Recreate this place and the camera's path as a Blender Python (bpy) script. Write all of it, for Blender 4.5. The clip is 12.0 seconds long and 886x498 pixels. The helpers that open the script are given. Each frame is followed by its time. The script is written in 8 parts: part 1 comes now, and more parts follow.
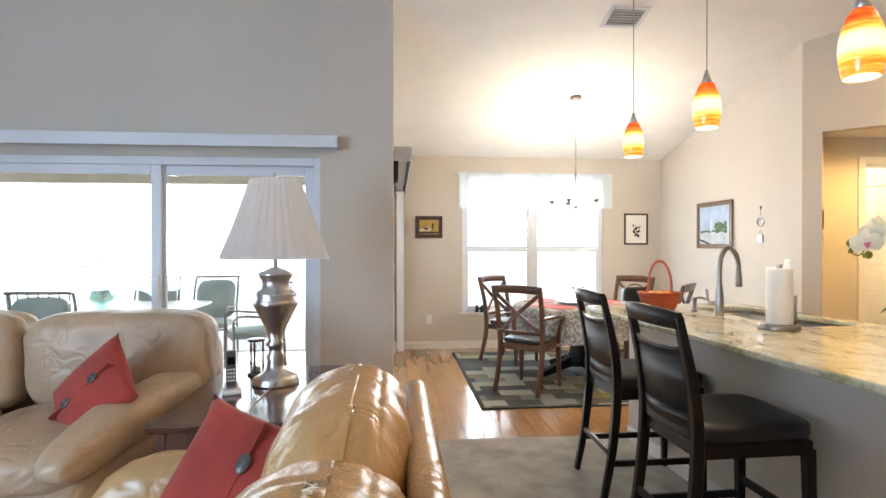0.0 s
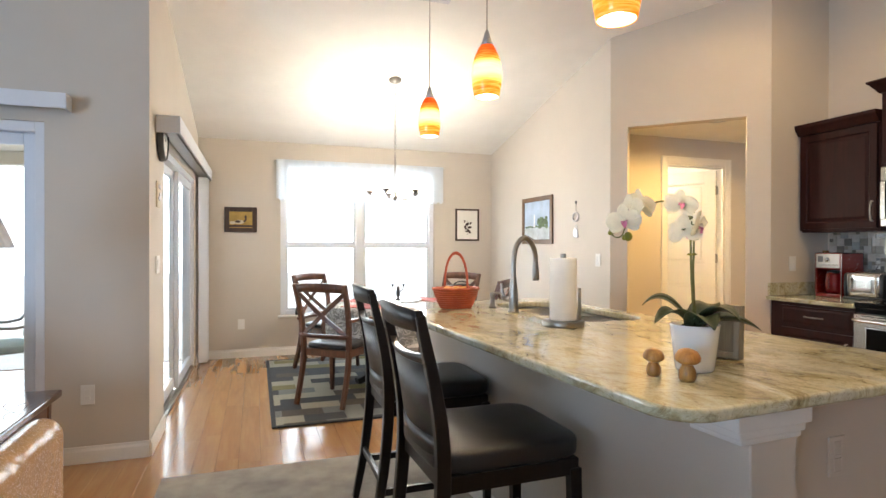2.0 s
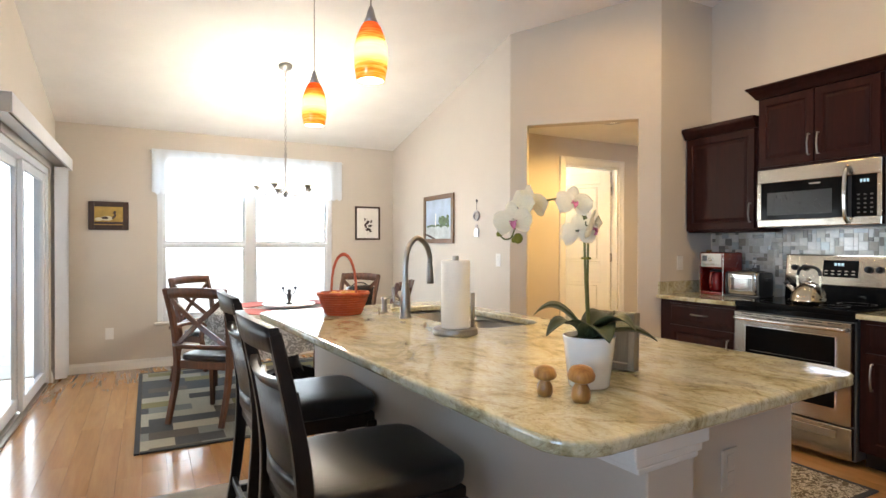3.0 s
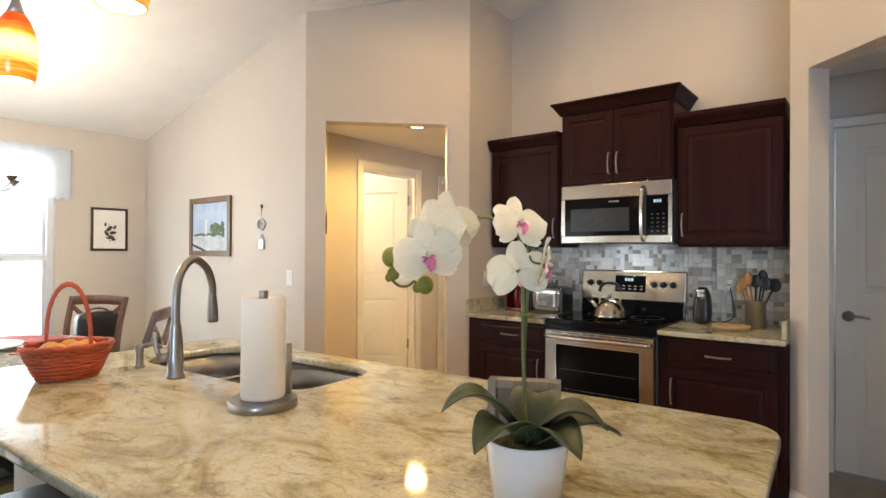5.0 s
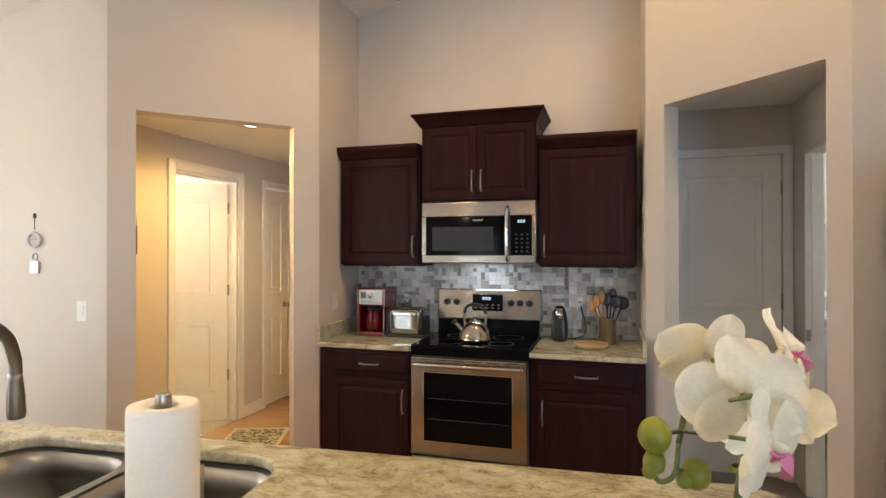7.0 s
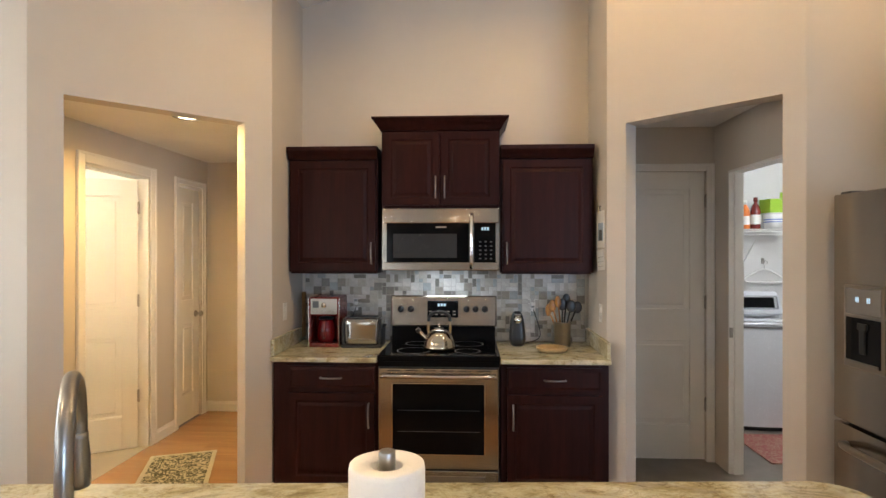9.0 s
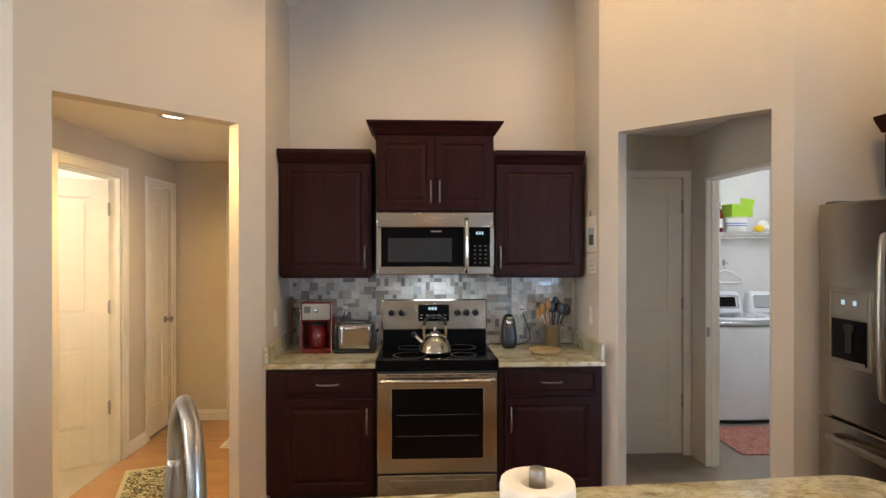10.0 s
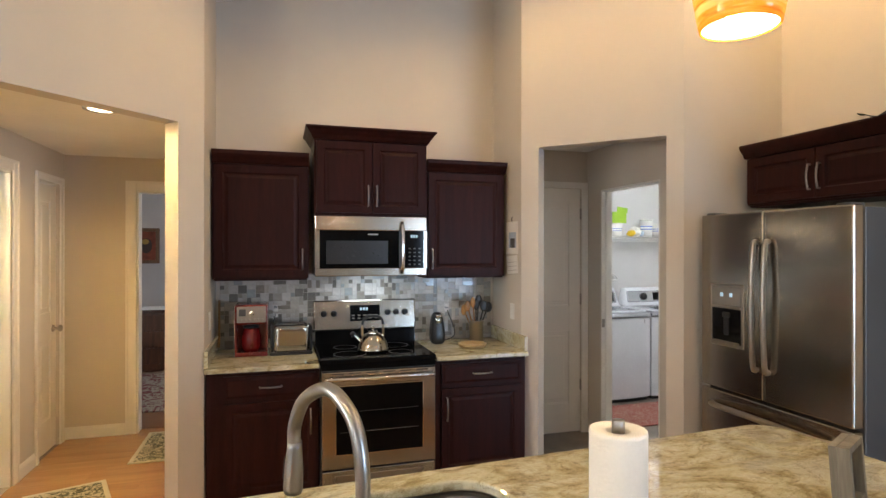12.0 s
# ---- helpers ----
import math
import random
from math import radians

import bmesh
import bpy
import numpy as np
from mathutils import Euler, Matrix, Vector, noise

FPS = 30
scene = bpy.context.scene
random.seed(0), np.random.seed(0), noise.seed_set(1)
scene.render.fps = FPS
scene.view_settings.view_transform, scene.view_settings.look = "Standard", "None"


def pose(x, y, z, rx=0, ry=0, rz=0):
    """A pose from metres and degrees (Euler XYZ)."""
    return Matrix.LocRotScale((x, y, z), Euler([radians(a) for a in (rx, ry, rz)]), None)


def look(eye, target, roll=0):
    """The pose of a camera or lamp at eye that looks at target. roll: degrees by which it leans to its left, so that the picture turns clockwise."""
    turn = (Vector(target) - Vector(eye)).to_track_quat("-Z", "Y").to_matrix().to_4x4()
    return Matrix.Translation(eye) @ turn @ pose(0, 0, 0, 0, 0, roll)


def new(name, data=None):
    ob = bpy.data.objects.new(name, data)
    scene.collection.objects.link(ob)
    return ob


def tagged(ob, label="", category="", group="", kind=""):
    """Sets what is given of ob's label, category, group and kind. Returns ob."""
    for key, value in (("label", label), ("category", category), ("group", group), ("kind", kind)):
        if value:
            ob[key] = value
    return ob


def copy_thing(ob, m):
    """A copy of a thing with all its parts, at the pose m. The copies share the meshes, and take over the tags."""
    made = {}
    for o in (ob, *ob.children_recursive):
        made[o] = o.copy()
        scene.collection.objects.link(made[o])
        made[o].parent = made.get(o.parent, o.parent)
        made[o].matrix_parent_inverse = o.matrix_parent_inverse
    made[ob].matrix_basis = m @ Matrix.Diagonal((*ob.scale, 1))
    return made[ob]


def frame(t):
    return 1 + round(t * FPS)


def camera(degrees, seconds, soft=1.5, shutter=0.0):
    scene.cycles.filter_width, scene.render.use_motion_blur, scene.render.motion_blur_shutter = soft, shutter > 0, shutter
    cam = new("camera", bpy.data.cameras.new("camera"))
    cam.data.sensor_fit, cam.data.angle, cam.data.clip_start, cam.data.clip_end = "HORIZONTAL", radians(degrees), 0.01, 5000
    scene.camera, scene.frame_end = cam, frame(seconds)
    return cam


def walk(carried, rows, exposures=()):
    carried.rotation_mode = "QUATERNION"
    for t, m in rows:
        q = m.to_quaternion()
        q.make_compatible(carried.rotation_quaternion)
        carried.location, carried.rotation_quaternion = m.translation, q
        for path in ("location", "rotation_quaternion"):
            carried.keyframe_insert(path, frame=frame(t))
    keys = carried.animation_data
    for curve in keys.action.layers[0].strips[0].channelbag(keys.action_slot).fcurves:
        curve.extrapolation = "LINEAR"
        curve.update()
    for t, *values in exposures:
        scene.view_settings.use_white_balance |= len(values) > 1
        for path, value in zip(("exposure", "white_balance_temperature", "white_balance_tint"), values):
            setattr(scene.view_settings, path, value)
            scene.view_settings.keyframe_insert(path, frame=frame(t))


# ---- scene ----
# ---- camera ----
cam = camera(77.5, 12.0)
# seconds, eye x y z, pitch, roll, yaw
PATH = [
    (0, -0.132, -0.358, 1.365, -0.33, -0.02, -4.90),
    (0.5, 0.087, -0.251, 1.313, -0.16, 0.07, -9.38),
    (1, 0.252, -0.162, 1.313, -0.18, 0.14, -12.59),
    (1.5, 0.371, -0.061, 1.300, -0.18, 0.14, -15.32),
    (2, 0.477, 0.072, 1.302, -0.24, 0.11, -18.69),
    (2.5, 0.571, 0.170, 1.303, -0.30, 0.09, -23.12),
    (3, 0.663, 0.260, 1.315, -0.40, 0.10, -28.13),
    (5, 0.892, 0.911, 1.382, 0.31, 0.25, -51.61),
    (5.5, 0.931, 1.072, 1.420, 0.39, 0.19, -57.65),
    (6, 0.983, 1.221, 1.457, 0.34, 0.12, -62.90),
    (6.5, 1.011, 1.359, 1.494, 0.34, 0.02, -68.61),
    (7, 0.992, 1.510, 1.526, 0.27, -0.06, -73.29),
    (9, 0.935, 2.147, 1.590, 0.01, 0.00, -87.02),
    (9.5, 0.935, 2.302, 1.612, -0.03, -0.03, -89.85),
    (10, 0.924, 2.473, 1.625, -0.10, -0.02, -92.62),
    (10.5, 0.910, 2.616, 1.625, -0.04, 0.01, -96.36),
    (11, 0.885, 2.733, 1.606, -0.04, 0.07, -99.66),
    (11.5, 0.830, 2.848, 1.614, 0.00, 0.03, -103.17),
    (12, 0.781, 2.972, 1.634, 0.02, 0.05, -106.44),
]
walk(cam, [(t, pose(x, y, z, 90 + pitch, -roll, yaw)) for t, x, y, z, pitch, roll, yaw in PATH], [(0.0, 0.16), (3.0, 0.04), (5.0, 0.0), (9.0, -0.04), (12.0, -0.02)])

# ---- world and light ----
world = bpy.data.worlds.new("sky")
scene.world = world
world.use_nodes = True
wn = world.node_tree
sky = wn.nodes.new("ShaderNodeTexSky")
sky.sky_type = "NISHITA"
sky.sun_disc = False
sky.sun_elevation, sky.sun_rotation = radians(61), radians(157)
wn.links.new(sky.outputs[0], wn.nodes["Background"].inputs[0])
wn.nodes["Background"].inputs[1].default_value = 0.12


def lamp(name, kind, m, energy, color=(1, 1, 1), size=0.1, size_y=None, angle=None):
    data = bpy.data.lights.new(name, kind)
    data.energy, data.color = energy, color
    if kind == "AREA":
        data.shape = "RECTANGLE" if size_y else "DISK"
        data.size = size
        if size_y:
            data.size_y = size_y
    elif kind == "SUN":
        data.angle = size
    else:
        data.shadow_soft_size = size
        if kind == "SPOT":
            data.spot_size, data.spot_blend = radians(angle), 0.6
    ob = new(name, data)
    ob.matrix_world = m
    return ob


WARM = (1.0, 0.72, 0.42)
lamp("sun", "SUN", look((3, -7, 14), (0, 0, 0)), 3.0, (1.0, 0.96, 0.9), radians(0.5))
lamp("dining_window_light", "AREA", look((1.715, 7.14, 1.4), (1.715, 0, 1.4)), 36, (0.80, 0.90, 1.0), 1.9, 1.75)

# ---- lamps of the place, with added fill ----
PENDANTS = ((1.459, 3.23), (1.44, 2.32), (1.41, 1.352))
DROPS = (0.0, 0.0, 0.04)
for (px_, py_), drop_ in zip(PENDANTS, DROPS):
    lamp("pendant_bulb", "POINT", pose(px_, py_, 1.985 - drop_), 16, WARM, 0.035)
lamp("chandelier_bulb", "POINT", pose(1.76, 5.33, 2.0), 85, (1.0, 0.88, 0.70), 0.12)
lamp("hall_can", "SPOT", look((4.38, 3.955, 2.42), (4.38, 3.955, 0)), 120, (1.0, 0.62, 0.20), 0.07, angle=170)
lamp("side_room_light", "POINT", pose(4.5, 5.6, 2.2), 46, (1.0, 0.86, 0.62), 0.15)
lamp("laundry_light", "POINT", pose(5.2, -0.8, 2.3), 46, (0.92, 0.96, 1.0), 0.15)
lamp("microwave_light", "AREA", look((4.80, 2.35, 1.44), (4.86, 2.35, 0.9)), 1.3, (0.75, 0.87, 1.0), 0.3, 0.08)
# added fill before the solid south wall, where no window is built
lamp("bedroom_window", "AREA", look((8.0, 2.42, 1.5), (8.0, 5, 1.3)), 30, (0.9, 0.95, 1.0), 1.2, 1.2)
# added bluish fill for the living room, in an unseen west opening
lamp("west_window_light", "AREA", look((-5.05, -1.9, 1.3), (0, 0.2, 1.5)), 255, (0.52, 0.72, 1.0), 2.9, 1.9)
# unseen ceiling spots, added to brighten the upper kitchen walls
FILL_CANS = ((3.55, 3.0), (3.7, 1.8), (3.0, 0.45))
for (cx_, cy_), cw_ in zip(FILL_CANS, (20, 40, 90)):
    cz_ = 2.545 + 0.239 * (6.94 - max(cy_, 0.6)) - 0.10
    lamp("kitchen_can", "SPOT", look((cx_, cy_, cz_), (cx_, cy_, 0)), cw_, (1.0, 0.64, 0.27), 0.07, angle=168)

# ---- mesh helpers ----


def box(x0, y0, z0, x1, y1, z1, bevel=0.0, seg=2):
    bm = bmesh.new()
    bmesh.ops.create_cube(bm, size=1)
    for v in bm.verts:
        v.co = ((x0 + x1) / 2 + v.co.x * (x1 - x0), (y0 + y1) / 2 + v.co.y * (y1 - y0), (z0 + z1) / 2 + v.co.z * (z1 - z0))
    if bevel:
        bmesh.ops.bevel(bm, geom=bm.edges[:], offset=bevel, segments=seg, profile=0.5, affect="EDGES")
    return bm


def join(*bms):
    """Append all bmeshes to the first."""
    first = bms[0]
    for bm in bms[1:]:
        me = bpy.data.meshes.new("tmp")
        bm.to_mesh(me)
        first.from_mesh(me)
        bpy.data.meshes.remove(me)
        bm.free()
    return first


def moved(bm, m):
    bm.transform(m)
    return bm


def slab(points, z0, z1, bevel=0.0, seg=2):
    """A plate of outline points (x, y) between two heights."""
    bm = bmesh.new()
    low = [bm.verts.new((x, y, z0)) for x, y in points]
    high = [bm.verts.new((x, y, z1)) for x, y in points]
    n = len(points)
    bm.faces.new(high)
    bm.faces.new(low[::-1])
    for i in range(n):
        bm.faces.new((low[i], low[(i + 1) % n], high[(i + 1) % n], high[i]))
    bmesh.ops.recalc_face_normals(bm, faces=bm.faces[:])
    if bevel:
        edges = [e for e in bm.edges if abs(e.verts[0].co.z - e.verts[1].co.z) < 1e-6]
        bmesh.ops.bevel(bm, geom=edges, offset=bevel, segments=seg, profile=0.5, affect="EDGES")
    return bm


def lathe(profile, at=(0, 0, 0), n=28):
    """Turn a profile of (radius, height) round the vertical through at."""
    bm = bmesh.new()
    rings = []
    for r, z in profile:
        if r < 1e-5:
            rings.append([bm.verts.new((at[0], at[1], at[2] + z))])
        else:
            rings.append([bm.verts.new((at[0] + r * math.cos(2 * math.pi * i / n), at[1] + r * math.sin(2 * math.pi * i / n), at[2] + z)) for i in range(n)])
    for a, b in zip(rings, rings[1:]):
        for i in range(n):
            j = (i + 1) % n
            f = [a[i % len(a)], a[j % len(a)], b[j % len(b)], b[i % len(b)]]
            f = list(dict.fromkeys(f))
            if len(f) > 2:
                bm.faces.new(f)
    bmesh.ops.recalc_face_normals(bm, faces=bm.faces[:])
    for f in bm.faces:
        f.smooth = True
    return bm


def tube(points, r, n=8, caps=True):
    """A round rod along points; r a number or one for each point."""
    pts = [Vector(p) for p in points]
    rs = [r] * len(pts) if isinstance(r, (int, float)) else list(r)
    bm = bmesh.new()
    rings, side = [], None
    for i, p in enumerate(pts):
        d = (pts[min(i + 1, len(pts) - 1)] - pts[max(i - 1, 0)]).normalized()
        if side is None:
            side = d.orthogonal().normalized()
        side = (side - d * side.dot(d)).normalized()
        up = d.cross(side)
        rings.append([bm.verts.new(p + rs[i] * (side * math.cos(2 * math.pi * k / n) + up * math.sin(2 * math.pi * k / n))) for k in range(n)])
    for a, b in zip(rings, rings[1:]):
        for k in range(n):
            f = bm.faces.new((a[k], a[(k + 1) % n], b[(k + 1) % n], b[k]))
            f.smooth = True
    if caps:
        bm.faces.new(rings[0][::-1])
        bm.faces.new(rings[-1])
    bmesh.ops.recalc_face_normals(bm, faces=bm.faces[:])
    return bm


def bend(points, steps=8):
    """Smooth points into a curve (Catmull-Rom)."""
    p = [Vector(q) for q in points]
    p = [2 * p[0] - p[1], *p, 2 * p[-1] - p[-2]]
    out = []
    for i in range(1, len(p) - 2):
        for k in range(steps):
            t = k / steps
            out.append(0.5 * ((2 * p[i]) + (p[i + 1] - p[i - 1]) * t + (2 * p[i - 1] - 5 * p[i] + 4 * p[i + 1] - p[i + 2]) * t * t + (3 * p[i] - p[i - 1] - 3 * p[i + 1] + p[i + 2]) * t ** 3))
    out.append(p[-2])
    return out


def beam(points, w, h, up=(0, 0, 1)):
    """A rectangular bar along points: w across, h along up. w and h numbers or one for each point."""
    pts = [Vector(p) for p in points]
    ws = [w] * len(pts) if isinstance(w, (int, float)) else w
    hs = [h] * len(pts) if isinstance(h, (int, float)) else h
    bm = bmesh.new()
    rings = []
    for i, p in enumerate(pts):
        d = (pts[min(i + 1, len(pts) - 1)] - pts[max(i - 1, 0)]).normalized()
        s = d.cross(Vector(up)).normalized()
        u = s.cross(d).normalized()
        rings.append([bm.verts.new(p + s * a * ws[i] / 2 + u * b * hs[i] / 2) for a, b in ((-1, -1), (1, -1), (1, 1), (-1, 1))])
    for a, b in zip(rings, rings[1:]):
        for k in range(4):
            bm.faces.new((a[k], a[(k + 1) % 4], b[(k + 1) % 4], b[k]))
    bm.faces.new(rings[0][::-1])
    bm.faces.new(rings[-1])
    bmesh.ops.recalc_face_normals(bm, faces=bm.faces[:])
    edges = [e for e in bm.edges if e.calc_face_angle(0) > 0.5]
    bmesh.ops.bevel(bm, geom=edges, offset=min(min(ws), min(hs)) * 0.13, segments=1, affect="EDGES")
    return bm


def puff(x0, y0, z0, x1, y1, z1, power=4.0, n=10, wrinkle=0.0, seed=0, freq=6.0):
    """A soft cushion: a rounded, slightly wrinkled block."""
    bm = bmesh.new()
    bmesh.ops.create_cube(bm, size=2)
    bmesh.ops.subdivide_edges(bm, edges=bm.edges[:], cuts=n, use_grid_fill=True)
    c = Vector(((x0 + x1) / 2, (y0 + y1) / 2, (z0 + z1) / 2))
    h = Vector(((x1 - x0) / 2, (y1 - y0) / 2, (z1 - z0) / 2))
    for v in bm.verts:
        q = v.co.copy()
        k = (abs(q.x) ** power + abs(q.y) ** power + abs(q.z) ** power) ** (1 / power)
        q /= k
        p = Vector((c.x + q.x * h.x, c.y + q.y * h.y, c.z + q.z * h.z))
        if wrinkle:
            w = noise.noise(p * freq + Vector((seed, seed * 2, 0))) + 0.5 * noise.noise(p * freq * 2.7 + Vector((0, seed, seed)))
            p += Vector((q.x, q.y, q.z)).normalized() * w * wrinkle
        v.co = p
    for f in bm.faces:
        f.smooth = True
    return bm


def ball(cx, cy, cz, rx, ry=None, rz=None, n=12):
    bm = bmesh.new()
    bmesh.ops.create_uvsphere(bm, u_segments=n + 4, v_segments=n, radius=1)
    for v in bm.verts:
        v.co = (cx + v.co.x * rx, cy + v.co.y * (ry or rx), cz + v.co.z * (rz or rx))
    for f in bm.faces:
        f.smooth = True
    return bm


def text(body, size, m, depth=0.0005):
    cu = bpy.data.curves.new("text", "FONT")
    cu.body, cu.size, cu.extrude, cu.align_x = body, size, depth, "CENTER"
    ob = bpy.data.objects.new("text", cu)
    scene.collection.objects.link(ob)
    bpy.context.view_layer.update()
    me = bpy.data.meshes.new_from_object(ob.evaluated_get(bpy.context.evaluated_depsgraph_get()))
    bpy.data.objects.remove(ob)
    bm = bmesh.new()
    bm.from_mesh(me)
    bm.transform(m)
    return bm


ORIGIN = {}


def part(name, bm, material, parent=None, label="", smooth=False):
    """Link a bmesh, given in world metres, as one mesh object under a thing or a part."""
    me = bpy.data.meshes.new(name)
    o = ORIGIN.get(parent.name, Vector((0, 0, 0))) if parent else Vector((0, 0, 0))
    if o.length:
        bm.transform(Matrix.Translation(-o))
    if smooth:
        for f in bm.faces:
            f.smooth = True
    bm.to_mesh(me)
    bm.free()
    me.materials.append(material)
    ob = new(name, me)
    if parent:
        ob.parent = parent
        ORIGIN[ob.name] = o
    return tagged(ob, label) if label else ob


def thing(name, at, label, category, group=""):
    ob = new(name)
    ob.empty_display_size = 0.1
    ob.location = at
    ORIGIN[ob.name] = Vector(at)
    return tagged(ob, label, category, group)


def solo(name, bm, material, label, category, group="", smooth=False):
    return tagged(part(name, bm, material, None, "", smooth), label, category, group)


def structure(name, bm, material, label="", smooth=False):
    ob = part(name, bm, material, None, "", smooth)
    return tagged(ob, label, "", "", "structure")


# ---- materials ----


def ramp(nt, fac, stops):
    r = nt.nodes.new("ShaderNodeValToRGB")
    while len(r.color_ramp.elements) < len(stops):
        r.color_ramp.elements.new(0.5)
    for e, (p, c) in zip(r.color_ramp.elements, stops):
        e.position, e.color = p, (*c, 1)
    nt.links.new(fac, r.inputs[0])
    return r.outputs[0]


def noise_node(nt, vec, scale, detail=4, rough=0.55, distortion=0.0):
    n = nt.nodes.new("ShaderNodeTexNoise")
    n.inputs["Scale"].default_value, n.inputs["Detail"].default_value = scale, detail
    n.inputs["Roughness"].default_value, n.inputs["Distortion"].default_value = rough, distortion
    if vec:
        nt.links.new(vec, n.inputs["Vector"])
    return n.outputs["Fac"]


def coords(nt, stretch=(1, 1, 1), turn=(0, 0, 0)):
    tc = nt.nodes.new("ShaderNodeTexCoord")
    mp = nt.nodes.new("ShaderNodeMapping")
    mp.inputs["Scale"].default_value = stretch
    mp.inputs["Rotation"].default_value = [radians(a) for a in turn]
    nt.links.new(tc.outputs["Object"], mp.inputs["Vector"])
    return mp.outputs["Vector"]


def mix(nt, a, b, fac, kind="MIX"):
    m = nt.nodes.new("ShaderNodeMix")
    m.data_type, m.blend_type = "RGBA", kind
    for k, v in ((0, fac), (6, a), (7, b)):
        if isinstance(v, (int, float)):
            m.inputs[k].default_value = v
        elif isinstance(v, tuple):
            m.inputs[k].default_value = (*v, 1)
        else:
            nt.links.new(v, m.inputs[k])
    return m.outputs[2]


def bump(nt, height, strength, distance=0.01):
    b = nt.nodes.new("ShaderNodeBump")
    b.inputs["Strength"].default_value, b.inputs["Distance"].default_value = strength, distance
    nt.links.new(height, b.inputs["Height"])
    return b.outputs["Normal"]


def shade(v, c):
    return tuple(max(0.0, min(1.0, x * v)) for x in c)


def paint(name, color, rough=0.5, metal=0.0, var=0.1, scale=3.0, grain=60.0, relief=0.1, stretch=(1, 1, 1), coat=0.0, random_tint=0.0, sheen=0.0, transmit=0.0):
    """A surface with broad and fine variation of tone, gloss and relief."""
    m = bpy.data.materials.new(name)
    m.use_nodes = True
    nt = m.node_tree
    b = nt.nodes["Principled BSDF"]
    vec = coords(nt, stretch)
    broad, fine = noise_node(nt, vec, scale, 3), noise_node(nt, vec, grain, 5, 0.6)
    c1 = ramp(nt, broad, [(0.3, shade(1 - var, color)), (0.7, shade(1 + var, color))])
    c2 = ramp(nt, fine, [(0.3, (1 - var * 0.8,) * 3), (0.7, (1, 1, 1))])
    col = mix(nt, c1, c2, 1.0, "MULTIPLY")
    if random_tint:
        oi = nt.nodes.new("ShaderNodeObjectInfo")
        col = mix(nt, col, ramp(nt, oi.outputs["Random"], [(0, (1 - random_tint,) * 3), (1, (1, 1, 1))]), 1.0, "MULTIPLY")
    nt.links.new(col, b.inputs["Base Color"])
    nt.links.new(ramp(nt, fine, [(0.2, (max(0, rough - 0.06),) * 3), (0.8, (min(1, rough + 0.06),) * 3)]), b.inputs["Roughness"])
    b.inputs["Metallic"].default_value = metal
    b.inputs["Coat Weight"].default_value = coat
    b.inputs["Coat Roughness"].default_value = 0.08
    b.inputs["Sheen Weight"].default_value = sheen
    b.inputs["Transmission Weight"].default_value = transmit
    if relief:
        nt.links.new(bump(nt, fine, relief, 0.004), b.inputs["Normal"])
    return m


def wood(name, dark, light, axis=1, rough=0.35, coat=0.2, scale=1.0, tint=0.15, fine=0.78, spec=0.5, island=False):
    """Wood with grain along one axis (0 x, 1 y, 2 z)."""
    m = bpy.data.materials.new(name)
    m.use_nodes = True
    nt = m.node_tree
    b = nt.nodes["Principled BSDF"]
    s = [14 * scale] * 3
    s[axis] = 1.1 * scale
    oi = nt.nodes.new("ShaderNodeNewGeometry" if island else "ShaderNodeObjectInfo")
    rnd = oi.outputs["Random Per Island" if island else "Random"]
    vec = coords(nt, tuple(s))
    add = nt.nodes.new("ShaderNodeVectorMath")
    add.operation = "ADD"
    cmb = nt.nodes.new("ShaderNodeMath")
    cmb.operation = "MULTIPLY"
    cmb.inputs[1].default_value = 37.0
    nt.links.new(rnd, cmb.inputs[0])
    nt.links.new(vec, add.inputs[0])
    nt.links.new(cmb.outputs[0], add.inputs[1])
    g = noise_node(nt, add.outputs[0], 1.0, 6, 0.62, 0.6)
    f = noise_node(nt, add.outputs[0], 5.0, 4, 0.6)
    c = ramp(nt, g, [(0.28, dark), (0.5, tuple((a + q) / 2 for a, q in zip(dark, light))), (0.72, light)])
    c = mix(nt, c, ramp(nt, f, [(0.35, (fine,) * 3), (0.65, (1, 1, 1))]), 1.0, "MULTIPLY")
    c = mix(nt, c, ramp(nt, rnd, [(0, (1 - tint,) * 3), (1, (1, 1, 1))]), 1.0, "MULTIPLY")
    nt.links.new(c, b.inputs["Base Color"])
    nt.links.new(ramp(nt, f, [(0.2, (rough - 0.05,) * 3), (0.8, (rough + 0.08,) * 3)]), b.inputs["Roughness"])
    b.inputs["Coat Weight"].default_value, b.inputs["Coat Roughness"].default_value = coat, 0.12
    b.inputs["Specular IOR Level"].default_value = spec
    nt.links.new(bump(nt, f, 0.08, 0.002), b.inputs["Normal"])
    return m


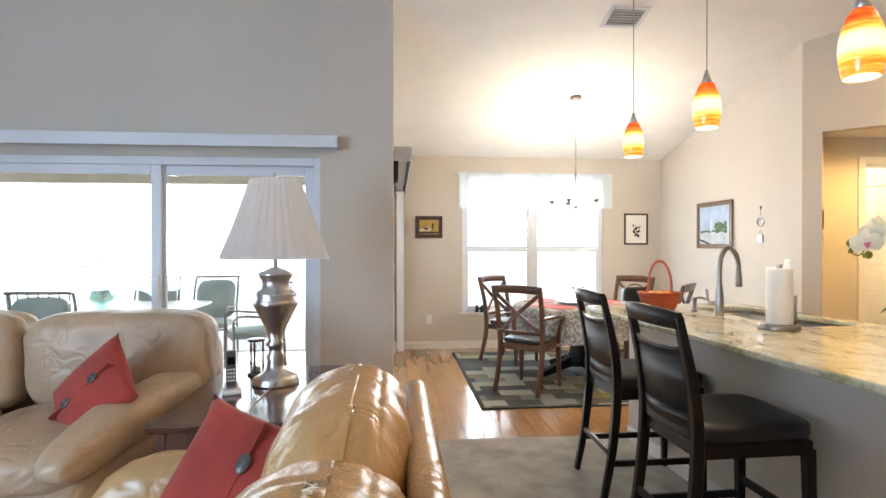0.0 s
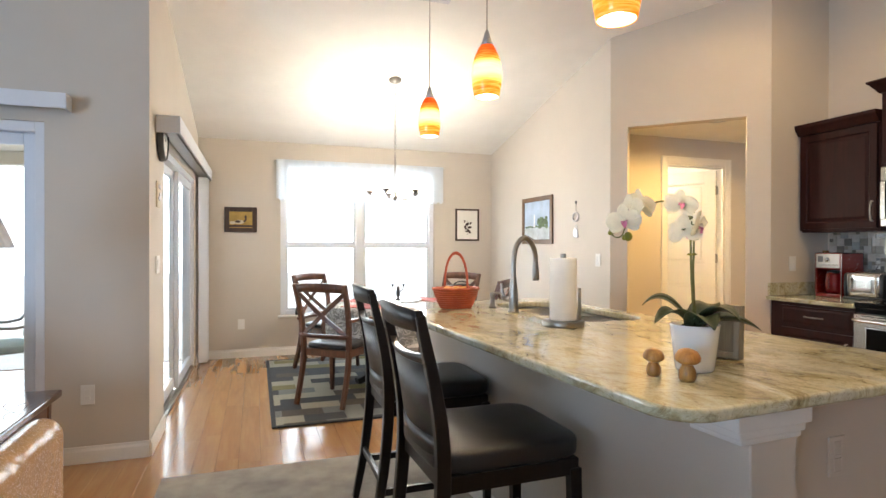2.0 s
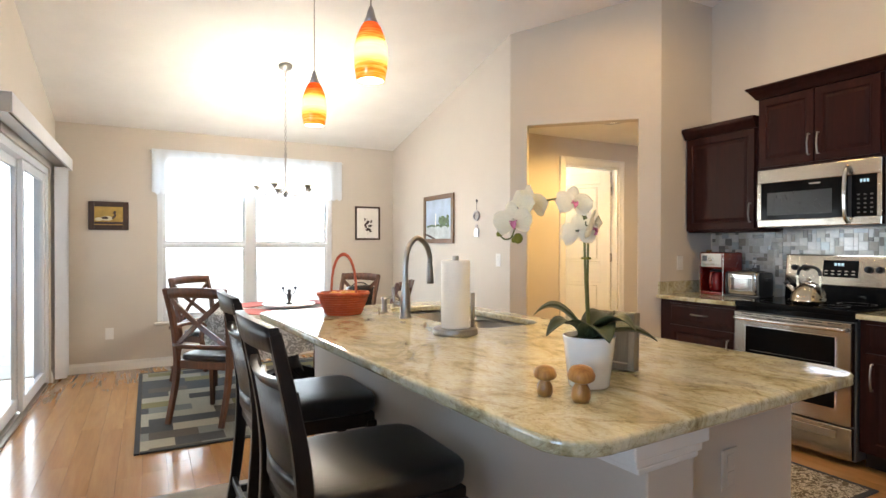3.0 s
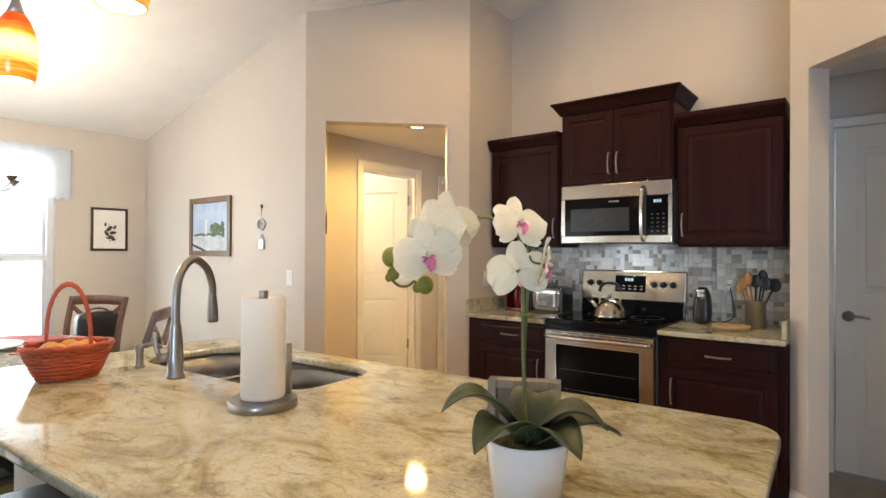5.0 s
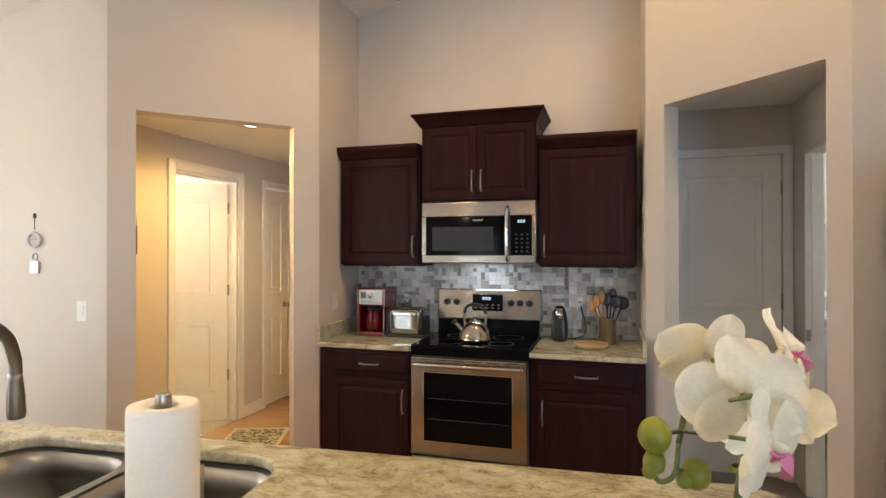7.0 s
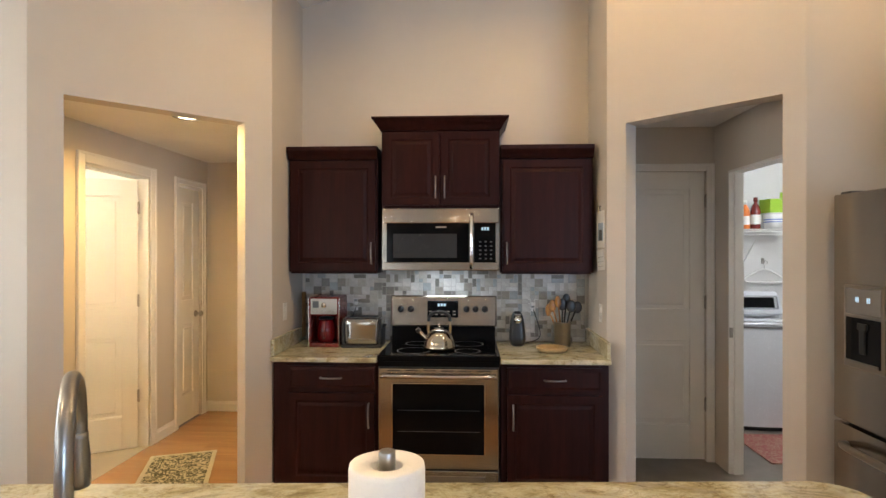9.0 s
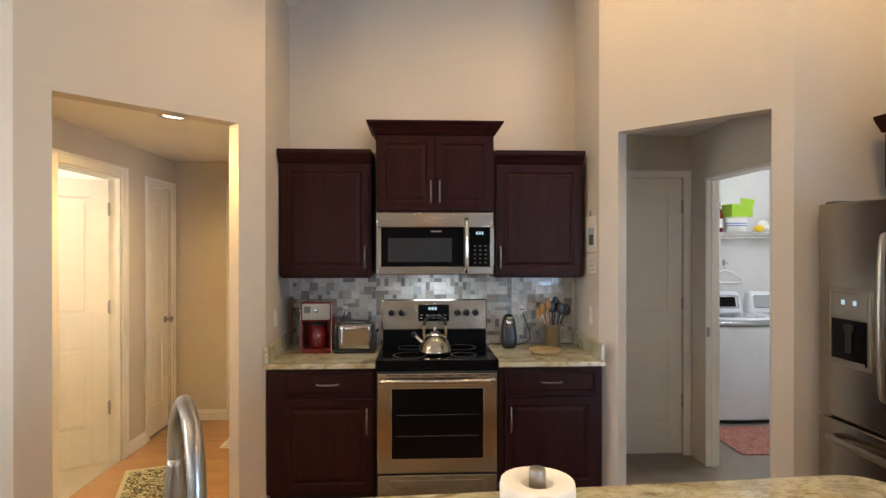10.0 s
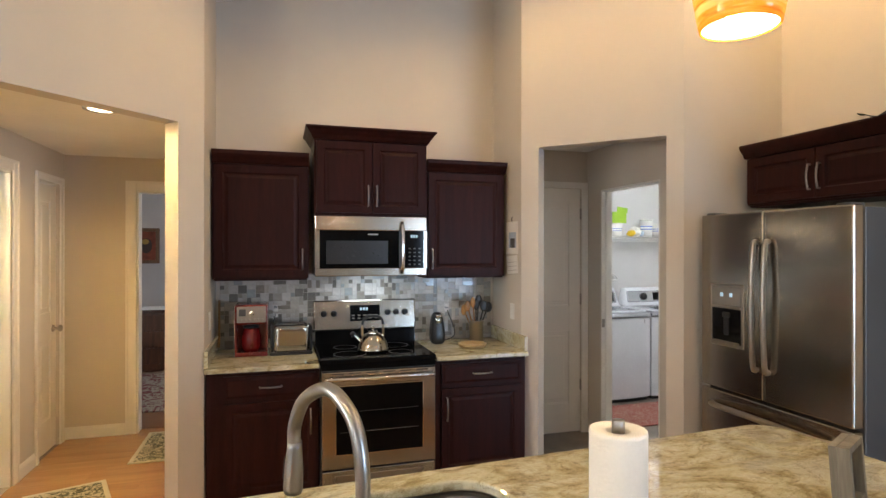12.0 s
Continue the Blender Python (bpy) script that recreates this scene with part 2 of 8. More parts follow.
def leather(name, color, rough):
    """Soft hide: fine grain over long creases."""
    m = bpy.data.materials.new(name)
    m.use_nodes = True
    nt = m.node_tree
    b = nt.nodes["Principled BSDF"]
    broad = noise_node(nt, coords(nt), 2.6, 3)
    crease = noise_node(nt, coords(nt, (1, 1, 1)), 5.5, 2, 0.45, 1.2)
    grain = noise_node(nt, coords(nt), 240, 3)
    c = ramp(nt, broad, [(0.3, shade(0.84, color)), (0.7, shade(1.1, color))])
    c = mix(nt, c, ramp(nt, crease, [(0.44, (1, 1, 1)), (0.5, (0.97, 0.96, 0.95)), (0.56, (1, 1, 1))]), 1.0, "MULTIPLY")
    nt.links.new(c, b.inputs["Base Color"])
    nt.links.new(ramp(nt, grain, [(0.2, (rough - 0.01,) * 3), (0.8, (rough + 0.012,) * 3)]), b.inputs["Roughness"])
    r = ramp(nt, crease, [(0.36, (1, 1, 1)), (0.5, (0, 0, 0)), (0.64, (1, 1, 1))])
    b1 = nt.nodes.new("ShaderNodeBump")
    b1.inputs["Strength"].default_value, b1.inputs["Distance"].default_value = 0.30, 0.012
    nt.links.new(r, b1.inputs["Height"])
    b2 = nt.nodes.new("ShaderNodeBump")
    b2.inputs["Strength"].default_value, b2.inputs["Distance"].default_value = 0.006, 0.001
    nt.links.new(grain, b2.inputs["Height"])
    nt.links.new(b1.outputs["Normal"], b2.inputs["Normal"])
    nt.links.new(b2.outputs["Normal"], b.inputs["Normal"])
    return m


def brushed(name, color, rough=0.28, stretch=(2, 120, 120)):
    """Brushed metal."""
    m = bpy.data.materials.new(name)
    m.use_nodes = True
    nt = m.node_tree
    b = nt.nodes["Principled BSDF"]
    f = noise_node(nt, coords(nt, stretch), 2.0, 4, 0.6)
    w = noise_node(nt, coords(nt), 2.5, 2)
    nt.links.new(mix(nt, ramp(nt, f, [(0.3, shade(0.96, color)), (0.7, color)]), ramp(nt, w, [(0.3, (0.9,) * 3), (0.7, (1, 1, 1))]), 1.0, "MULTIPLY"), b.inputs["Base Color"])
    nt.links.new(ramp(nt, f, [(0.2, (rough - 0.015,) * 3), (0.8, (rough + 0.02,) * 3)]), b.inputs["Roughness"])
    b.inputs["Metallic"].default_value = 1.0
    nt.links.new(bump(nt, f, 0.015, 0.001), b.inputs["Normal"])
    return m


def glow(name, color, strength):
    m = bpy.data.materials.new(name)
    m.use_nodes = True
    nt = m.node_tree
    e = nt.nodes.new("ShaderNodeEmission")
    e.inputs[0].default_value, e.inputs[1].default_value = (*color, 1), strength
    nt.links.new(e.outputs[0], nt.nodes["Material Output"].inputs[0])
    return m


def glass(name, tint=(1, 1, 1), rough=0.0, clear=0.9):
    """Thin pane: mostly clear, with a faint reflection."""
    m = bpy.data.materials.new(name)
    m.use_nodes = True
    nt = m.node_tree
    nt.nodes.remove(nt.nodes["Principled BSDF"])
    t, g, x = nt.nodes.new("ShaderNodeBsdfTransparent"), nt.nodes.new("ShaderNodeBsdfGlossy"), nt.nodes.new("ShaderNodeMixShader")
    t.inputs[0].default_value = (*tint, 1)
    g.inputs["Roughness"].default_value = rough
    x.inputs[0].default_value = 1 - clear
    nt.links.new(t.outputs[0], x.inputs[1])
    nt.links.new(g.outputs[0], x.inputs[2])
    nt.links.new(x.outputs[0], nt.nodes["Material Output"].inputs[0])
    return m


def sheer(name, color, clear=0.3, through_=0.5):
    """Thin cloth that lets light through."""
    m = bpy.data.materials.new(name)
    m.use_nodes = True
    nt = m.node_tree
    b = nt.nodes["Principled BSDF"]
    w = noise_node(nt, coords(nt, (60, 60, 200)), 3.0, 3)
    nt.links.new(ramp(nt, w, [(0.3, shade(0.85, color)), (0.7, color)]), b.inputs["Base Color"])
    b.inputs["Roughness"].default_value = 0.9
    tl, tp = nt.nodes.new("ShaderNodeBsdfTranslucent"), nt.nodes.new("ShaderNodeBsdfTransparent")
    tl.inputs[0].default_value = (*color, 1)
    m1, m2 = nt.nodes.new("ShaderNodeMixShader"), nt.nodes.new("ShaderNodeMixShader")
    m1.inputs[0].default_value, m2.inputs[0].default_value = through_, clear
    nt.links.new(b.outputs[0], m1.inputs[1])
    nt.links.new(tl.outputs[0], m1.inputs[2])
    nt.links.new(m1.outputs[0], m2.inputs[1])
    nt.links.new(tp.outputs[0], m2.inputs[2])
    nt.links.new(m2.outputs[0], nt.nodes["Material Output"].inputs[0])
    return m


def granite():
    m = bpy.data.materials.new("granite")
    m.use_nodes = True
    nt = m.node_tree
    b = nt.nodes["Principled BSDF"]
    v = coords(nt, (1.0, 0.6, 1.0), (0, 0, 28))
    big = noise_node(nt, v, 4.6, 7, 0.66, 1.8)
    mid = noise_node(nt, v, 10.0, 8, 0.72, 2.6)
    patch = noise_node(nt, coords(nt, (1, 0.8, 1), (0, 0, 50)), 5.5, 4, 0.6, 1.2)
    vein = noise_node(nt, coords(nt, (1.0, 0.4, 1.0), (0, 0, 20)), 6.5, 6, 0.62, 3.2)
    fine = noise_node(nt, coords(nt), 90, 4, 0.6)
    c = ramp(nt, big, [(0.30, (0.235, 0.195, 0.115)), (0.40, (0.39, 0.35, 0.205)), (0.48, (0.56, 0.535, 0.375)), (0.60, (0.655, 0.64, 0.50)), (0.74, (0.39, 0.395, 0.32))])
    c = mix(nt, c, (0.47, 0.46, 0.40), ramp(nt, patch, [(0.52, (0, 0, 0)), (0.68, (0.75,) * 3)]))
    c = mix(nt, c, ramp(nt, mid, [(0.33, (0.40, 0.33, 0.24)), (0.45, (0.93, 0.90, 0.84)), (0.58, (1, 1, 1)), (0.72, (0.74, 0.69, 0.6))]), 0.85, "MULTIPLY")
    c = mix(nt, c, ramp(nt, vein, [(0.485, (1, 1, 1)), (0.5, (0.42, 0.33, 0.24)), (0.515, (1, 1, 1))]), 0.55, "MULTIPLY")
    c = mix(nt, c, ramp(nt, fine, [(0.3, (0.8,) * 3), (0.6, (1, 1, 1))]), 0.7, "MULTIPLY")
    nt.links.new(c, b.inputs["Base Color"])
    b.inputs["Roughness"].default_value = 0.06
    b.inputs["Specular IOR Level"].default_value = 0.6
    return m


def checks():
    """The dining carpet: an uneven patchwork of blue-grey, olive and cream blocks."""
    m = bpy.data.materials.new("patchwork_carpet")
    m.use_nodes = True
    nt = m.node_tree
    b = nt.nodes["Principled BSDF"]
    tx = nt.nodes.new("ShaderNodeTexBrick")
    tx.offset, tx.squash = 0.5, 1.0
    tx.inputs["Scale"].default_value = 1.0
    tx.inputs["Mortar Size"].default_value = 0.0
    tx.inputs["Brick Width"].default_value, tx.inputs["Row Height"].default_value = 0.31, 0.165
    tx.inputs["Color1"].default_value, tx.inputs["Color2"].default_value = (0, 0, 0, 1), (1, 1, 1, 1)
    tx.inputs["Bias"].default_value = 0.0
    nt.links.new(coords(nt), tx.inputs["Vector"])
    c = ramp(nt, tx.outputs["Color"], [(0.0, (0.055, 0.060, 0.066)), (0.34, (0.095, 0.085, 0.070)), (0.52, (0.20, 0.215, 0.21)), (0.68, (0.22, 0.195, 0.085)), (0.80, (0.40, 0.385, 0.31))])
    c.node.color_ramp.interpolation = "CONSTANT"
    f = noise_node(nt, coords(nt), 260, 3)
    c = mix(nt, c, ramp(nt, f, [(0.3, (0.6,) * 3), (0.7, (1, 1, 1))]), 1.0, "MULTIPLY")
    nt.links.new(c, b.inputs["Base Color"])
    b.inputs["Roughness"].default_value = 0.95
    nt.links.new(bump(nt, f, 0.5, 0.004), b.inputs["Normal"])
    return m


def scrolls(name, ground, figure, scale=9.0, low=0.46, high=0.54):
    """A woven or printed pattern of leaf-like scrolls."""
    m = bpy.data.materials.new(name)
    m.use_nodes = True
    nt = m.node_tree
    b = nt.nodes["Principled BSDF"]
    n = noise_node(nt, coords(nt), scale, 2, 0.5, 2.8)
    f = noise_node(nt, coords(nt), 220, 3)
    c = ramp(nt, n, [(low - 0.02, ground), (low, figure), (high, figure), (high + 0.02, ground)])
    c = mix(nt, c, ramp(nt, f, [(0.3, (0.7,) * 3), (0.7, (1, 1, 1))]), 1.0, "MULTIPLY")
    nt.links.new(c, b.inputs["Base Color"])
    b.inputs["Roughness"].default_value = 0.95
    nt.links.new(bump(nt, f, 0.3, 0.003), b.inputs["Normal"])
    return m


def swirl_glass():
    """Lit art glass: amber with red-orange shoulder, wound threads and a painted-in hot middle."""
    m = bpy.data.materials.new("swirled_amber_glass")
    m.use_nodes = True
    nt = m.node_tree
    b = nt.nodes["Principled BSDF"]
    tc = nt.nodes.new("ShaderNodeTexCoord")
    sep = nt.nodes.new("ShaderNodeSeparateXYZ")
    nt.links.new(tc.outputs["Generated"], sep.inputs[0])
    w = noise_node(nt, coords(nt, (4, 4, 46), (9, 6, 0)), 2.0, 4, 0.6, 0.5)
    amber = ramp(nt, w, [(0.36, (0.85, 0.20, 0.010)), (0.5, (1.0, 0.36, 0.03)), (0.64, (1.0, 0.50, 0.12))])
    # lamp's bright core put into the colour: paler band at mid height
    amber = mix(nt, amber, (1.0, 0.66, 0.30), ramp(nt, sep.outputs["Z"], [(0.22, (0, 0, 0)), (0.42, (0.7,) * 3), (0.58, (0.7,) * 3), (0.70, (0, 0, 0))]))
    red = ramp(nt, w, [(0.35, (0.55, 0.03, 0.005)), (0.65, (0.95, 0.16, 0.01))])
    c = mix(nt, amber, red, ramp(nt, sep.outputs["Z"], [(0.66, (0, 0, 0)), (0.86, (1, 1, 1))]))
    nt.links.new(c, b.inputs["Base Color"])
    nt.links.new(c, b.inputs["Emission Color"])
    nt.links.new(ramp(nt, sep.outputs["Z"], [(0.0, (0.7,) * 3), (0.2, (1.0,) * 3), (0.42, (3.0,) * 3), (0.58, (2.6,) * 3), (0.72, (1.1,) * 3), (0.88, (0.75,) * 3)]), b.inputs["Emission Strength"])
    b.inputs["Roughness"].default_value = 0.12
    return m


WALL = paint("wall_paint", (0.60, 0.55, 0.485), 0.75, var=0.03, scale=1.5, grain=150, relief=0.12)
CEIL = paint("ceiling_paint", (0.82, 0.81, 0.785), 0.85, var=0.03, grain=90, relief=0.3)
TRIM = paint("white_trim", (0.80, 0.785, 0.75), 0.4, var=0.03, relief=0.03)
DOOR = paint("door_paint", (0.80, 0.78, 0.73), 0.45, var=0.03, relief=0.04)
VINYL = paint("white_vinyl", (0.72, 0.75, 0.80), 0.35, var=0.03, relief=0.02)
PLANK = wood("laminate_plank", (0.38, 0.19, 0.070), (0.49, 0.27, 0.110), 1, 0.2, 0.45, 0.7, 0.10, 0.92)
PLANKREST = wood("laminate_plank_joined", (0.38, 0.19, 0.070), (0.49, 0.27, 0.110), 1, 0.2, 0.45, 0.7, 0.10, 0.92, island=True)
ESPRESSO = wood("espresso_cabinet", (0.019, 0.0048, 0.0040), (0.036, 0.0086, 0.0066), 2, 0.42, 0.0, 1.6, 0.1, spec=0.13)
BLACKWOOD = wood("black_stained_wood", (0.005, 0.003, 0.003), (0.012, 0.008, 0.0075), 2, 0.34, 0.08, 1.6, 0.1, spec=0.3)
CHERRY = wood("cherry_wood", (0.065, 0.022, 0.01), (0.17, 0.062, 0.028), 2, 0.35, 0.3, 1.5, 0.15)
DARKTOP = wood("dark_cherry_top", (0.05, 0.017, 0.009), (0.11, 0.04, 0.02), 0, 0.16, 0.6, 1.2, 0.1)
FRAMEWOOD = wood("frame_wood", (0.10, 0.045, 0.016), (0.22, 0.11, 0.04), 2, 0.4, 0.2, 2.0, 0.1)
BLACKLEATHER = paint("black_leather", (0.012, 0.011, 0.012), 0.34, var=0.25, grain=180, relief=0.3)
TAN = leather("tan_leather", (0.54, 0.325, 0.14), 0.27)
BEIGELEATHER = leather("beige_leather", (0.53, 0.38, 0.245), 0.38)
REDCLOTH = paint("red_linen", (0.42, 0.048, 0.034), 0.9, var=0.2, scale=5, grain=330, relief=0.6, sheen=0.2)
PEWTER = brushed("aged_pewter", (0.56, 0.54, 0.54), 0.29, (220, 220, 220))
STEEL = brushed("stainless_steel", (0.44, 0.40, 0.345), 0.20, (150, 150, 0.6))
STEELX = brushed("stainless_steel_flat", (0.40, 0.365, 0.32), 0.3, (1.5, 90, 90))
NICKEL = brushed("brushed_nickel", (0.38, 0.36, 0.335), 0.30, (220, 220, 220))
CHROME = brushed("polished_chrome", (0.75, 0.73, 0.70), 0.1, (3, 3, 3))
DARKCHROME = brushed("dark_chrome", (0.48, 0.46, 0.43), 0.09, (3, 3, 3))
BLACKGLASS = paint("black_glass", (0.004, 0.004, 0.0045), 0.07, var=0.1, relief=0.0)
BLACKGLASS.node_tree.nodes["Principled BSDF"].inputs["Specular IOR Level"].default_value = 0.10
BLACKPLASTIC = paint("black_plastic", (0.012, 0.012, 0.013), 0.35, var=0.15, relief=0.05)
DARKGREY = paint("dark_grey_enamel", (0.07, 0.07, 0.072), 0.4, var=0.08, relief=0.08)
WHITEPLASTIC = paint("white_plastic", (0.78, 0.77, 0.74), 0.35, var=0.03, relief=0.02)
WHITEENAMEL = paint("white_enamel", (0.74, 0.76, 0.80), 0.25, var=0.03, relief=0.0, coat=0.3)
CERAMIC = paint("white_ceramic", (0.82, 0.81, 0.79), 0.2, var=0.02, relief=0.0, coat=0.4)
PAPER = paint("white_paper", (0.84, 0.82, 0.78), 0.9, var=0.04, scale=6, grain=120, relief=0.5)
GRANITE = granite()
REDPLASTIC = paint("red_enamel", (0.15, 0.012, 0.009), 0.25, var=0.1, relief=0.02, coat=0.3)
WICKER = paint("orange_wicker", (0.50, 0.085, 0.03), 0.5, var=0.2, scale=12, grain=200, relief=0.3)
PETAL = sheer("white_petal", (0.90, 0.86, 0.70), 0.0, 0.35)
PINK = paint("pink_petal", (0.78, 0.24, 0.40), 0.55, var=0.2, scale=30, grain=120, relief=0.2)
LEAF = paint("dark_green_leaf", (0.045, 0.060, 0.024), 0.4, var=0.25, scale=10, grain=90, relief=0.25)
STEM = paint("green_stem", (0.13, 0.15, 0.045), 0.5, var=0.25, scale=20, grain=120, relief=0.2)
BUD = paint("green_bud", (0.20, 0.20, 0.014), 0.45, var=0.2, scale=30, grain=120, relief=0.1)
MOSS = paint("moss", (0.12, 0.10, 0.03), 0.95, var=0.4, scale=40, grain=120, relief=1.0)
TURNED = wood("turned_wood", (0.28, 0.10, 0.02), (0.58, 0.30, 0.075), 2, 0.35, 0.3, 2.6, 0.2)
GREYWOOD = wood("grey_washed_wood", (0.16, 0.145, 0.12), (0.28, 0.26, 0.22), 2, 0.6, 0.0, 2.0, 0.1)
SHADECLOTH = sheer("lamp_shade_cloth", (0.96, 0.94, 0.93), 0.0, 0.68)
LACE = sheer("white_lace", (0.80, 0.84, 0.88), 0.08)
PANE = glass("window_glass", (0.97, 0.99, 1.0), 0.02, 0.93)
CLEAR = glass("clear_glass", (0.95, 0.97, 0.97), 0.02, 0.85)
TILEFLOOR = paint("grey_floor_tile", (0.20, 0.17, 0.14), 0.35, var=0.2, scale=5, grain=60, relief=0.15)
SHAG = paint("pale_grey_rug", (0.42, 0.39, 0.34), 0.97, var=0.28, scale=4.5, grain=160, relief=1.0)
CHECKS = checks()
BINDING = paint("dark_binding", (0.03, 0.032, 0.036), 0.9, var=0.15, grain=250, relief=0.4)
CLOTH = scrolls("leaf_print_cloth", (0.27, 0.265, 0.255), (0.60, 0.60, 0.57), 9.0, 0.42, 0.50)
RUNNER = scrolls("green_scroll_rug", (0.52, 0.46, 0.31), (0.07, 0.065, 0.022), 11.0, 0.42, 0.53)
RUGEDGE = paint("cream_rug_edge", (0.50, 0.44, 0.30), 0.95, var=0.15, grain=250, relief=0.4)
TAUPERUG = scrolls("taupe_scroll_rug", (0.12, 0.09, 0.05), (0.50, 0.45, 0.36), 14.0, 0.45, 0.54)
REDRUG = scrolls("red_scroll_rug", (0.34, 0.09, 0.07), (0.5, 0.33, 0.25), 14.0, 0.45, 0.5)
PERSIAN = scrolls("persian_rug", (0.20, 0.05, 0.05), (0.38, 0.33, 0.27), 5.0, 0.45, 0.6)
# patio cushions and iron: outdoor glare put into paler base colours
TEAL = paint("teal_cushion", (0.45, 0.58, 0.60), 0.9, var=0.12, grain=200, relief=0.3)
PATIOIRON = paint("glare_paled_iron", (0.30, 0.31, 0.31), 0.5, var=0.2, grain=80, relief=0.1)
IRON = paint("dark_iron", (0.03, 0.032, 0.034), 0.45, var=0.2, grain=80, relief=0.1)
SWIRL = swirl_glass()
BULB = glow("lit_bulb", (1.0, 0.86, 0.62), 14)
LITGLASS = glow("lit_white_glass", (1.0, 0.90, 0.72), 5)
CANLIGHT = glow("lit_can", (1.0, 0.82, 0.55), 10)
# self-lit surface that stands in for blown-out daylight
DAYGLOW = glow("glowing_daylight", (0.86, 0.94, 1.0), 6.5)
DIGITS = glow("display_digits", (0.6, 0.85, 1.0), 0.8)
CONCRETE = paint("pale_concrete", (0.62, 0.6, 0.57), 0.7, var=0.1, relief=0.2)
STUCCO = paint("pale_stucco", (0.72, 0.66, 0.55), 0.8, var=0.06, relief=0.4)

# ---- structure ----
RIDGE, EAVE, PITCH = 0.6, 2.545, 0.239


def roof_z(y):
    """Height of the vaulted ceiling."""
    return EAVE + PITCH * (6.94 - y) if y >= RIDGE else EAVE + PITCH * (6.94 - RIDGE) - PITCH * (RIDGE - y)


def wall(name, a, b, thick, holes=(), top=None, material=None, label=""):
    """A wall from a to b in plan; its thickness goes to the right of that way. holes: (from, to, low, high) along it."""
    a, b = Vector(a), Vector(b)
    length = (b - a).length
    d = (b - a) / length
    nrm = Vector((d.y, -d.x)) * thick
    cuts = {0.0, length}
    for h in holes:
        cuts |= {h[0], h[1]}
    if top is None and (a.y - RIDGE) * (b.y - RIDGE) < 0:
        cuts.add((RIDGE - a.y) / d.y)
    cuts = sorted(cuts)
    bm = bmesh.new()

    def prism(s0, s1, low, high):
        vs = []
        for s in (s0, s1):
            for off in (Vector((0, 0)), nrm):
                p = a + d * s + off
                for z in (low, high):
                    vs.append(bm.verts.new((p.x, p.y, z if z is not None else (top if top else roof_z(p.y) + 0.03))))
        q = vs
        for f in ((0, 1, 3, 2), (4, 6, 7, 5), (0, 4, 5, 1), (2, 3, 7, 6), (1, 5, 7, 3), (0, 2, 6, 4)):
            bm.faces.new([q[i] for i in f])

    for s0, s1 in zip(cuts, cuts[1:]):
        mid = (s0 + s1) / 2
        inside = [h for h in holes if h[0] < mid < h[1]]
        if not inside:
            prism(s0, s1, 0.0, None)
        for h in inside:
            if h[2] > 0:
                prism(s0, s1, 0.0, h[2])
            prism(s0, s1, h[3], None)
    bmesh.ops.remove_doubles(bm, verts=bm.verts[:], dist=1e-5)
    bmesh.ops.recalc_face_normals(bm, faces=bm.faces[:])
    return structure(name, bm, material or WALL, label or "smooth warm beige painted wall")


def baseboard(points, h=0.1, t=0.014):
    """Moulded skirting along a line in plan, standing to its left."""
    for a, b in zip(points, points[1:]):
        a, b = Vector(a), Vector(b)
        d = (b - a).normalized()
        n = Vector((-d.y, d.x))
        o = a + n * 0.0015
        e = b + n * 0.0015
        bm = bmesh.new()
        prof = [(0, 0), (t, 0), (t, h * 0.72), (t * 0.6, h * 0.86), (t * 0.45, h), (0, h)]
        rings = [[bm.verts.new((p.x + n.x * u, p.y + n.y * u, 0.001 + z)) for u, z in prof] for p in (o, e)]
        for i in range(len(prof)):
            j = (i + 1) % len(prof)
            bm.faces.new((rings[0][i], rings[1][i], rings[1][j], rings[0][j]))
        bm.faces.new(rings[0])
        bm.faces.new(rings[1][::-1])
        bmesh.ops.recalc_face_normals(bm, faces=bm.faces[:])
        structure("baseboard", bm, TRIM, "white moulded baseboard")


wall("wall_dining_north", (-0.28, 6.94), (3.61, 6.94), -0.15, [(1.03, 2.96, 0.48, 2.28)])
wall("wall_dining_west", (-0.15, 6.94), (-0.15, 4.02), 0.13, [(0.32, 2.49, 0.0, 2.03)])
wall("wall_living_north", (-5.0, 3.89), (-0.15, 3.89), -0.13, [(0.7, 4.3, 0.0, 2.03)])
wall("wall_dining_east", (3.49, 4.29), (3.49, 6.94), 0.12)
wall("wall_hall_diagonal", (3.49, 4.29), (4.37, 3.41), -0.12, [(0.147, 1.071, 0.0, 2.365)])
wall("wall_alcove_north", (4.37, 3.41), (5.0, 3.41), -0.1)
wall("wall_alcove_back", (5.0, 3.51), (5.0, 1.2), -0.138)
wall("wall_alcove_south", (4.45, 1.3), (5.0, 1.3), 0.1)
wall("wall_laundry_diagonal", (4.45, 1.3), (3.685, 0.535), -0.12, [(0.13, 0.98, 0.0, 2.36)])
wall("wall_kitchen_side", (3.685, 0.535), (3.685, -0.25), -0.1)
wall("wall_kitchen_south", (1.6, -0.25), (3.785, -0.25), 0.12)
wall("wall_living_east", (1.6, -4.5), (1.6, -0.37), 0.12)
wall("wall_living_south", (-5.0, -4.5), (1.72, -4.5), 0.12)
# opening made up out of view to hold the west fill lamp
wall("wall_living_west", (-5.0, -4.5), (-5.0, 4.02), -0.12, [(1.1, 4.1, 0.3, 2.3)])

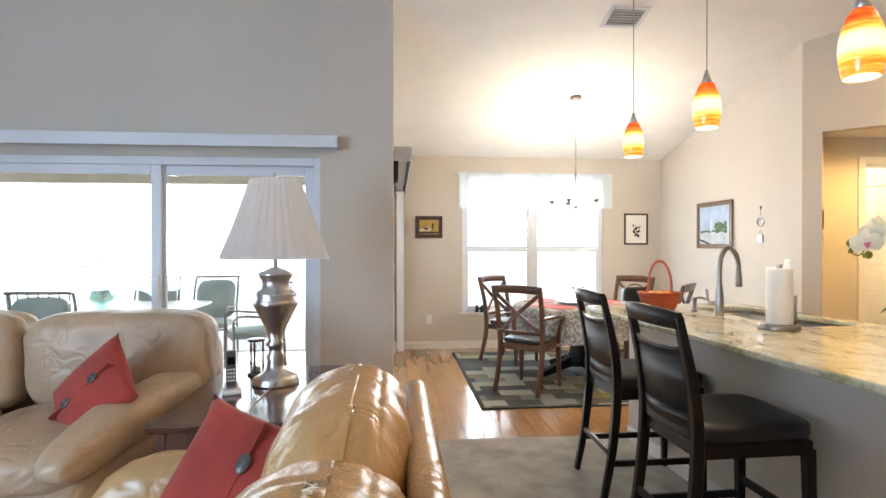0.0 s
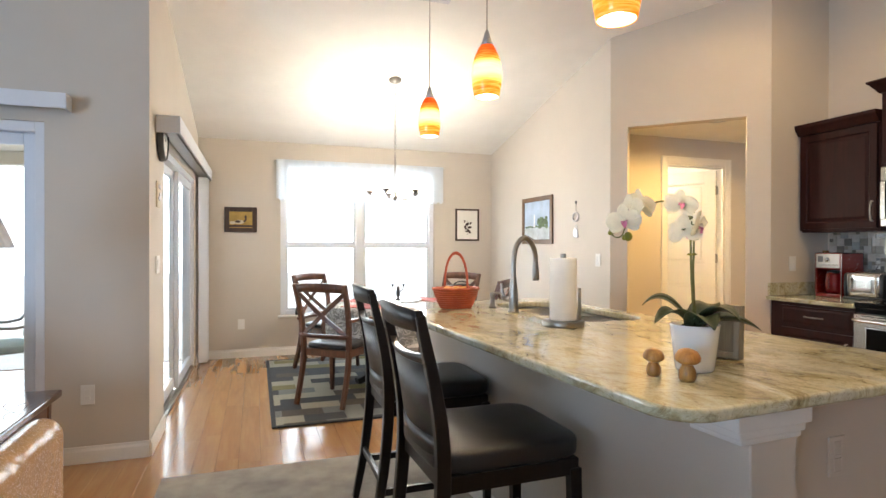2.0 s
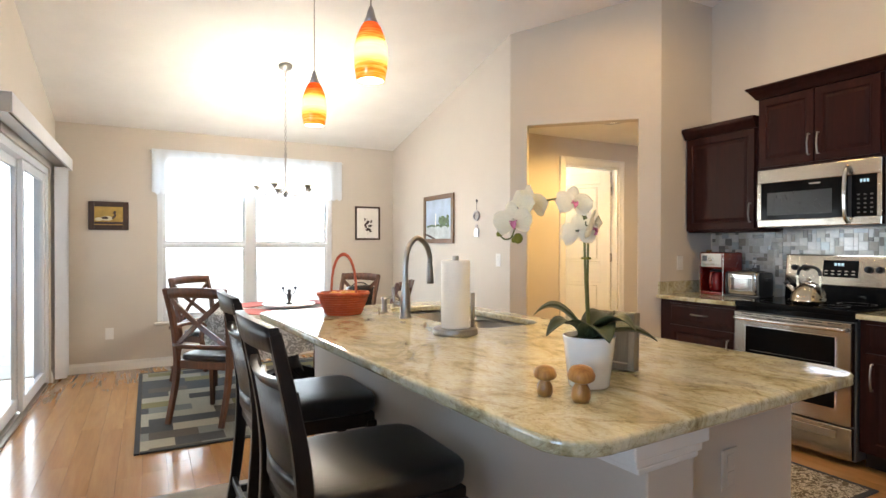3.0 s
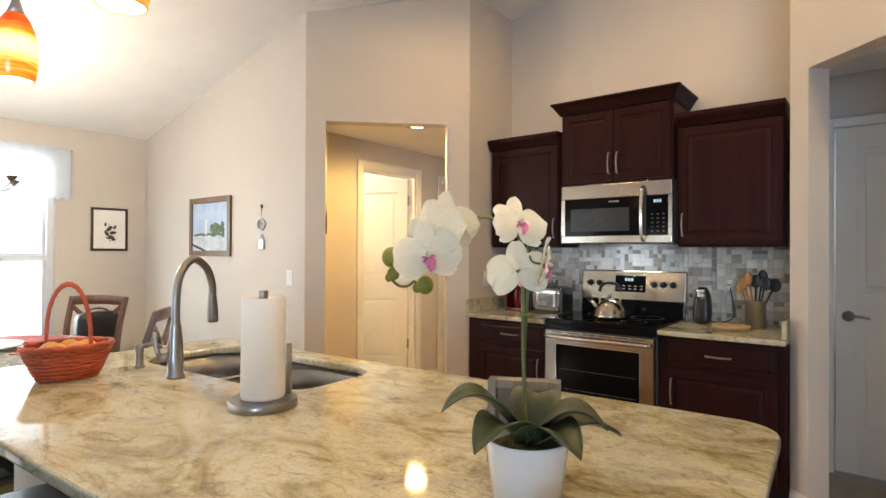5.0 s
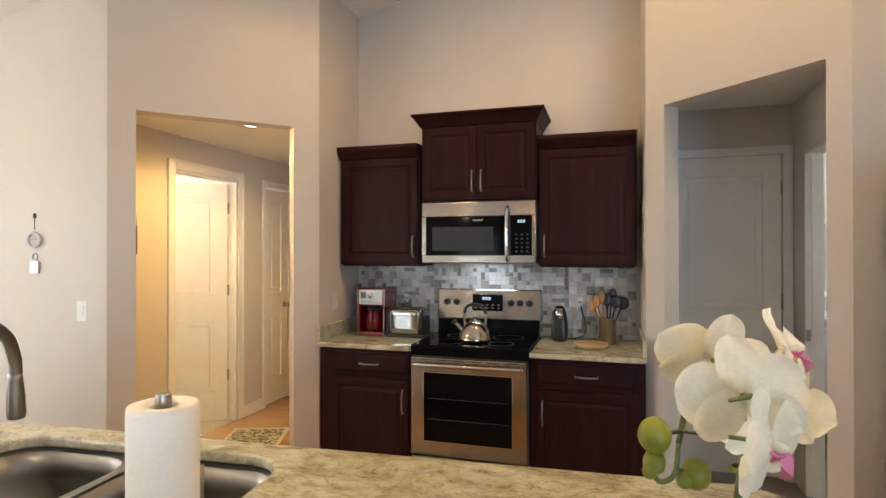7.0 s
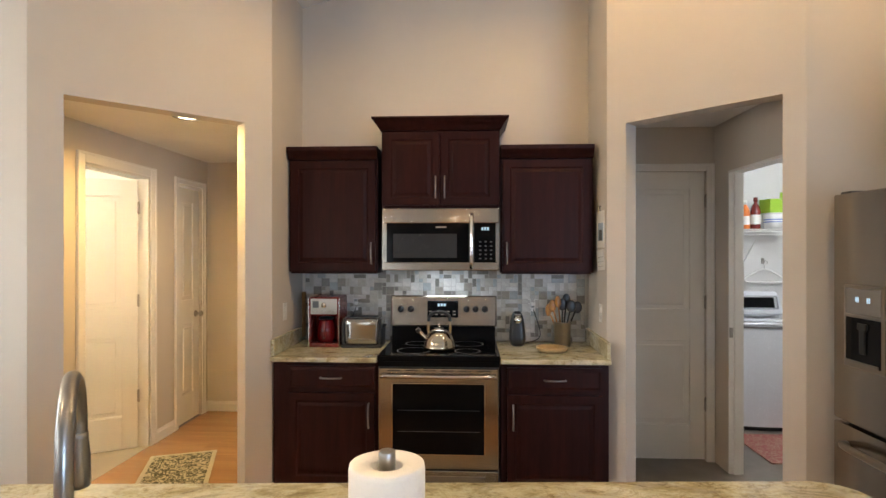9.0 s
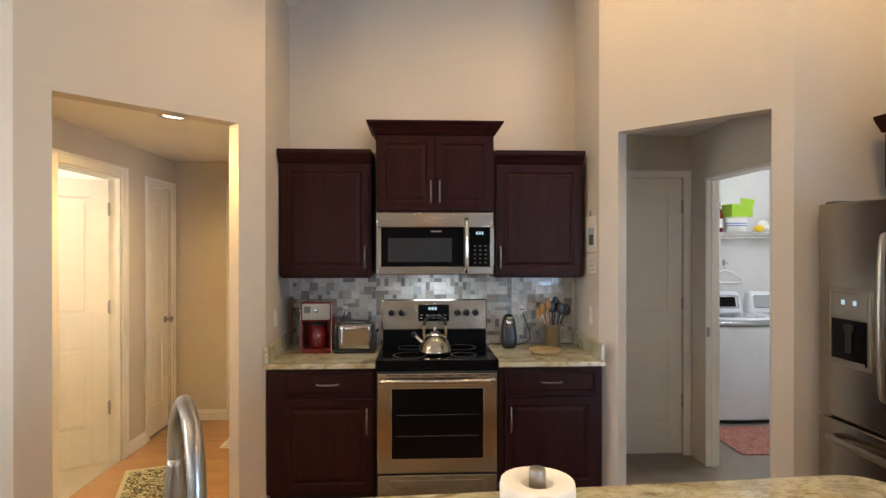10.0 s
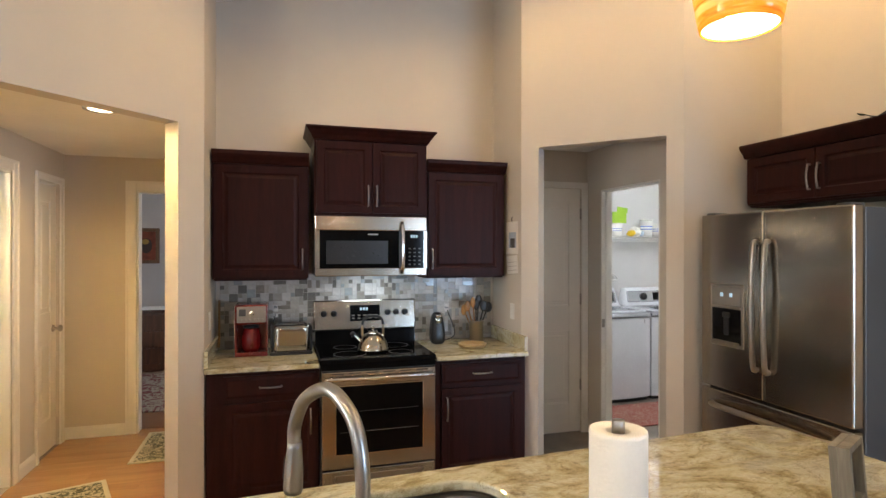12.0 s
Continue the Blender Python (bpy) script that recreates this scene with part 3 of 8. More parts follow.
# hall, side room and bedroom
wall("wall_hall_north", (3.61, 4.745), (6.36, 4.745), -0.12, [(0.89, 1.65, 0.0, 2.17), (2.07, 2.505, 0.0, 2.17)], 2.44)
wall("wall_hall_end", (6.24, 4.745), (6.24, 3.41), -0.12, [(0.555, 1.245, 0.0, 2.15)], 2.44)
wall("wall_hall_south", (5.12, 3.51), (6.24, 3.51), 0.1, (), 2.44)
structure("ceiling_hall", slab([(3.50, 4.46), (3.62, 4.34), (4.49, 3.51), (6.36, 3.51), (6.36, 4.745), (3.5, 4.745)], 2.44, 2.5), CEIL, "flat hall ceiling")
wall("wall_side_room_north", (3.61, 6.6), (5.9, 6.6), -0.1, (), 2.5, TRIM, "white wall of a side room")
wall("wall_side_room_east", (5.6, 6.6), (5.6, 4.865), -0.1, (), 2.5, TRIM, "white wall of a side room")
structure("ceiling_side_room", box(3.61, 4.865, 2.44, 5.7, 6.7, 2.5), CEIL, "flat ceiling")
LILAC = paint("pale_lilac_paint", (0.55, 0.52, 0.52), 0.8, var=0.03, relief=0.1)
wall("wall_bedroom_east", (9.8, 5.6), (9.8, 2.4), -0.1, (), 2.6, LILAC, "pale grey bedroom wall")
wall("wall_bedroom_north", (6.36, 5.6), (9.9, 5.6), -0.1, (), 2.6, LILAC, "pale grey bedroom wall")
wall("wall_bedroom_south", (6.36, 2.4), (9.9, 2.4), 0.1, (), 2.6, LILAC, "pale grey bedroom wall")
structure("ceiling_bedroom", box(6.36, 2.3, 2.6, 9.9, 5.7, 2.66), CEIL, "flat bedroom ceiling")

# vestibule and laundry
wall("wall_pantry", (5.14, 1.5), (5.14, 0.245), -0.1, [(0.36, 1.095, 0.0, 2.17)], 2.52)
wall("wall_laundry_door", (3.785, 0.345), (5.14, 0.345), 0.1, [(0.371, 1.135, 0.0, 2.14)], 2.52)
structure("ceiling_vestibule", slab([(3.80, 0.345), (5.14, 0.345), (5.14, 1.2), (4.54, 1.2)], 2.50, 2.56), CEIL, "flat vestibule ceiling")
PALE = paint("pale_laundry_paint", (0.72, 0.71, 0.70), 0.7, var=0.03, relief=0.1)
wall("wall_laundry_east", (6.7, 0.44), (6.7, -2.3), -0.1, (), 2.46, PALE, "pale laundry wall")
wall("wall_laundry_south", (3.785, -2.2), (6.7, -2.2), 0.1, (), 2.46, PALE, "pale laundry wall")
wall("wall_laundry_west", (3.785, -2.2), (3.785, -0.37), -0.1, (), 2.46, PALE, "pale laundry wall")
wall("wall_laundry_north", (5.24, 0.345), (6.7, 0.345), 0.1, (), 2.46, PALE, "pale laundry wall")
structure("ceiling_laundry", box(3.785, -2.3, 2.46, 6.8, 0.245, 2.52), CEIL, "flat laundry ceiling")

# vaulted ceiling in two slopes
bm = bmesh.new()
for y0, y1 in ((7.09, RIDGE), (RIDGE, -4.62)):
    q = []
    for y in (y0, y1):
        for x in (-5.12, 5.12):
            for up in (0, 0.1):
                q.append(bm.verts.new((x, y, roof_z(y) + up)))
    for f in ((0, 2, 6, 4), (1, 5, 7, 3), (0, 1, 3, 2), (4, 6, 7, 5), (0, 4, 5, 1), (2, 3, 7, 6)):
        bm.faces.new([q[i] for i in f])
bmesh.ops.recalc_face_normals(bm, faces=bm.faces[:])
structure("ceiling", bm, CEIL, "white textured vaulted ceiling")

# sub-floors; planks are laid on top at the end of the file
SUBFLOOR = paint("subfloor_shadow", (0.10, 0.05, 0.02), 0.8, relief=0.1)
structure("floor", box(-5.12, -4.62, -0.1, 6.36, 7.09, -0.012), SUBFLOOR, "floor under warm laminate planks")
structure("floor_bedroom", box(6.36, 2.3, -0.1, 9.9, 5.7, 0.0), paint("bedroom_floor", (0.20, 0.10, 0.05), 0.4), "dark wooden bedroom floor")
structure("floor_side_room", box(3.61, 4.745, -0.011, 5.7, 6.7, 0.002), paint("side_room_tile", (0.42, 0.36, 0.28), 0.4), "beige tiled floor of a side room")
structure("floor_laundry", slab([(3.70, 0.43), (3.79, -2.3), (6.8, -2.3), (6.8, 0.345), (5.18, 0.345), (5.18, 1.2), (4.47, 1.2)], -0.011, 0.012), TILEFLOOR, "grey-brown vinyl floor of the vestibule and laundry")
structure("ground", box(-60, 4.02, -0.5, 60, 90, -0.03), CONCRETE, "pale sunlit ground outside")

for line in (
    [(3.49, 6.94), (-0.15, 6.94)], [(-0.15, 4.45), (-0.15, 3.89), (-0.62, 3.89)], [(-0.15, 6.94), (-0.15, 6.62)], [(3.49, 4.29), (3.49, 6.94)],
    [(3.594, 4.186), (3.49, 4.29)], [(4.37, 3.41), (4.247, 3.533)], [(4.362, 1.202), (4.45, 1.29)], [(3.685, 0.53), (3.756, 0.596)], [(3.685, -0.25), (3.685, 0.53)],
    [(4.42, 4.745), (3.62, 4.745)], [(5.62, 4.745), (5.34, 4.745)], [(6.24, 4.745), (6.175, 4.745)], [(6.24, 4.28), (6.24, 4.745)], [(4.37, 3.51), (6.24, 3.51)],
):
    baseboard(line)


def casing(name, a, b, high, width=0.07, t=0.016):
    """Door trim on a wall's face, round an opening from a to b; it stands to the left of that way."""
    a, b = Vector(a), Vector(b)
    d = (b - a).normalized()
    L = (b - a).length
    m = Matrix(((d.x, -d.y, 0, a.x - d.y * 0.002), (d.y, d.x, 0, a.y + d.x * 0.002), (0, 0, 1, 0), (0, 0, 0, 1)))
    bms = []
    for x0, x1, z0, z1 in ((-width, 0, 0, high + width), (L, L + width, 0, high + width), (0, L, high, high + width)):
        bms.append(box(x0, 0, z0 + 0.001, x1, t, z1, 0.005))
    for x0, x1, z0, z1 in ((-width, -width + 0.02, 0, high + width), (L + width - 0.02, L + width, 0, high + width), (-width + 0.02, L + width - 0.02, high + width - 0.02, high + width)):
        bms.append(box(x0, t - 0.002, z0 + 0.002, x1, t + 0.006, z1, 0.003))
    bm = moved(join(*bms), m)
    return structure(name, bm, TRIM, "white moulded door casing")


casing("trim_door_1", (5.26, 4.745), (4.50, 4.745), 2.17, 0.075)
casing("trim_door_2", (6.115, 4.745), (5.68, 4.745), 2.17, 0.055)
casing("trim_bedroom_door", (6.24, 3.5), (6.24, 4.19), 2.15, 0.085)
casing("trim_pantry_door", (5.14, 0.405), (5.14, 1.14), 2.17, 0.055)
casing("trim_laundry_door", (4.92, 0.345), (4.156, 0.345), 2.14, 0.07)
# jamb linings
structure("trim_jamb", join(box(5.245, 4.745, 0.001, 5.262, 4.865, 2.17), box(4.498, 4.745, 0.001, 4.515, 4.865, 2.17), box(4.515, 4.745, 2.155, 5.245, 4.865, 2.172)), TRIM, "white door jamb")
structure("trim_jamb", join(box(6.24, 4.175, 0.001, 6.36, 4.192, 2.15), box(6.24, 3.5, 0.001, 6.36, 3.515, 2.15), box(6.24, 3.515, 2.135, 6.36, 4.175, 2.152)), TRIM, "white door jamb")
structure("trim_jamb", join(box(4.905, 0.245, 0.001, 4.922, 0.345, 2.14), box(4.893, 0.275, 0.001, 4.906, 0.31, 2.125), box(4.154, 0.245, 0.001, 4.171, 0.345, 2.14), box(4.171, 0.245, 2.125, 4.905, 0.345, 2.142)), TRIM, "white door jamb with its stop")
structure("trim_strike_plate", box(4.902, 0.318, 0.97, 4.906, 0.343, 1.04, 0.001, 1), NICKEL, "small nickel strike plate on the jamb")


def door_leaf(name, w, h, m, label, lever=False, hinges=True, hinge_back=False):
    """A two-panel interior door. Local: hinge edge at x = 0, face looks to -y."""
    ob = tagged(thing(name, (0, 0, 0), label, ""), kind="structure")
    t, st = 0.036, 0.11
    zs = [(0.26, 0.90), (1.12, h - 0.13)]
    leaf = join(box(0, 0, 0.008, st, t, h, 0.002, 1), box(w - st, 0, 0.008, w, t, h, 0.002, 1), box(st, 0.001, 0.008, w - st, t - 0.001, zs[0][0]), box(st, 0.001, zs[0][1], w - st, t - 0.001, zs[1][0]), box(st, 0.001, zs[1][1], w - st, t - 0.001, h - 0.001))
    part("leaf", leaf, DOOR, ob)
    for z0, z1 in zs:
        pm = join(box(st, 0.012, z0, w - st, t - 0.012, z1), box(st + 0.04, 0.004, z0 + 0.04, w - st - 0.04, t - 0.004, z1 - 0.04, 0.007, 2), box(st, 0.006, z0, w - st, t - 0.006, z0 + 0.012, 0.004), box(st, 0.006, z1 - 0.012, w - st, t - 0.006, z1, 0.004))
        part("panel", pm, DOOR, ob)
    for sgn, y in ((-1, 0), (1, t)):
        kx, kz = w - 0.065, 0.98
        pr = [(0.03, 0), (0.03, 0.006), (0.012, 0.01), (0.012, 0.035), (0.026, 0.045), (0.029, 0.058), (0.02, 0.068), (0, 0.07)]
        if lever:
            pr = [(0.033, 0), (0.033, 0.006), (0.014, 0.012), (0.012, 0.04), (0, 0.041)]
        km = moved(lathe(pr, n=18), Matrix.Translation((kx, y, kz)) @ Matrix.Rotation(radians(90 if sgn < 0 else -90), 4, "X"))
        if lever:
            km = join(km, tube(bend([(kx, y + sgn * 0.038, kz), (kx - 0.05, y + sgn * 0.042, kz + 0.004), (kx - 0.11, y + sgn * 0.04, kz - 0.006)], 5), [0.009] * 10 + [0.006], 8))
        part("knob", km, NICKEL, ob, "brushed nickel handle")
    if hinges:
        for z in (0.42, 1.18, h - 0.22):
            hm = join(box(-0.012, -0.004, z - 0.045, 0.004, 0.03, z + 0.045, 0.002, 1), moved(lathe([(0, 0), (0.007, 0), (0.007, 0.1), (0, 0.1)], n=10), Matrix.Translation((-0.006, -0.007, z - 0.05))))
            if hinge_back:
                hm = moved(hm, pose(0, t, 0) @ Matrix.Diagonal((1, -1, 1, 1)))
                bmesh.ops.reverse_faces(hm, faces=hm.faces[:])
            part("hinge", hm, NICKEL, ob, "nickel butt hinge")
    ob.matrix_world = m
    return ob


door_leaf("door_1", 0.735, 2.14, pose(5.243, 4.83, 0, 0, 0, 120), "white two-panel door standing open into a bright room", hinge_back=True)
door_leaf("door_2", 0.42, 2.15, pose(5.688, 4.765, 0.0), "closed white two-panel closet door")
door_leaf("door_3", 0.72, 2.155, pose(5.184, 0.412, 0.014, 0, 0, 90), "closed white two-panel pantry door with a lever", lever=True, hinge_back=True)

# ---- windows and sliding doors ----
win = tagged(thing("window_1", (1.715, 6.94, 0.48), "white double-hung twin window over the dining table", ""), kind="structure")
fr = []
for x0, x1 in ((0.75, 0.81), (1.66, 1.76), (2.62, 2.68)):
    fr.append(box(x0, 6.97, 0.48, x1, 7.04, 2.28, 0.006))
for z0, z1 in ((0.48, 0.53), (2.23, 2.28)):
    for x0, x1 in ((0.81, 1.66), (1.76, 2.62)):
        fr.append(box(x0, 6.972, z0, x1, 7.038, z1, 0.006))
part("window_frame", join(*fr), VINYL, win)
for x0, x1 in ((0.81, 1.66), (1.76, 2.62)):
    part("meeting_rail", box(x0, 6.965, 1.28, x1, 7.03, 1.33, 0.008), VINYL, win)
    for z0, z1, yy in ((0.53, 1.28, 6.985), (1.33, 2.23, 7.01)):
        part("sash", join(box(x0, yy, z0, x0 + 0.03, yy + 0.03, z1, 0.004), box(x1 - 0.03, yy, z0, x1, yy + 0.03, z1, 0.004), box(x0 + 0.03, yy + 0.002, z0, x1 - 0.03, yy + 0.028, z0 + 0.03, 0.004)), VINYL, win)
        p = part("pane", box(x0 + 0.03, yy + 0.012, z0 + 0.03, x1 - 0.03, yy + 0.018, z1), PANE, win)
        p.visible_shadow = False
part("window_sill", box(0.72, 6.90, 0.452, 2.71, 6.968, 0.478, 0.006), TRIM, win)


def slider(name, a, b, high, mids, label, handle_at=None):
    """A sliding glass door in a wall from a to b: frame, panels and panes."""
    a, b = Vector(a), Vector(b)
    d = (b - a).normalized()
    L = (b - a).length
    m = Matrix(((d.x, -d.y, 0, a.x), (d.y, d.x, 0, a.y), (0, 0, 1, 0), (0, 0, 0, 1)))
    ob = tagged(thing(name, (0, 0, 0), label, ""), kind="structure")
    part("frame", join(box(0, 0.0, 0.001, 0.05, 0.11, high, 0.004), box(L - 0.05, 0.0, 0.001, L, 0.11, high, 0.004), box(0.05, 0.002, high - 0.06, L - 0.05, 0.108, high, 0.004)), VINYL, ob)
    part("track", join(box(0.05, 0.0, 0.001, L - 0.05, 0.11, 0.018, 0.003), box(0.05, 0.03, 0.018, L - 0.05, 0.036, 0.03), box(0.05, 0.072, 0.018, L - 0.05, 0.078, 0.03)), STEELX, ob)
    edges = [0.05, *mids, L - 0.05]
    for i, (s0, s1) in enumerate(zip(edges, edges[1:])):
        y = 0.02 if i % 2 else 0.06
        s0, s1 = (s0 - 0.03 if i else s0), (s1 + 0.03 if i < len(mids) else s1)
        k = 0.075
        panel = part("panel", join(box(s0, y, 0.03, s0 + k, y + 0.035, high - 0.06, 0.005), box(s1 - k, y, 0.03, s1, y + 0.035, high - 0.06, 0.005), box(s0 + k, y + 0.001, 0.03, s1 - k, y + 0.034, 0.13, 0.005), box(s0 + k, y + 0.001, high - 0.13, s1 - k, y + 0.034, high - 0.06, 0.005)), VINYL, ob)
        p = part("pane", box(s0 + k, y + 0.014, 0.13, s1 - k, y + 0.02, high - 0.13), PANE, panel)
        p.visible_shadow = False
        if handle_at == i:
            part("handle", join(tube(bend([(s0 + 0.04, y - 0.002, 0.95), (s0 + 0.04, y - 0.045, 0.99), (s0 + 0.04, y - 0.045, 1.13), (s0 + 0.04, y - 0.002, 1.17)], 5), 0.01, 8), box(s0 + 0.02, y - 0.006, 0.9, s0 + 0.06, y, 1.22, 0.003)), WHITEPLASTIC, panel, "white pull handle")
    ob.matrix_world = m
    return ob


slider("sliding_door_1", (-4.3, 3.895), (-0.7, 3.895), 2.03, (1.2, 2.4), "white-framed sliding glass door to the bright patio", 2)
slider("sliding_door_2", (-0.165, 4.45), (-0.165, 6.62), 2.03, (1.1,), "white-framed sliding glass door beside the dining table", 0)


def blind_box(name, x0, y0, z0, x1, y1, z1, label):
    ob = thing(name, ((x0 + x1) / 2, (y0 + y1) / 2, z0), label, "blind")
    along = x1 - x0 > y1 - y0
    part("front_board", box(x0, y0, z0, x1, y0 + 0.012, z1, 0.003) if along else box(x1 - 0.012, y0, z0, x1, y1, z1, 0.003), VINYL, ob)
    part("top_board", box(x0, y0 + 0.012, z1 - 0.012, x1, y1, z1, 0.003) if along else box(x0, y0, z1 - 0.012, x1 - 0.012, y1, z1, 0.003), VINYL, ob)
    for e in (0, 1):
        if along:
            xx = x0 if e == 0 else x1 - 0.012
            part("end_board", box(xx, y0 + 0.012, z0, xx + 0.012, y1, z1 - 0.012, 0.003), VINYL, ob)
        else:
            yy = y0 if e == 0 else y1 - 0.012
            part("end_board", box(x0, yy, z0, x1 - 0.012, yy + 0.012, z1 - 0.012, 0.003), VINYL, ob)
    part("head_rail", box(x0 + 0.03, y0 + 0.04, z0 + 0.02, x1 - 0.03, y1 - 0.02, z0 + 0.055, 0.004) if along else box(x0 + 0.02, y0 + 0.03, z0 + 0.02, x1 - 0.04, y1 - 0.03, z0 + 0.055, 0.004), STEELX, ob)
    return ob


blind_box("blind_valance", -4.45, 3.775, 2.092, -0.56, 3.888, 2.182, "white valance box above the patio sliding door")
vb = blind_box("vertical_blind", -0.148, 4.10, 2.05, 0.0, 6.88, 2.165, "white vertical blind drawn back beside the sliding door")
for i in range(11):
    part("slat", moved(box(-0.045, -0.0012, 0.03, 0.045, 0.0012, 2.055), pose(-0.075, 6.63 + i * 0.021, 0, 0, 0, 8 - 4 * (i % 3))), VINYL, vb)

# lace valance over the window, gathered on its rod
bm = bmesh.new()
cols = 150
rows_ = [(2.335, 0.2), (2.31, 0.5), (2.27, 0.7), (2.1, 1.0), (1.95, 1.2), (1.865, 1.3)]
grid = []
for z, amp in rows_:
    r = []
    for i in range(cols + 1):
        u = i / cols
        fold = 0.011 * amp * math.sin(u * 95 + 1.3 * math.sin(u * 23)) + 0.006 * noise.noise((u * 40, z * 3, 0))
        dip = 0.012 * math.sin(u * 190) * (amp > 1.25)
        r.append(bm.verts.new((0.70 + 2.08 * u, 6.875 + fold, z + dip)))
    grid.append(r)
for a, b in zip(grid, grid[1:]):
    for i in range(cols):
        bm.faces.new((a[i], a[i + 1], b[i + 1], b[i])).smooth = True
vc = thing("window_valance", (1.74, 6.9, 1.86), "gathered white lace valance across the dining window", "curtain")
part("lace", bm, LACE, vc)
part("rod", join(tube([(0.68, 6.885, 2.315), (2.80, 6.885, 2.315)], 0.007), tube([(0.69, 6.885, 2.315), (0.69, 6.938, 2.315)], 0.006), tube([(2.79, 6.885, 2.315), (2.79, 6.938, 2.315)], 0.006)), WHITEPLASTIC, vc, "thin white rod")

# outside: lanai roof, screen posts, self-lit backdrop in place of bright daylight
structure("ceiling_lanai", box(-16.0, 4.02, 2.44, -0.28, 8.2, 2.55), STUCCO, "pale stucco patio ceiling")
structure("trim_lanai_beam", box(-16.0, 8.0, 2.28, -0.28, 8.2, 2.44), STUCCO, "pale stucco beam at the patio's edge")
structure("backdrop", join(box(-40, 30, -0.03, 40, 30.2, 22), box(-24, 5, -0.03, -23.8, 30, 22)), DAYGLOW, "glowing white backdrop standing in for daylight beyond the windows")

# ---- kitchen: cabinets and appliances. Local: front at y = 0, depth to +y, x to the viewer's right ----
FACE_W = -90  # turn of things that face west
FACE_N = 180  # turn of things that face north


def panel_door(x0, z0, x1, z1, y=-0.02, st=0.055):
    """A raised-panel cabinet front in one piece."""
    bm = box(x0, y, z0, x1, y + 0.02, z1)
    f = min(bm.faces, key=lambda q: q.calc_center_median().y)
    for th, dp in ((0.002, 0.0), (st - 0.008, 0.0), (0.008, -0.007), (0.008, 0.0), (0.018, 0.005)):
        bmesh.ops.inset_region(bm, faces=[f], thickness=th, depth=dp, use_even_offset=True)
    return bm


def slab_front(x0, z0, x1, z1, y=-0.02):
    bm = box(x0, y + 0.005, z0, x1, y + 0.02, z1)
    f = min(bm.faces, key=lambda q: q.calc_center_median().y)
    for th, dp in ((0.012, 0.0), (0.014, 0.005)):
        bmesh.ops.inset_region(bm, faces=[f], thickness=th, depth=dp, use_even_offset=True)
    return bm


def bar_pull(a, b, off=0.028):
    """A flat curved cabinet pull from a to b, standing off to -y."""
    a, b = Vector(a), Vector(b)
    m_ = (a + b) / 2
    o = Vector((0, -off, 0))
    return join(tube(bend([a + o * 0.7, m_ + o * 1.1, b + o * 0.7], 6), 0.0055, 8), tube([a, a + o * 0.75], 0.005, 8), tube([b, b + o * 0.75], 0.005, 8))


def crown(x0, x1, z, d, h=0.085, out=0.05, left=True, right=True):
    """Stepped crown moulding round the top of a cabinet."""
    w = []
    prof = [(0.0, 0.004), (0.16, 0.014), (0.34, 0.022), (0.52, 0.034), (0.70, 0.043), (0.86, out), (1.0, out)]
    bm = bmesh.new()
    rings = []
    for f, o in prof:
        l, r = (o if left else 0.0), (o if right else 0.0)
        rings.append([bm.verts.new(p) for p in ((x0 - l, d, z + f * h), (x0 - l, -o - 0.02, z + f * h), (x1 + r, -o - 0.02, z + f * h), (x1 + r, d, z + f * h))])
    for a, b in zip(rings, rings[1:]):
        for i in range(4):
            bm.faces.new((a[i], a[(i + 1) % 4], b[(i + 1) % 4], b[i]))
    bm.faces.new(rings[-1])
    bm.faces.new(rings[0][::-1])
    bmesh.ops.recalc_face_normals(bm, faces=bm.faces[:])
    return bm


def wall_cabinet(w, h, d, m, label, doors=1, pull_right=True, ends=(False, False), crown_h=0.085, out=0.045, group="espresso kitchen cabinets"):
    ob = thing("wall_cabinet", (0, 0, 0), label, "cabinet", group)
    part("body", join(box(0, 0, 0, w, d, h, 0.002, 1), box(0.01, 0.01, -0.012, w - 0.01, d - 0.01, 0.001)), ESPRESSO, ob)
    edges = [0.012 + i * (w - 0.024) / doors for i in range(doors + 1)]
    for i, (x0, x1) in enumerate(zip(edges, edges[1:])):
        dr = part("door", panel_door(x0 + 0.004, 0.012, x1 - 0.004, h - 0.02), ESPRESSO, ob)
        px_ = x1 - 0.03 if (pull_right if doors == 1 else i == 0) else x0 + 0.03
        part("handle", bar_pull((px_, -0.02, 0.06), (px_, -0.02, 0.20)), NICKEL, dr, "brushed nickel pull")
    part("crown", crown(0, w, h - 0.012, d, crown_h, out, *ends), ESPRESSO, ob)
    ob.matrix_world = m
    return ob


wall_cabinet(0.615, 0.775, 0.33, pose(4.672, 3.40, 1.434, 0, 0, FACE_W), "espresso wall cabinet with one door above the coffee maker", 1, True, (False, False))
wall_cabinet(0.79, 0.52, 0.375, pose(4.625, 2.752, 1.872, 0, 0, FACE_W), "taller espresso wall cabinet with two doors above the microwave", 2, True, (True, True), 0.085, 0.058)
wall_cabinet(0.615, 0.775, 0.33, pose(4.672, 1.955, 1.434, 0, 0, FACE_W), "espresso wall cabinet with one door above the utensil crock", 1, False, (False, False))
wall_cabinet(0.97, 0.31, 0.33, pose(3.64, 0.08, 1.915, 0, 0, FACE_N), "espresso wall cabinet with two doors above the refrigerator", 2, True, (False, True), 0.08, 0.05)


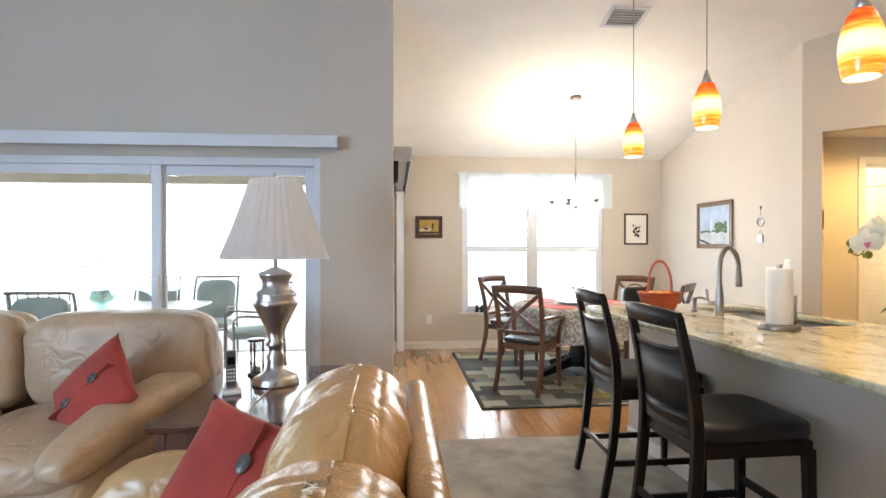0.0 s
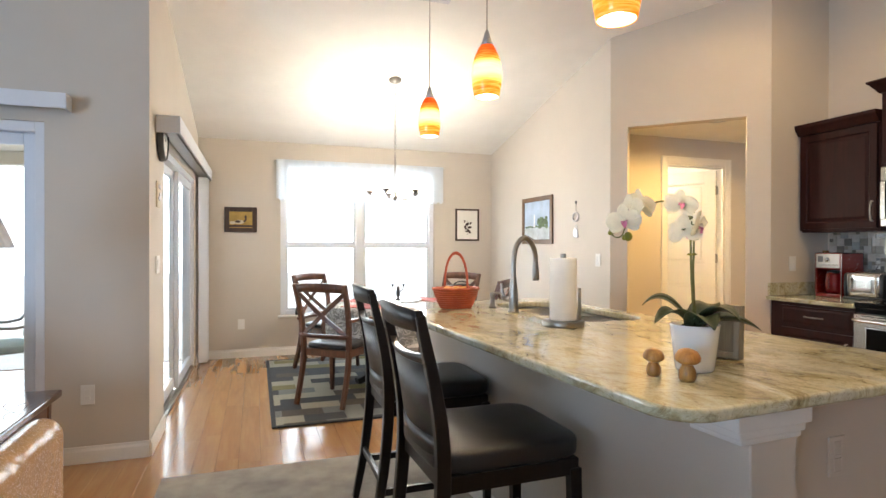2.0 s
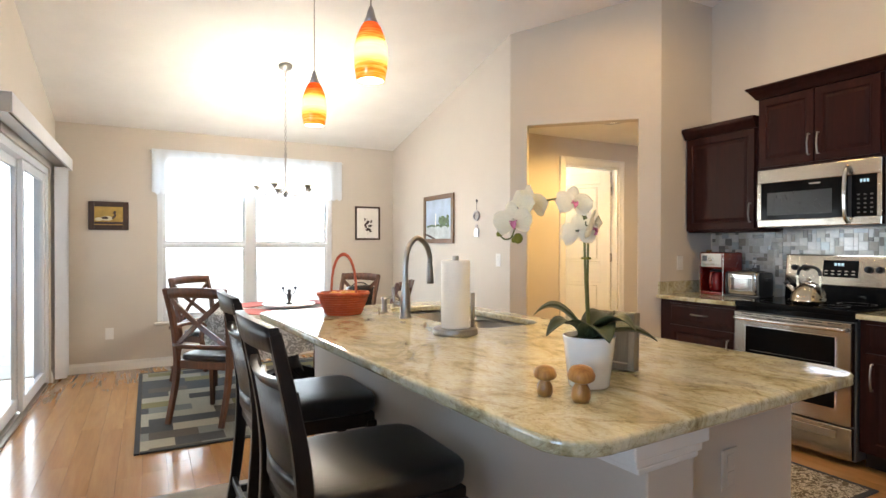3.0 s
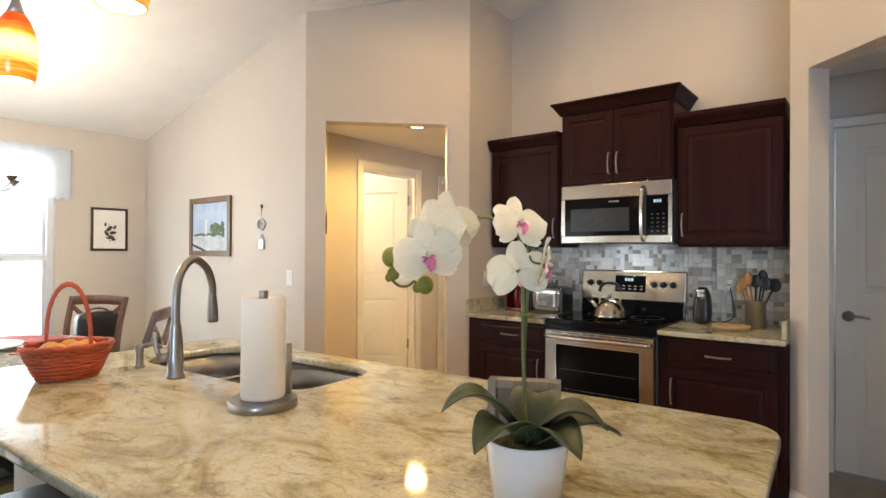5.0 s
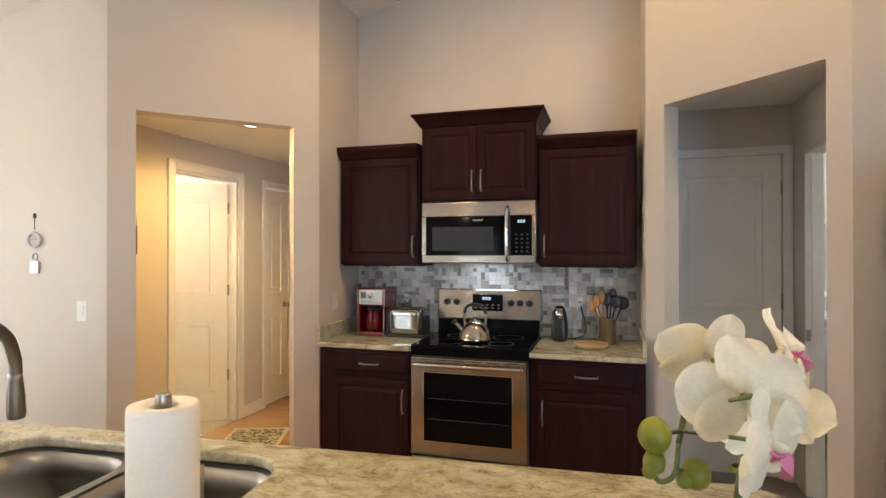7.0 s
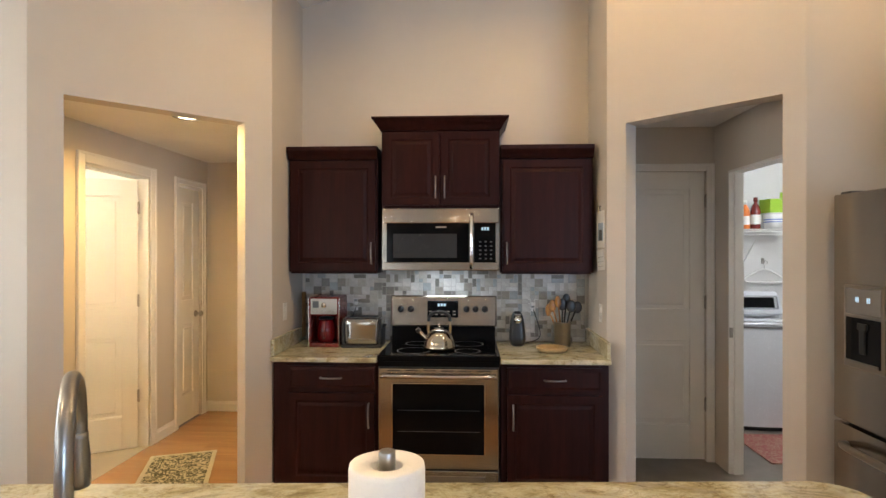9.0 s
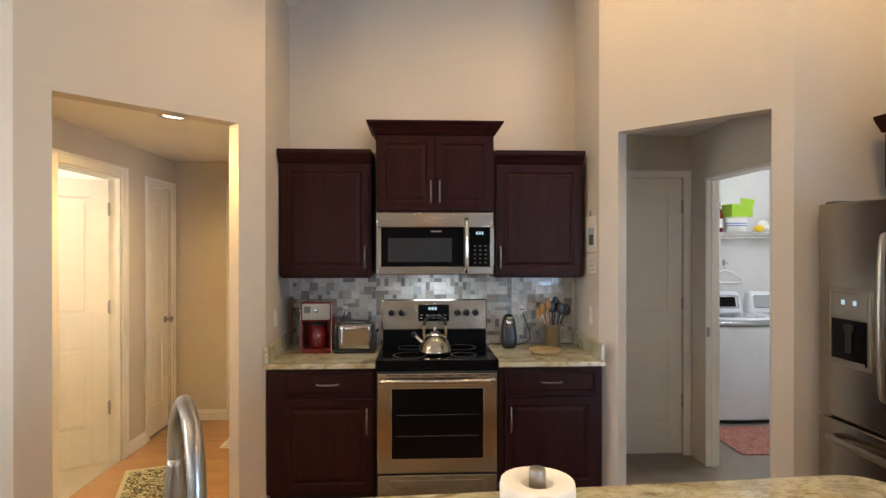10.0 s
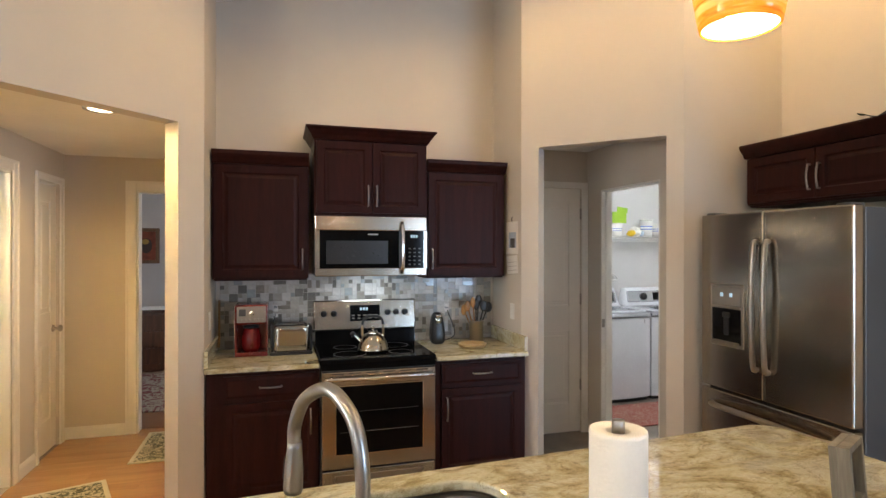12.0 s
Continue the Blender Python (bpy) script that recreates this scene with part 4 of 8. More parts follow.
def base_cabinet(w, m, label, pull_right=True):
    ob = thing("base_cabinet", (0, 0, 0), label, "cabinet", "espresso kitchen cabinets")
    part("body", box(0, 0, 0.1, w, 0.62, 0.884, 0.002, 1), ESPRESSO, ob)
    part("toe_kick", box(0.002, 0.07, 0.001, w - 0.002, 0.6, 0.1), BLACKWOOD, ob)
    dr = part("drawer", slab_front(0.10, 0.715, w - 0.02, 0.858) if pull_right else slab_front(0.04, 0.715, w - 0.04, 0.858), ESPRESSO, ob)
    c = w / 2 + (0.04 if pull_right else 0)
    part("handle", bar_pull((c - 0.065, -0.02, 0.787), (c + 0.065, -0.02, 0.787)), NICKEL, dr, "brushed nickel pull")
    dd = part("door", panel_door(0.10 if pull_right else 0.04, 0.12, w - 0.02 if pull_right else w - 0.04, 0.69), ESPRESSO, ob)
    px_ = w - 0.055 if pull_right else 0.075
    part("handle", bar_pull((px_, -0.02, 0.48), (px_, -0.02, 0.63)), NICKEL, dd, "brushed nickel pull")
    ob.matrix_world = m
    return ob


base_cabinet(0.668, pose(4.365, 3.40, 0, 0, 0, FACE_W), "espresso base cabinet with a drawer and a door beside the range", True)
base_cabinet(0.66, pose(4.365, 1.968, 0, 0, 0, FACE_W), "espresso base cabinet with a drawer and a door by the pantry", False)
solo("worktop", box(4.315, 2.734, 0.886, 4.997, 3.407, 0.917, 0.006), GRANITE, "short beige granite worktop under the coffee maker", "worktop", "kitchen worktops")
solo("worktop", box(4.315, 1.303, 0.886, 4.997, 1.970, 0.917, 0.006), GRANITE, "short beige granite worktop under the utensil crock", "worktop", "kitchen worktops")
solo("side_splash", box(4.335, 3.385, 0.919, 4.985, 3.408, 1.02, 0.003), GRANITE, "low granite upstand against the side wall", "upstand", "granite upstands")
solo("side_splash", box(4.335, 1.302, 0.919, 4.985, 1.325, 1.02, 0.003), GRANITE, "low granite upstand against the side wall", "upstand", "granite upstands")

# range
W = 0.746
rg = thing("range", (0, 0, 0), "stainless electric range with black glass top and oven window", "stove")
part("body", box(0, 0.02, 0.03, W, 0.66, 0.9, 0.004, 1), DARKGREY, rg)
part("cooktop", join(box(-0.008, -0.005, 0.895, W + 0.008, 0.62, 0.932, 0.008), box(-0.004, 0.0, 0.862, W + 0.004, 0.03, 0.896, 0.004)), BLACKGLASS, rg, "black ceramic glass top")
for cx, cy, r in ((0.2, 0.17, 0.105), (0.2, 0.44, 0.08), (0.55, 0.17, 0.08), (0.55, 0.44, 0.105)):
    part("burner_ring", moved(lathe([(r - 0.003, 0), (r, 0.0004), (r + 0.003, 0)], n=40), Matrix.Translation((cx, cy, 0.9326))), DARKGREY, rg)
bm = box(0.006, -0.025, 0.245, W - 0.006, 0.02, 0.855)
f = min(bm.faces, key=lambda q: q.calc_center_median().y)
for th, dp in ((0.004, 0.003), (0.078, 0.0), (0.003, -0.012)):
    bmesh.ops.inset_region(bm, faces=[f], thickness=th, depth=dp, use_even_offset=True)
od = part("oven_door", bm, STEEL, rg)
part("oven_window", box(0.092, -0.0215, 0.335, W - 0.092, -0.015, 0.765), BLACKGLASS, od, "black oven glass")
part("window_trim", join(box(0.09, -0.031, 0.329, W - 0.09, -0.02, 0.335), box(0.09, -0.031, 0.765, W - 0.09, -0.02, 0.771), box(0.086, -0.031, 0.329, 0.092, -0.02, 0.771), box(W - 0.092, -0.031, 0.329, W - 0.086, -0.02, 0.771)), CHROME, od)
for z in (0.47, 0.60):
    part("oven_rack", tube([(0.12, -0.0225, z), (W - 0.12, -0.0225, z + 0.002)], 0.0018, 6), DARKGREY, od)
part("door_handle", join(tube(bend([(0.02, -0.052, 0.815), (W / 2, -0.066, 0.815), (W - 0.02, -0.052, 0.815)], 8), 0.013, 10), box(0.03, -0.05, 0.803, 0.055, -0.02, 0.827, 0.004), box(W - 0.055, -0.05, 0.803, W - 0.03, -0.02, 0.827, 0.004)), CHROME, od, "bright steel bar handle")
for i in range(6):
    part("vent_slot", box(0.06 + i * 0.11, -0.0295, 0.842, 0.14 + i * 0.11, -0.0275, 0.848), BLACKPLASTIC, od)
dw = part("drawer", box(0.006, -0.02, 0.04, W - 0.006, 0.02, 0.232, 0.006), STEEL, rg)
part("drawer_grip", join(box(0.09, -0.0225, 0.155, W - 0.09, -0.0195, 0.195, 0.002), box(0.085, -0.028, 0.192, W - 0.085, -0.02, 0.2, 0.003)), STEELX, dw)
bgd = part("backguard", moved(join(box(-0.012, 0, 0.10, W + 0.012, 0.05, 0.325, 0.01), box(-0.002, 0.004, 0, W + 0.002, 0.05, 0.1)), pose(0, 0.585, 0.93, -7)), STEEL, rg, "stainless control panel")
part("lower_panel", moved(box(0, 0.0, 0.002, W, 0.006, 0.1), pose(0, 0.584, 0.93, -7)), BLACKGLASS, bgd)
part("display", moved(box(0.255, -0.004, 0.165, 0.48, 0.002, 0.285, 0.003), pose(0, 0.585, 0.93, -7)), BLACKGLASS, bgd, "black display")
part("clock_digits", moved(join(*[box(0.33 + 0.022 * i, -0.006, 0.245, 0.345 + 0.022 * i, -0.004, 0.265) for i in range(3)]), pose(0, 0.585, 0.93, -7)), DIGITS, bgd)
for i in range(10):
    part("button", moved(box(0.268 + 0.043 * (i % 5), -0.006, 0.183 + 0.022 * (i // 5), 0.288 + 0.043 * (i % 5), -0.004, 0.190 + 0.022 * (i // 5)), pose(0, 0.585, 0.93, -7)), STEELX, bgd)
for kx in (0.062, 0.135, 0.54, 0.605, 0.672):
    part("knob", moved(join(moved(lathe([(0, 0), (0.024, 0), (0.023, 0.012), (0.017, 0.016), (0.016, 0.03), (0, 0.031)], n=20), Matrix.Rotation(radians(90), 4, "X")), box(-0.004, -0.034, -0.018, 0.004, -0.028, 0.018, 0.002)), pose(0, 0.585, 0.93, -7) @ pose(kx, -0.001, 0.225, 0, 25, 0)), BLACKPLASTIC, bgd, "black control knob")
rg.matrix_world = pose(4.332, 2.7245, 0, 0, 0, FACE_W)

# microwave
W, H = 0.782, 0.415
mw = thing("microwave", (0, 0, 0), "stainless over-the-range microwave with a curved handle", "microwave")
part("body", box(0, 0.02, 0, W, 0.39, H, 0.004, 1), DARKGREY, mw)
part("face", join(box(0, -0.02, 0, W, 0.02, 0.055, 0.006), box(0, -0.02, H - 0.10, W, 0.02, H, 0.006), box(0, -0.0195, 0.055, 0.03, 0.02, H - 0.1), box(W - 0.025, -0.0195, 0.055, W, 0.02, H - 0.1)), STEEL, mw, "brushed stainless front")
part("window", box(0.028, -0.017, 0.053, 0.58, 0.012, H - 0.098, 0.002), BLACKGLASS, mw, "black glass window")
part("inner_screen", box(0.075, -0.0185, 0.085, 0.50, -0.0168, 0.245), paint("mesh_screen", (0.010, 0.0105, 0.012), 0.3, relief=0.0), mw)
cp = part("control_panel", box(0.615, -0.018, 0.053, W - 0.023, 0.012, H - 0.098, 0.002), BLACKGLASS, mw)
for r in range(5):
    for c in range(3):
        part("button", box(0.648 + c * 0.036, -0.0195, 0.075 + r * 0.028, 0.662 + c * 0.036, -0.0178, 0.084 + r * 0.028), DARKGREY, cp)
part("clock_digits", join(*[box(0.664 + 0.018 * i, -0.0195, 0.268, 0.676 + 0.018 * i, -0.0178, 0.288) for i in range(3)]), DIGITS, cp)
part("badge", box(0.36, -0.0212, 0.285, 0.43, -0.0168, 0.294), STEELX, mw)
part("handle", join(tube(bend([(0.598, -0.022, 0.02), (0.598, -0.058, 0.06), (0.598, -0.068, 0.2), (0.598, -0.058, 0.33), (0.598, -0.022, 0.375)], 6), 0.014, 10)), CHROME, mw, "curved chrome handle")
mw.matrix_world = pose(4.622, 2.746, 1.447, 0, 0, FACE_W)

# refrigerator
W, H = 0.965, 1.845
fg = thing("refrigerator", (0, 0, 0), "stainless french-door refrigerator with a water dispenser", "refrigerator")
part("body", box(0, 0.05, 0.02, W, 0.66, H - 0.01, 0.006), DARKGREY, fg, "dark grey side panels")
d1 = part("door", box(0.004, -0.02, 0.80, 0.463, 0.045, H, 0.008, 3), STEEL, fg)
d2 = part("door", box(0.469, -0.02, 0.80, W - 0.004, 0.045, H, 0.008, 3), STEEL, fg)
dz = part("freezer_drawer", box(0.004, -0.02, 0.09, W - 0.004, 0.045, 0.785, 0.008, 3), STEEL, fg)
part("foot_grille", box(0.02, 0.01, 0.012, W - 0.02, 0.05, 0.085), BLACKPLASTIC, fg)
for x_, o in ((0.425, d1), (0.503, d2)):
    part("handle", tube(bend([(x_, -0.022, 0.965), (x_, -0.052, 1.0), (x_, -0.064, 1.32), (x_, -0.052, 1.64), (x_, -0.022, 1.68)], 6), [0.015] * 24 + [0.014], 10), STEELX, o, "curved steel handle")
part("handle", tube(bend([(0.10, -0.022, 0.70), (0.17, -0.075, 0.71), (W / 2, -0.088, 0.715), (W - 0.17, -0.075, 0.71), (W - 0.10, -0.022, 0.70)], 6), [0.016] * 25, 10), STEELX, dz, "curved steel handle")
dp = part("dispenser", join(box(0.085, -0.026, 1.06, 0.335, -0.015, 1.43, 0.004)), STEELX, d1, "grey dispenser panel")
part("recess", join(box(0.102, -0.0285, 1.08, 0.318, -0.0245, 1.285, 0.002)), BLACKGLASS, dp)
part("screen", box(0.1, -0.0285, 1.30, 0.32, -0.0245, 1.415, 0.002), paint("grey_screen", (0.2, 0.19, 0.18), 0.2, relief=0.0), dp)
for i in range(2):
    part("indicator", join(box(0.168 + 0.07 * i, -0.030, 1.355, 0.176 + 0.07 * i, -0.0283, 1.378), box(0.180 + 0.07 * i, -0.030, 1.355, 0.188 + 0.07 * i, -0.0283, 1.378)), DIGITS, dp)
part("paddle", join(box(0.20, -0.038, 1.13, 0.235, -0.028, 1.24, 0.004), box(0.19, -0.04, 1.235, 0.245, -0.028, 1.265, 0.004)), BLACKPLASTIC, dp)
part("drip_tray", box(0.11, -0.036, 1.082, 0.31, -0.028, 1.094, 0.002), STEELX, dp)
for x_ in (0.03, W - 0.10):
    part("hinge_cover", box(x_, -0.005, H - 0.012, x_ + 0.07, 0.09, H + 0.012, 0.006), DARKGREY, fg)
fg.matrix_world = pose(3.648, 0.415, 0, 0, 0, FACE_N)

# island, standing a few degrees askew; local metres from its middle
TOP = 0.943
ISLE = pose(1.866, 2.285, 0, 0, 0, 3.5)
isl = thing("kitchen_island", (0, 0, 0), "kitchen island with a painted knee wall and trim below the stone", "island")
part("knee_wall", box(-0.29, -1.14, 0.001, -0.12, 1.14, 0.909, 0.004, 1), WALL, isl, "painted knee wall")
part("cabinet_body", box(-0.119, -1.03, 0.08, 0.55, 1.12, 0.68, 0.002), WALL, isl)
part("end_panel", box(-0.119, -1.032, 0.081, 0.552, -1.0, 0.909, 0.002), WALL, isl)
part("end_panel", box(-0.119, 1.09, 0.081, 0.552, 1.122, 0.909, 0.002), WALL, isl)
part("front_rail", box(0.52, -0.99, 0.69, 0.55, 1.08, 0.909, 0.002), WALL, isl)
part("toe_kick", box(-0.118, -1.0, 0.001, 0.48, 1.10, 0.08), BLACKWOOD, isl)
cap = join(box(-0.36, -1.165, 0.85, -0.095, -0.97, 0.909, 0.004), box(-0.345, -1.155, 0.826, -0.105, -0.98, 0.851, 0.006), box(-0.33, -1.148, 0.81, -0.112, -0.985, 0.827, 0.005))
part("capital", cap, TRIM, isl, "white stepped capital")
part("apron", box(-0.094, -1.056, 0.865, 0.55, -1.033, 0.909, 0.004), TRIM, isl)
part("baseboard", join(box(-0.306, -1.155, 0.002, -0.291, 1.14, 0.10, 0.003), box(-0.291, -1.155, 0.002, -0.11, -1.141, 0.10, 0.003)), TRIM, isl)
part("outlet", join(box(0.165, -1.0395, 0.615, 0.24, -1.0325, 0.735, 0.003), box(0.185, -1.041, 0.63, 0.22, -1.039, 0.67, 0.002), box(0.185, -1.041, 0.68, 0.22, -1.039, 0.72, 0.002)), WALL, isl, "outlet painted over in the wall colour")
isl.matrix_world = ISLE


def rounded(x0, y0, x1, y1, r, n=8):
    pts = []
    for cx, cy, a in ((x1 - r, y1 - r, 0), (x0 + r, y1 - r, 90), (x0 + r, y0 + r, 180), (x1 - r, y0 + r, 270)):
        for i in range(n + 1):
            t = radians(a + 90 * i / n)
            pts.append((cx + r * math.cos(t), cy + r * math.sin(t)))
    return pts


def ring_slab(outer, holes, z0, z1):
    """A plate with holes cut right through."""
    bm = bmesh.new()
    edges, loops = [], []
    for loop in (outer, *holes):
        vs = [bm.verts.new((x, y, z1)) for x, y in loop]
        loops.append(vs)
        for i in range(len(vs)):
            edges.append(bm.edges.new((vs[i], vs[(i + 1) % len(vs)])))
    bmesh.ops.triangle_fill(bm, use_beauty=True, use_dissolve=False, edges=edges)
    top = bm.faces[:]
    dup = bmesh.ops.duplicate(bm, geom=top)["geom"]
    low = [g for g in dup if isinstance(g, bmesh.types.BMVert)]
    for v in low:
        v.co.z = z0
    table = {(round(v.co.x, 5), round(v.co.y, 5)): v for v in low}
    for vs in loops:
        for i in range(len(vs)):
            a, b = vs[i], vs[(i + 1) % len(vs)]
            bm.faces.new((a, b, table[(round(b.co.x, 5), round(b.co.y, 5))], table[(round(a.co.x, 5), round(a.co.y, 5))]))
    bmesh.ops.recalc_face_normals(bm, faces=bm.faces[:])
    return bm


SINKS = ((0.078, 0.540, 0.492, 0.982, 0.125), (0.078, 0.058, 0.492, 0.510, 0.125))
top = ring_slab(rounded(-0.60, -1.22, 0.60, 1.22, 0.11), [rounded(0.072, 0.052, 0.498, 0.988, 0.13)], 0.91, 0.943)
rim = []
for e in top.edges:
    z = [v.co.z for v in e.verts]
    if abs(z[0] - z[1]) < 1e-6 and len(e.link_faces) == 2 and e.calc_face_angle(0) > 1.2:
        rim.append(e)
bmesh.ops.bevel(top, geom=rim, offset=0.009, segments=3, profile=0.5, affect="EDGES")
solo("worktop", top, GRANITE, "large polished beige and brown veined granite island worktop", "worktop").matrix_world = ISLE
SINKSTEEL = brushed("sink_steel", (0.30, 0.295, 0.285), 0.32, (60, 2, 60))
sk = thing("sink", (0, 0, 0), "undermounted twin-bowl stainless steel sink in the island worktop", "sink")
part("rim", ring_slab(rounded(0.05, 0.03, 0.52, 1.01, 0.14), [rounded(*q) for q in SINKS], 0.897, 0.9085), SINKSTEEL, sk, "steel rim and low divider")
for x0, y0, x1, y1, r in SINKS:
    bm = bmesh.new()
    rings = []
    for z, g, rr in ((0.900, 0.0, r), (0.83, -0.002, r), (0.75, -0.006, r), (0.72, -0.03, r - 0.02), (0.712, -0.07, r - 0.04)):
        rings.append([bm.verts.new((x, y, z)) for x, y in rounded(x0 - 0.001 - g, y0 - 0.001 - g, x1 + 0.001 + g, y1 + 0.001 + g, rr, 6)])
    for a, b in zip(rings, rings[1:]):
        for i in range(len(a)):
            bm.faces.new((a[i], b[i], b[(i + 1) % len(a)], a[(i + 1) % len(a)])).smooth = True
    bm.faces.new(rings[-1])
    bmesh.ops.recalc_face_normals(bm, faces=bm.faces[:])
    bmesh.ops.solidify(bm, geom=bm.faces[:], thickness=0.002)
    part("bowl", bm, SINKSTEEL, sk)
    part("drain", moved(lathe([(0.0, 0.001), (0.028, 0.001), (0.04, 0.005), (0.044, 0.002)], n=20), Matrix.Translation(((x0 + x1) / 2, (y0 + y1) / 2, 0.716))), CHROME, sk)
sk.matrix_world = ISLE

# faucet and dispenser
fx, fy = 1.817, 2.823
hx, hy = 2.02, 2.945
fc = thing("faucet", (fx, fy, TOP), "tall brushed nickel pull-down kitchen faucet", "faucet")
part("base", lathe([(0.0, 0), (0.031, 0), (0.031, 0.008), (0.026, 0.014), (0.025, 0.10), (0.023, 0.13), (0.0165, 0.18), (0.0165, 0.19), (0.0, 0.19)], (fx, fy, TOP)), NICKEL, fc)
u = lambda k, z: (fx + (hx - fx) * k, fy + (hy - fy) * k, z)
part("spout", tube(bend([u(0, 1.12), u(0.01, 1.23), u(0.13, 1.31), u(0.45, 1.352), u(0.80, 1.318), u(0.96, 1.26), u(0.985, 1.215)], 7), 0.0145, 12), NICKEL, fc)
part("spray_head", moved(lathe([(0, 0), (0.019, 0.0), (0.021, 0.012), (0.0195, 0.06), (0.0155, 0.10), (0.0155, 0.112), (0, 0.112)], n=18), pose(hx, hy, 1.107, 2, -3)), NICKEL, fc)
part("spray_button", moved(box(0.017, -0.007, 0.03, 0.024, 0.007, 0.075, 0.002), pose(hx, hy, 1.107, 2, -3, 60)), BLACKPLASTIC, fc)
part("lever", join(tube([(fx - 0.01, fy + 0.02, TOP + 0.07), (fx - 0.03, fy + 0.055, TOP + 0.07)], 0.016, 12), tube(bend([(fx - 0.03, fy + 0.055, TOP + 0.07), (fx - 0.035, fy + 0.065, TOP + 0.10), (fx - 0.04, fy + 0.07, TOP + 0.155)], 5), [0.009] * 10 + [0.006], 8)), NICKEL, fc)
sx_, sy_ = 1.815, 3.10
sd = thing("soap_dispenser", (sx_, sy_, TOP), "brushed nickel soap dispenser beside the faucet", "dispenser")
part("base", lathe([(0, 0), (0.021, 0), (0.021, 0.006), (0.015, 0.01), (0.014, 0.06), (0.0165, 0.065), (0.0165, 0.085), (0, 0.088)], (sx_, sy_, TOP), 18), NICKEL, sd)
part("nozzle", tube(bend([(sx_, sy_, TOP + 0.078), (sx_ + 0.042, sy_ - 0.01, TOP + 0.083), (sx_ + 0.077, sy_ - 0.018, TOP + 0.068)], 5), [0.008] * 10 + [0.005], 8), NICKEL, sd)

# paper towel
pt = thing("paper_towel_holder", (1.803, 2.281, TOP), "steel paper towel holder with a full white roll", "paper towel")
cx, cy = 1.803, 2.281
part("base", lathe([(0, 0), (0.094, 0), (0.095, 0.0015), (0.095, 0.0235), (0.0935, 0.025), (0.0925, 0.0252), (0, 0.0252)], (cx, cy, TOP), 56), NICKEL, pt)
part("post", lathe([(0, 0.02), (0.008, 0.02), (0.008, 0.29), (0.0135, 0.292), (0.0135, 0.326), (0.0125, 0.328), (0, 0.328)], (cx, cy, TOP), 18), NICKEL, pt)
part("arm", join(tube([(cx + 0.078, cy - 0.012, TOP + 0.018), (cx + 0.078, cy - 0.012, TOP + 0.17)], 0.0085, 10)), NICKEL, pt)
roll = lathe([(0.02, 0.028), (0.0585, 0.027), (0.060, 0.034), (0.0605, 0.30), (0.059, 0.308), (0.056, 0.309), (0.027, 0.306), (0.025, 0.303), (0.025, 0.05), (0.02, 0.028)], (cx, cy, TOP), 44)
part("paper_roll", roll, PAPER, pt, "white paper roll")

# basket with fruit
bk = thing("basket", (1.585, 3.11, 0.943), "orange-red wicker basket with a hoop handle and fruit", "basket")
bc = (1.585, 3.11, 0.943)
weave = []
for i in range(9):
    t = i / 8
    rx = 0.088 + 0.042 * t ** 0.8
    ry = 0.07 + 0.032 * t ** 0.8
    pts = []
    for k in range(49):
        a = 2 * math.pi * k / 48
        wv = 0.004 * (1 if (k + i) % 2 else -1)
        pts.append((bc[0] + (rx + wv) * math.cos(a), bc[1] + (ry + wv) * math.sin(a), bc[2] + 0.008 + 0.0125 * i))
    weave.append(tube(pts, 0.0062, 5, False))
part("weave", join(*weave), WICKER, bk)
part("liner", lathe([(0.0, 0.003), (0.079, 0.003), (0.118, 0.105)], (0, 0, 0), 32), WICKER, bk).matrix_basis = Matrix.Diagonal((1, 0.8, 1, 1))
part("rim", join(*[tube([(bc[0] + (0.131 + o) * math.cos(2 * math.pi * k / 40), bc[1] + (0.103 + o) * math.sin(2 * math.pi * k / 40), bc[2] + 0.115 + 0.003 * math.sin(k * 1.7 + ph)) for k in range(41)], 0.007, 6, False) for o, ph in ((0, 0), (0.006, 2))]), WICKER, bk)
hd = []
for ph in (0, 2.1, 4.2):
    hp = []
    for k in range(41):
        a = math.pi * k / 40
        tw = k * 0.8 + ph
        hp.append((bc[0] + 0.115 * math.cos(a) * 0.40, bc[1] - 0.115 * math.cos(a) * 0.60 + 0.005 * math.sin(tw), bc[2] + 0.09 + 0.232 * math.sin(a) ** 0.75 + 0.005 * math.cos(tw)))
    hd.append(tube(hp, 0.0055, 6))
part("handle", join(*hd), WICKER, bk)
ORANGE = paint("orange_peel", (0.7, 0.3, 0.03), 0.4, var=0.1, grain=120, relief=0.3)
for i in range(5):
    part("fruit", ball(bc[0] + 0.055 * math.cos(i * 1.26), bc[1] + 0.042 * math.sin(i * 1.26), bc[2] + 0.09, 0.036), ORANGE, bk, "orange fruit")

# orchid
oc = Vector((1.697, 1.37, 0.943))
orc = thing("orchid", tuple(oc), "white artificial orchid with pink throats in a white pot", "plant")
part("pot", lathe([(0, 0), (0.05, 0), (0.053, 0.004), (0.068, 0.128), (0.069, 0.134), (0.064, 0.134), (0.06, 0.115), (0, 0.114)], tuple(oc), 36), CERAMIC, orc, "white ceramic pot")
mz = ball(oc.x, oc.y, oc.z + 0.112, 0.06, 0.06, 0.02, 12)
for v in mz.verts:
    v.co.z += 0.008 * noise.noise(v.co * 60)
part("moss", mz, MOSS, orc)


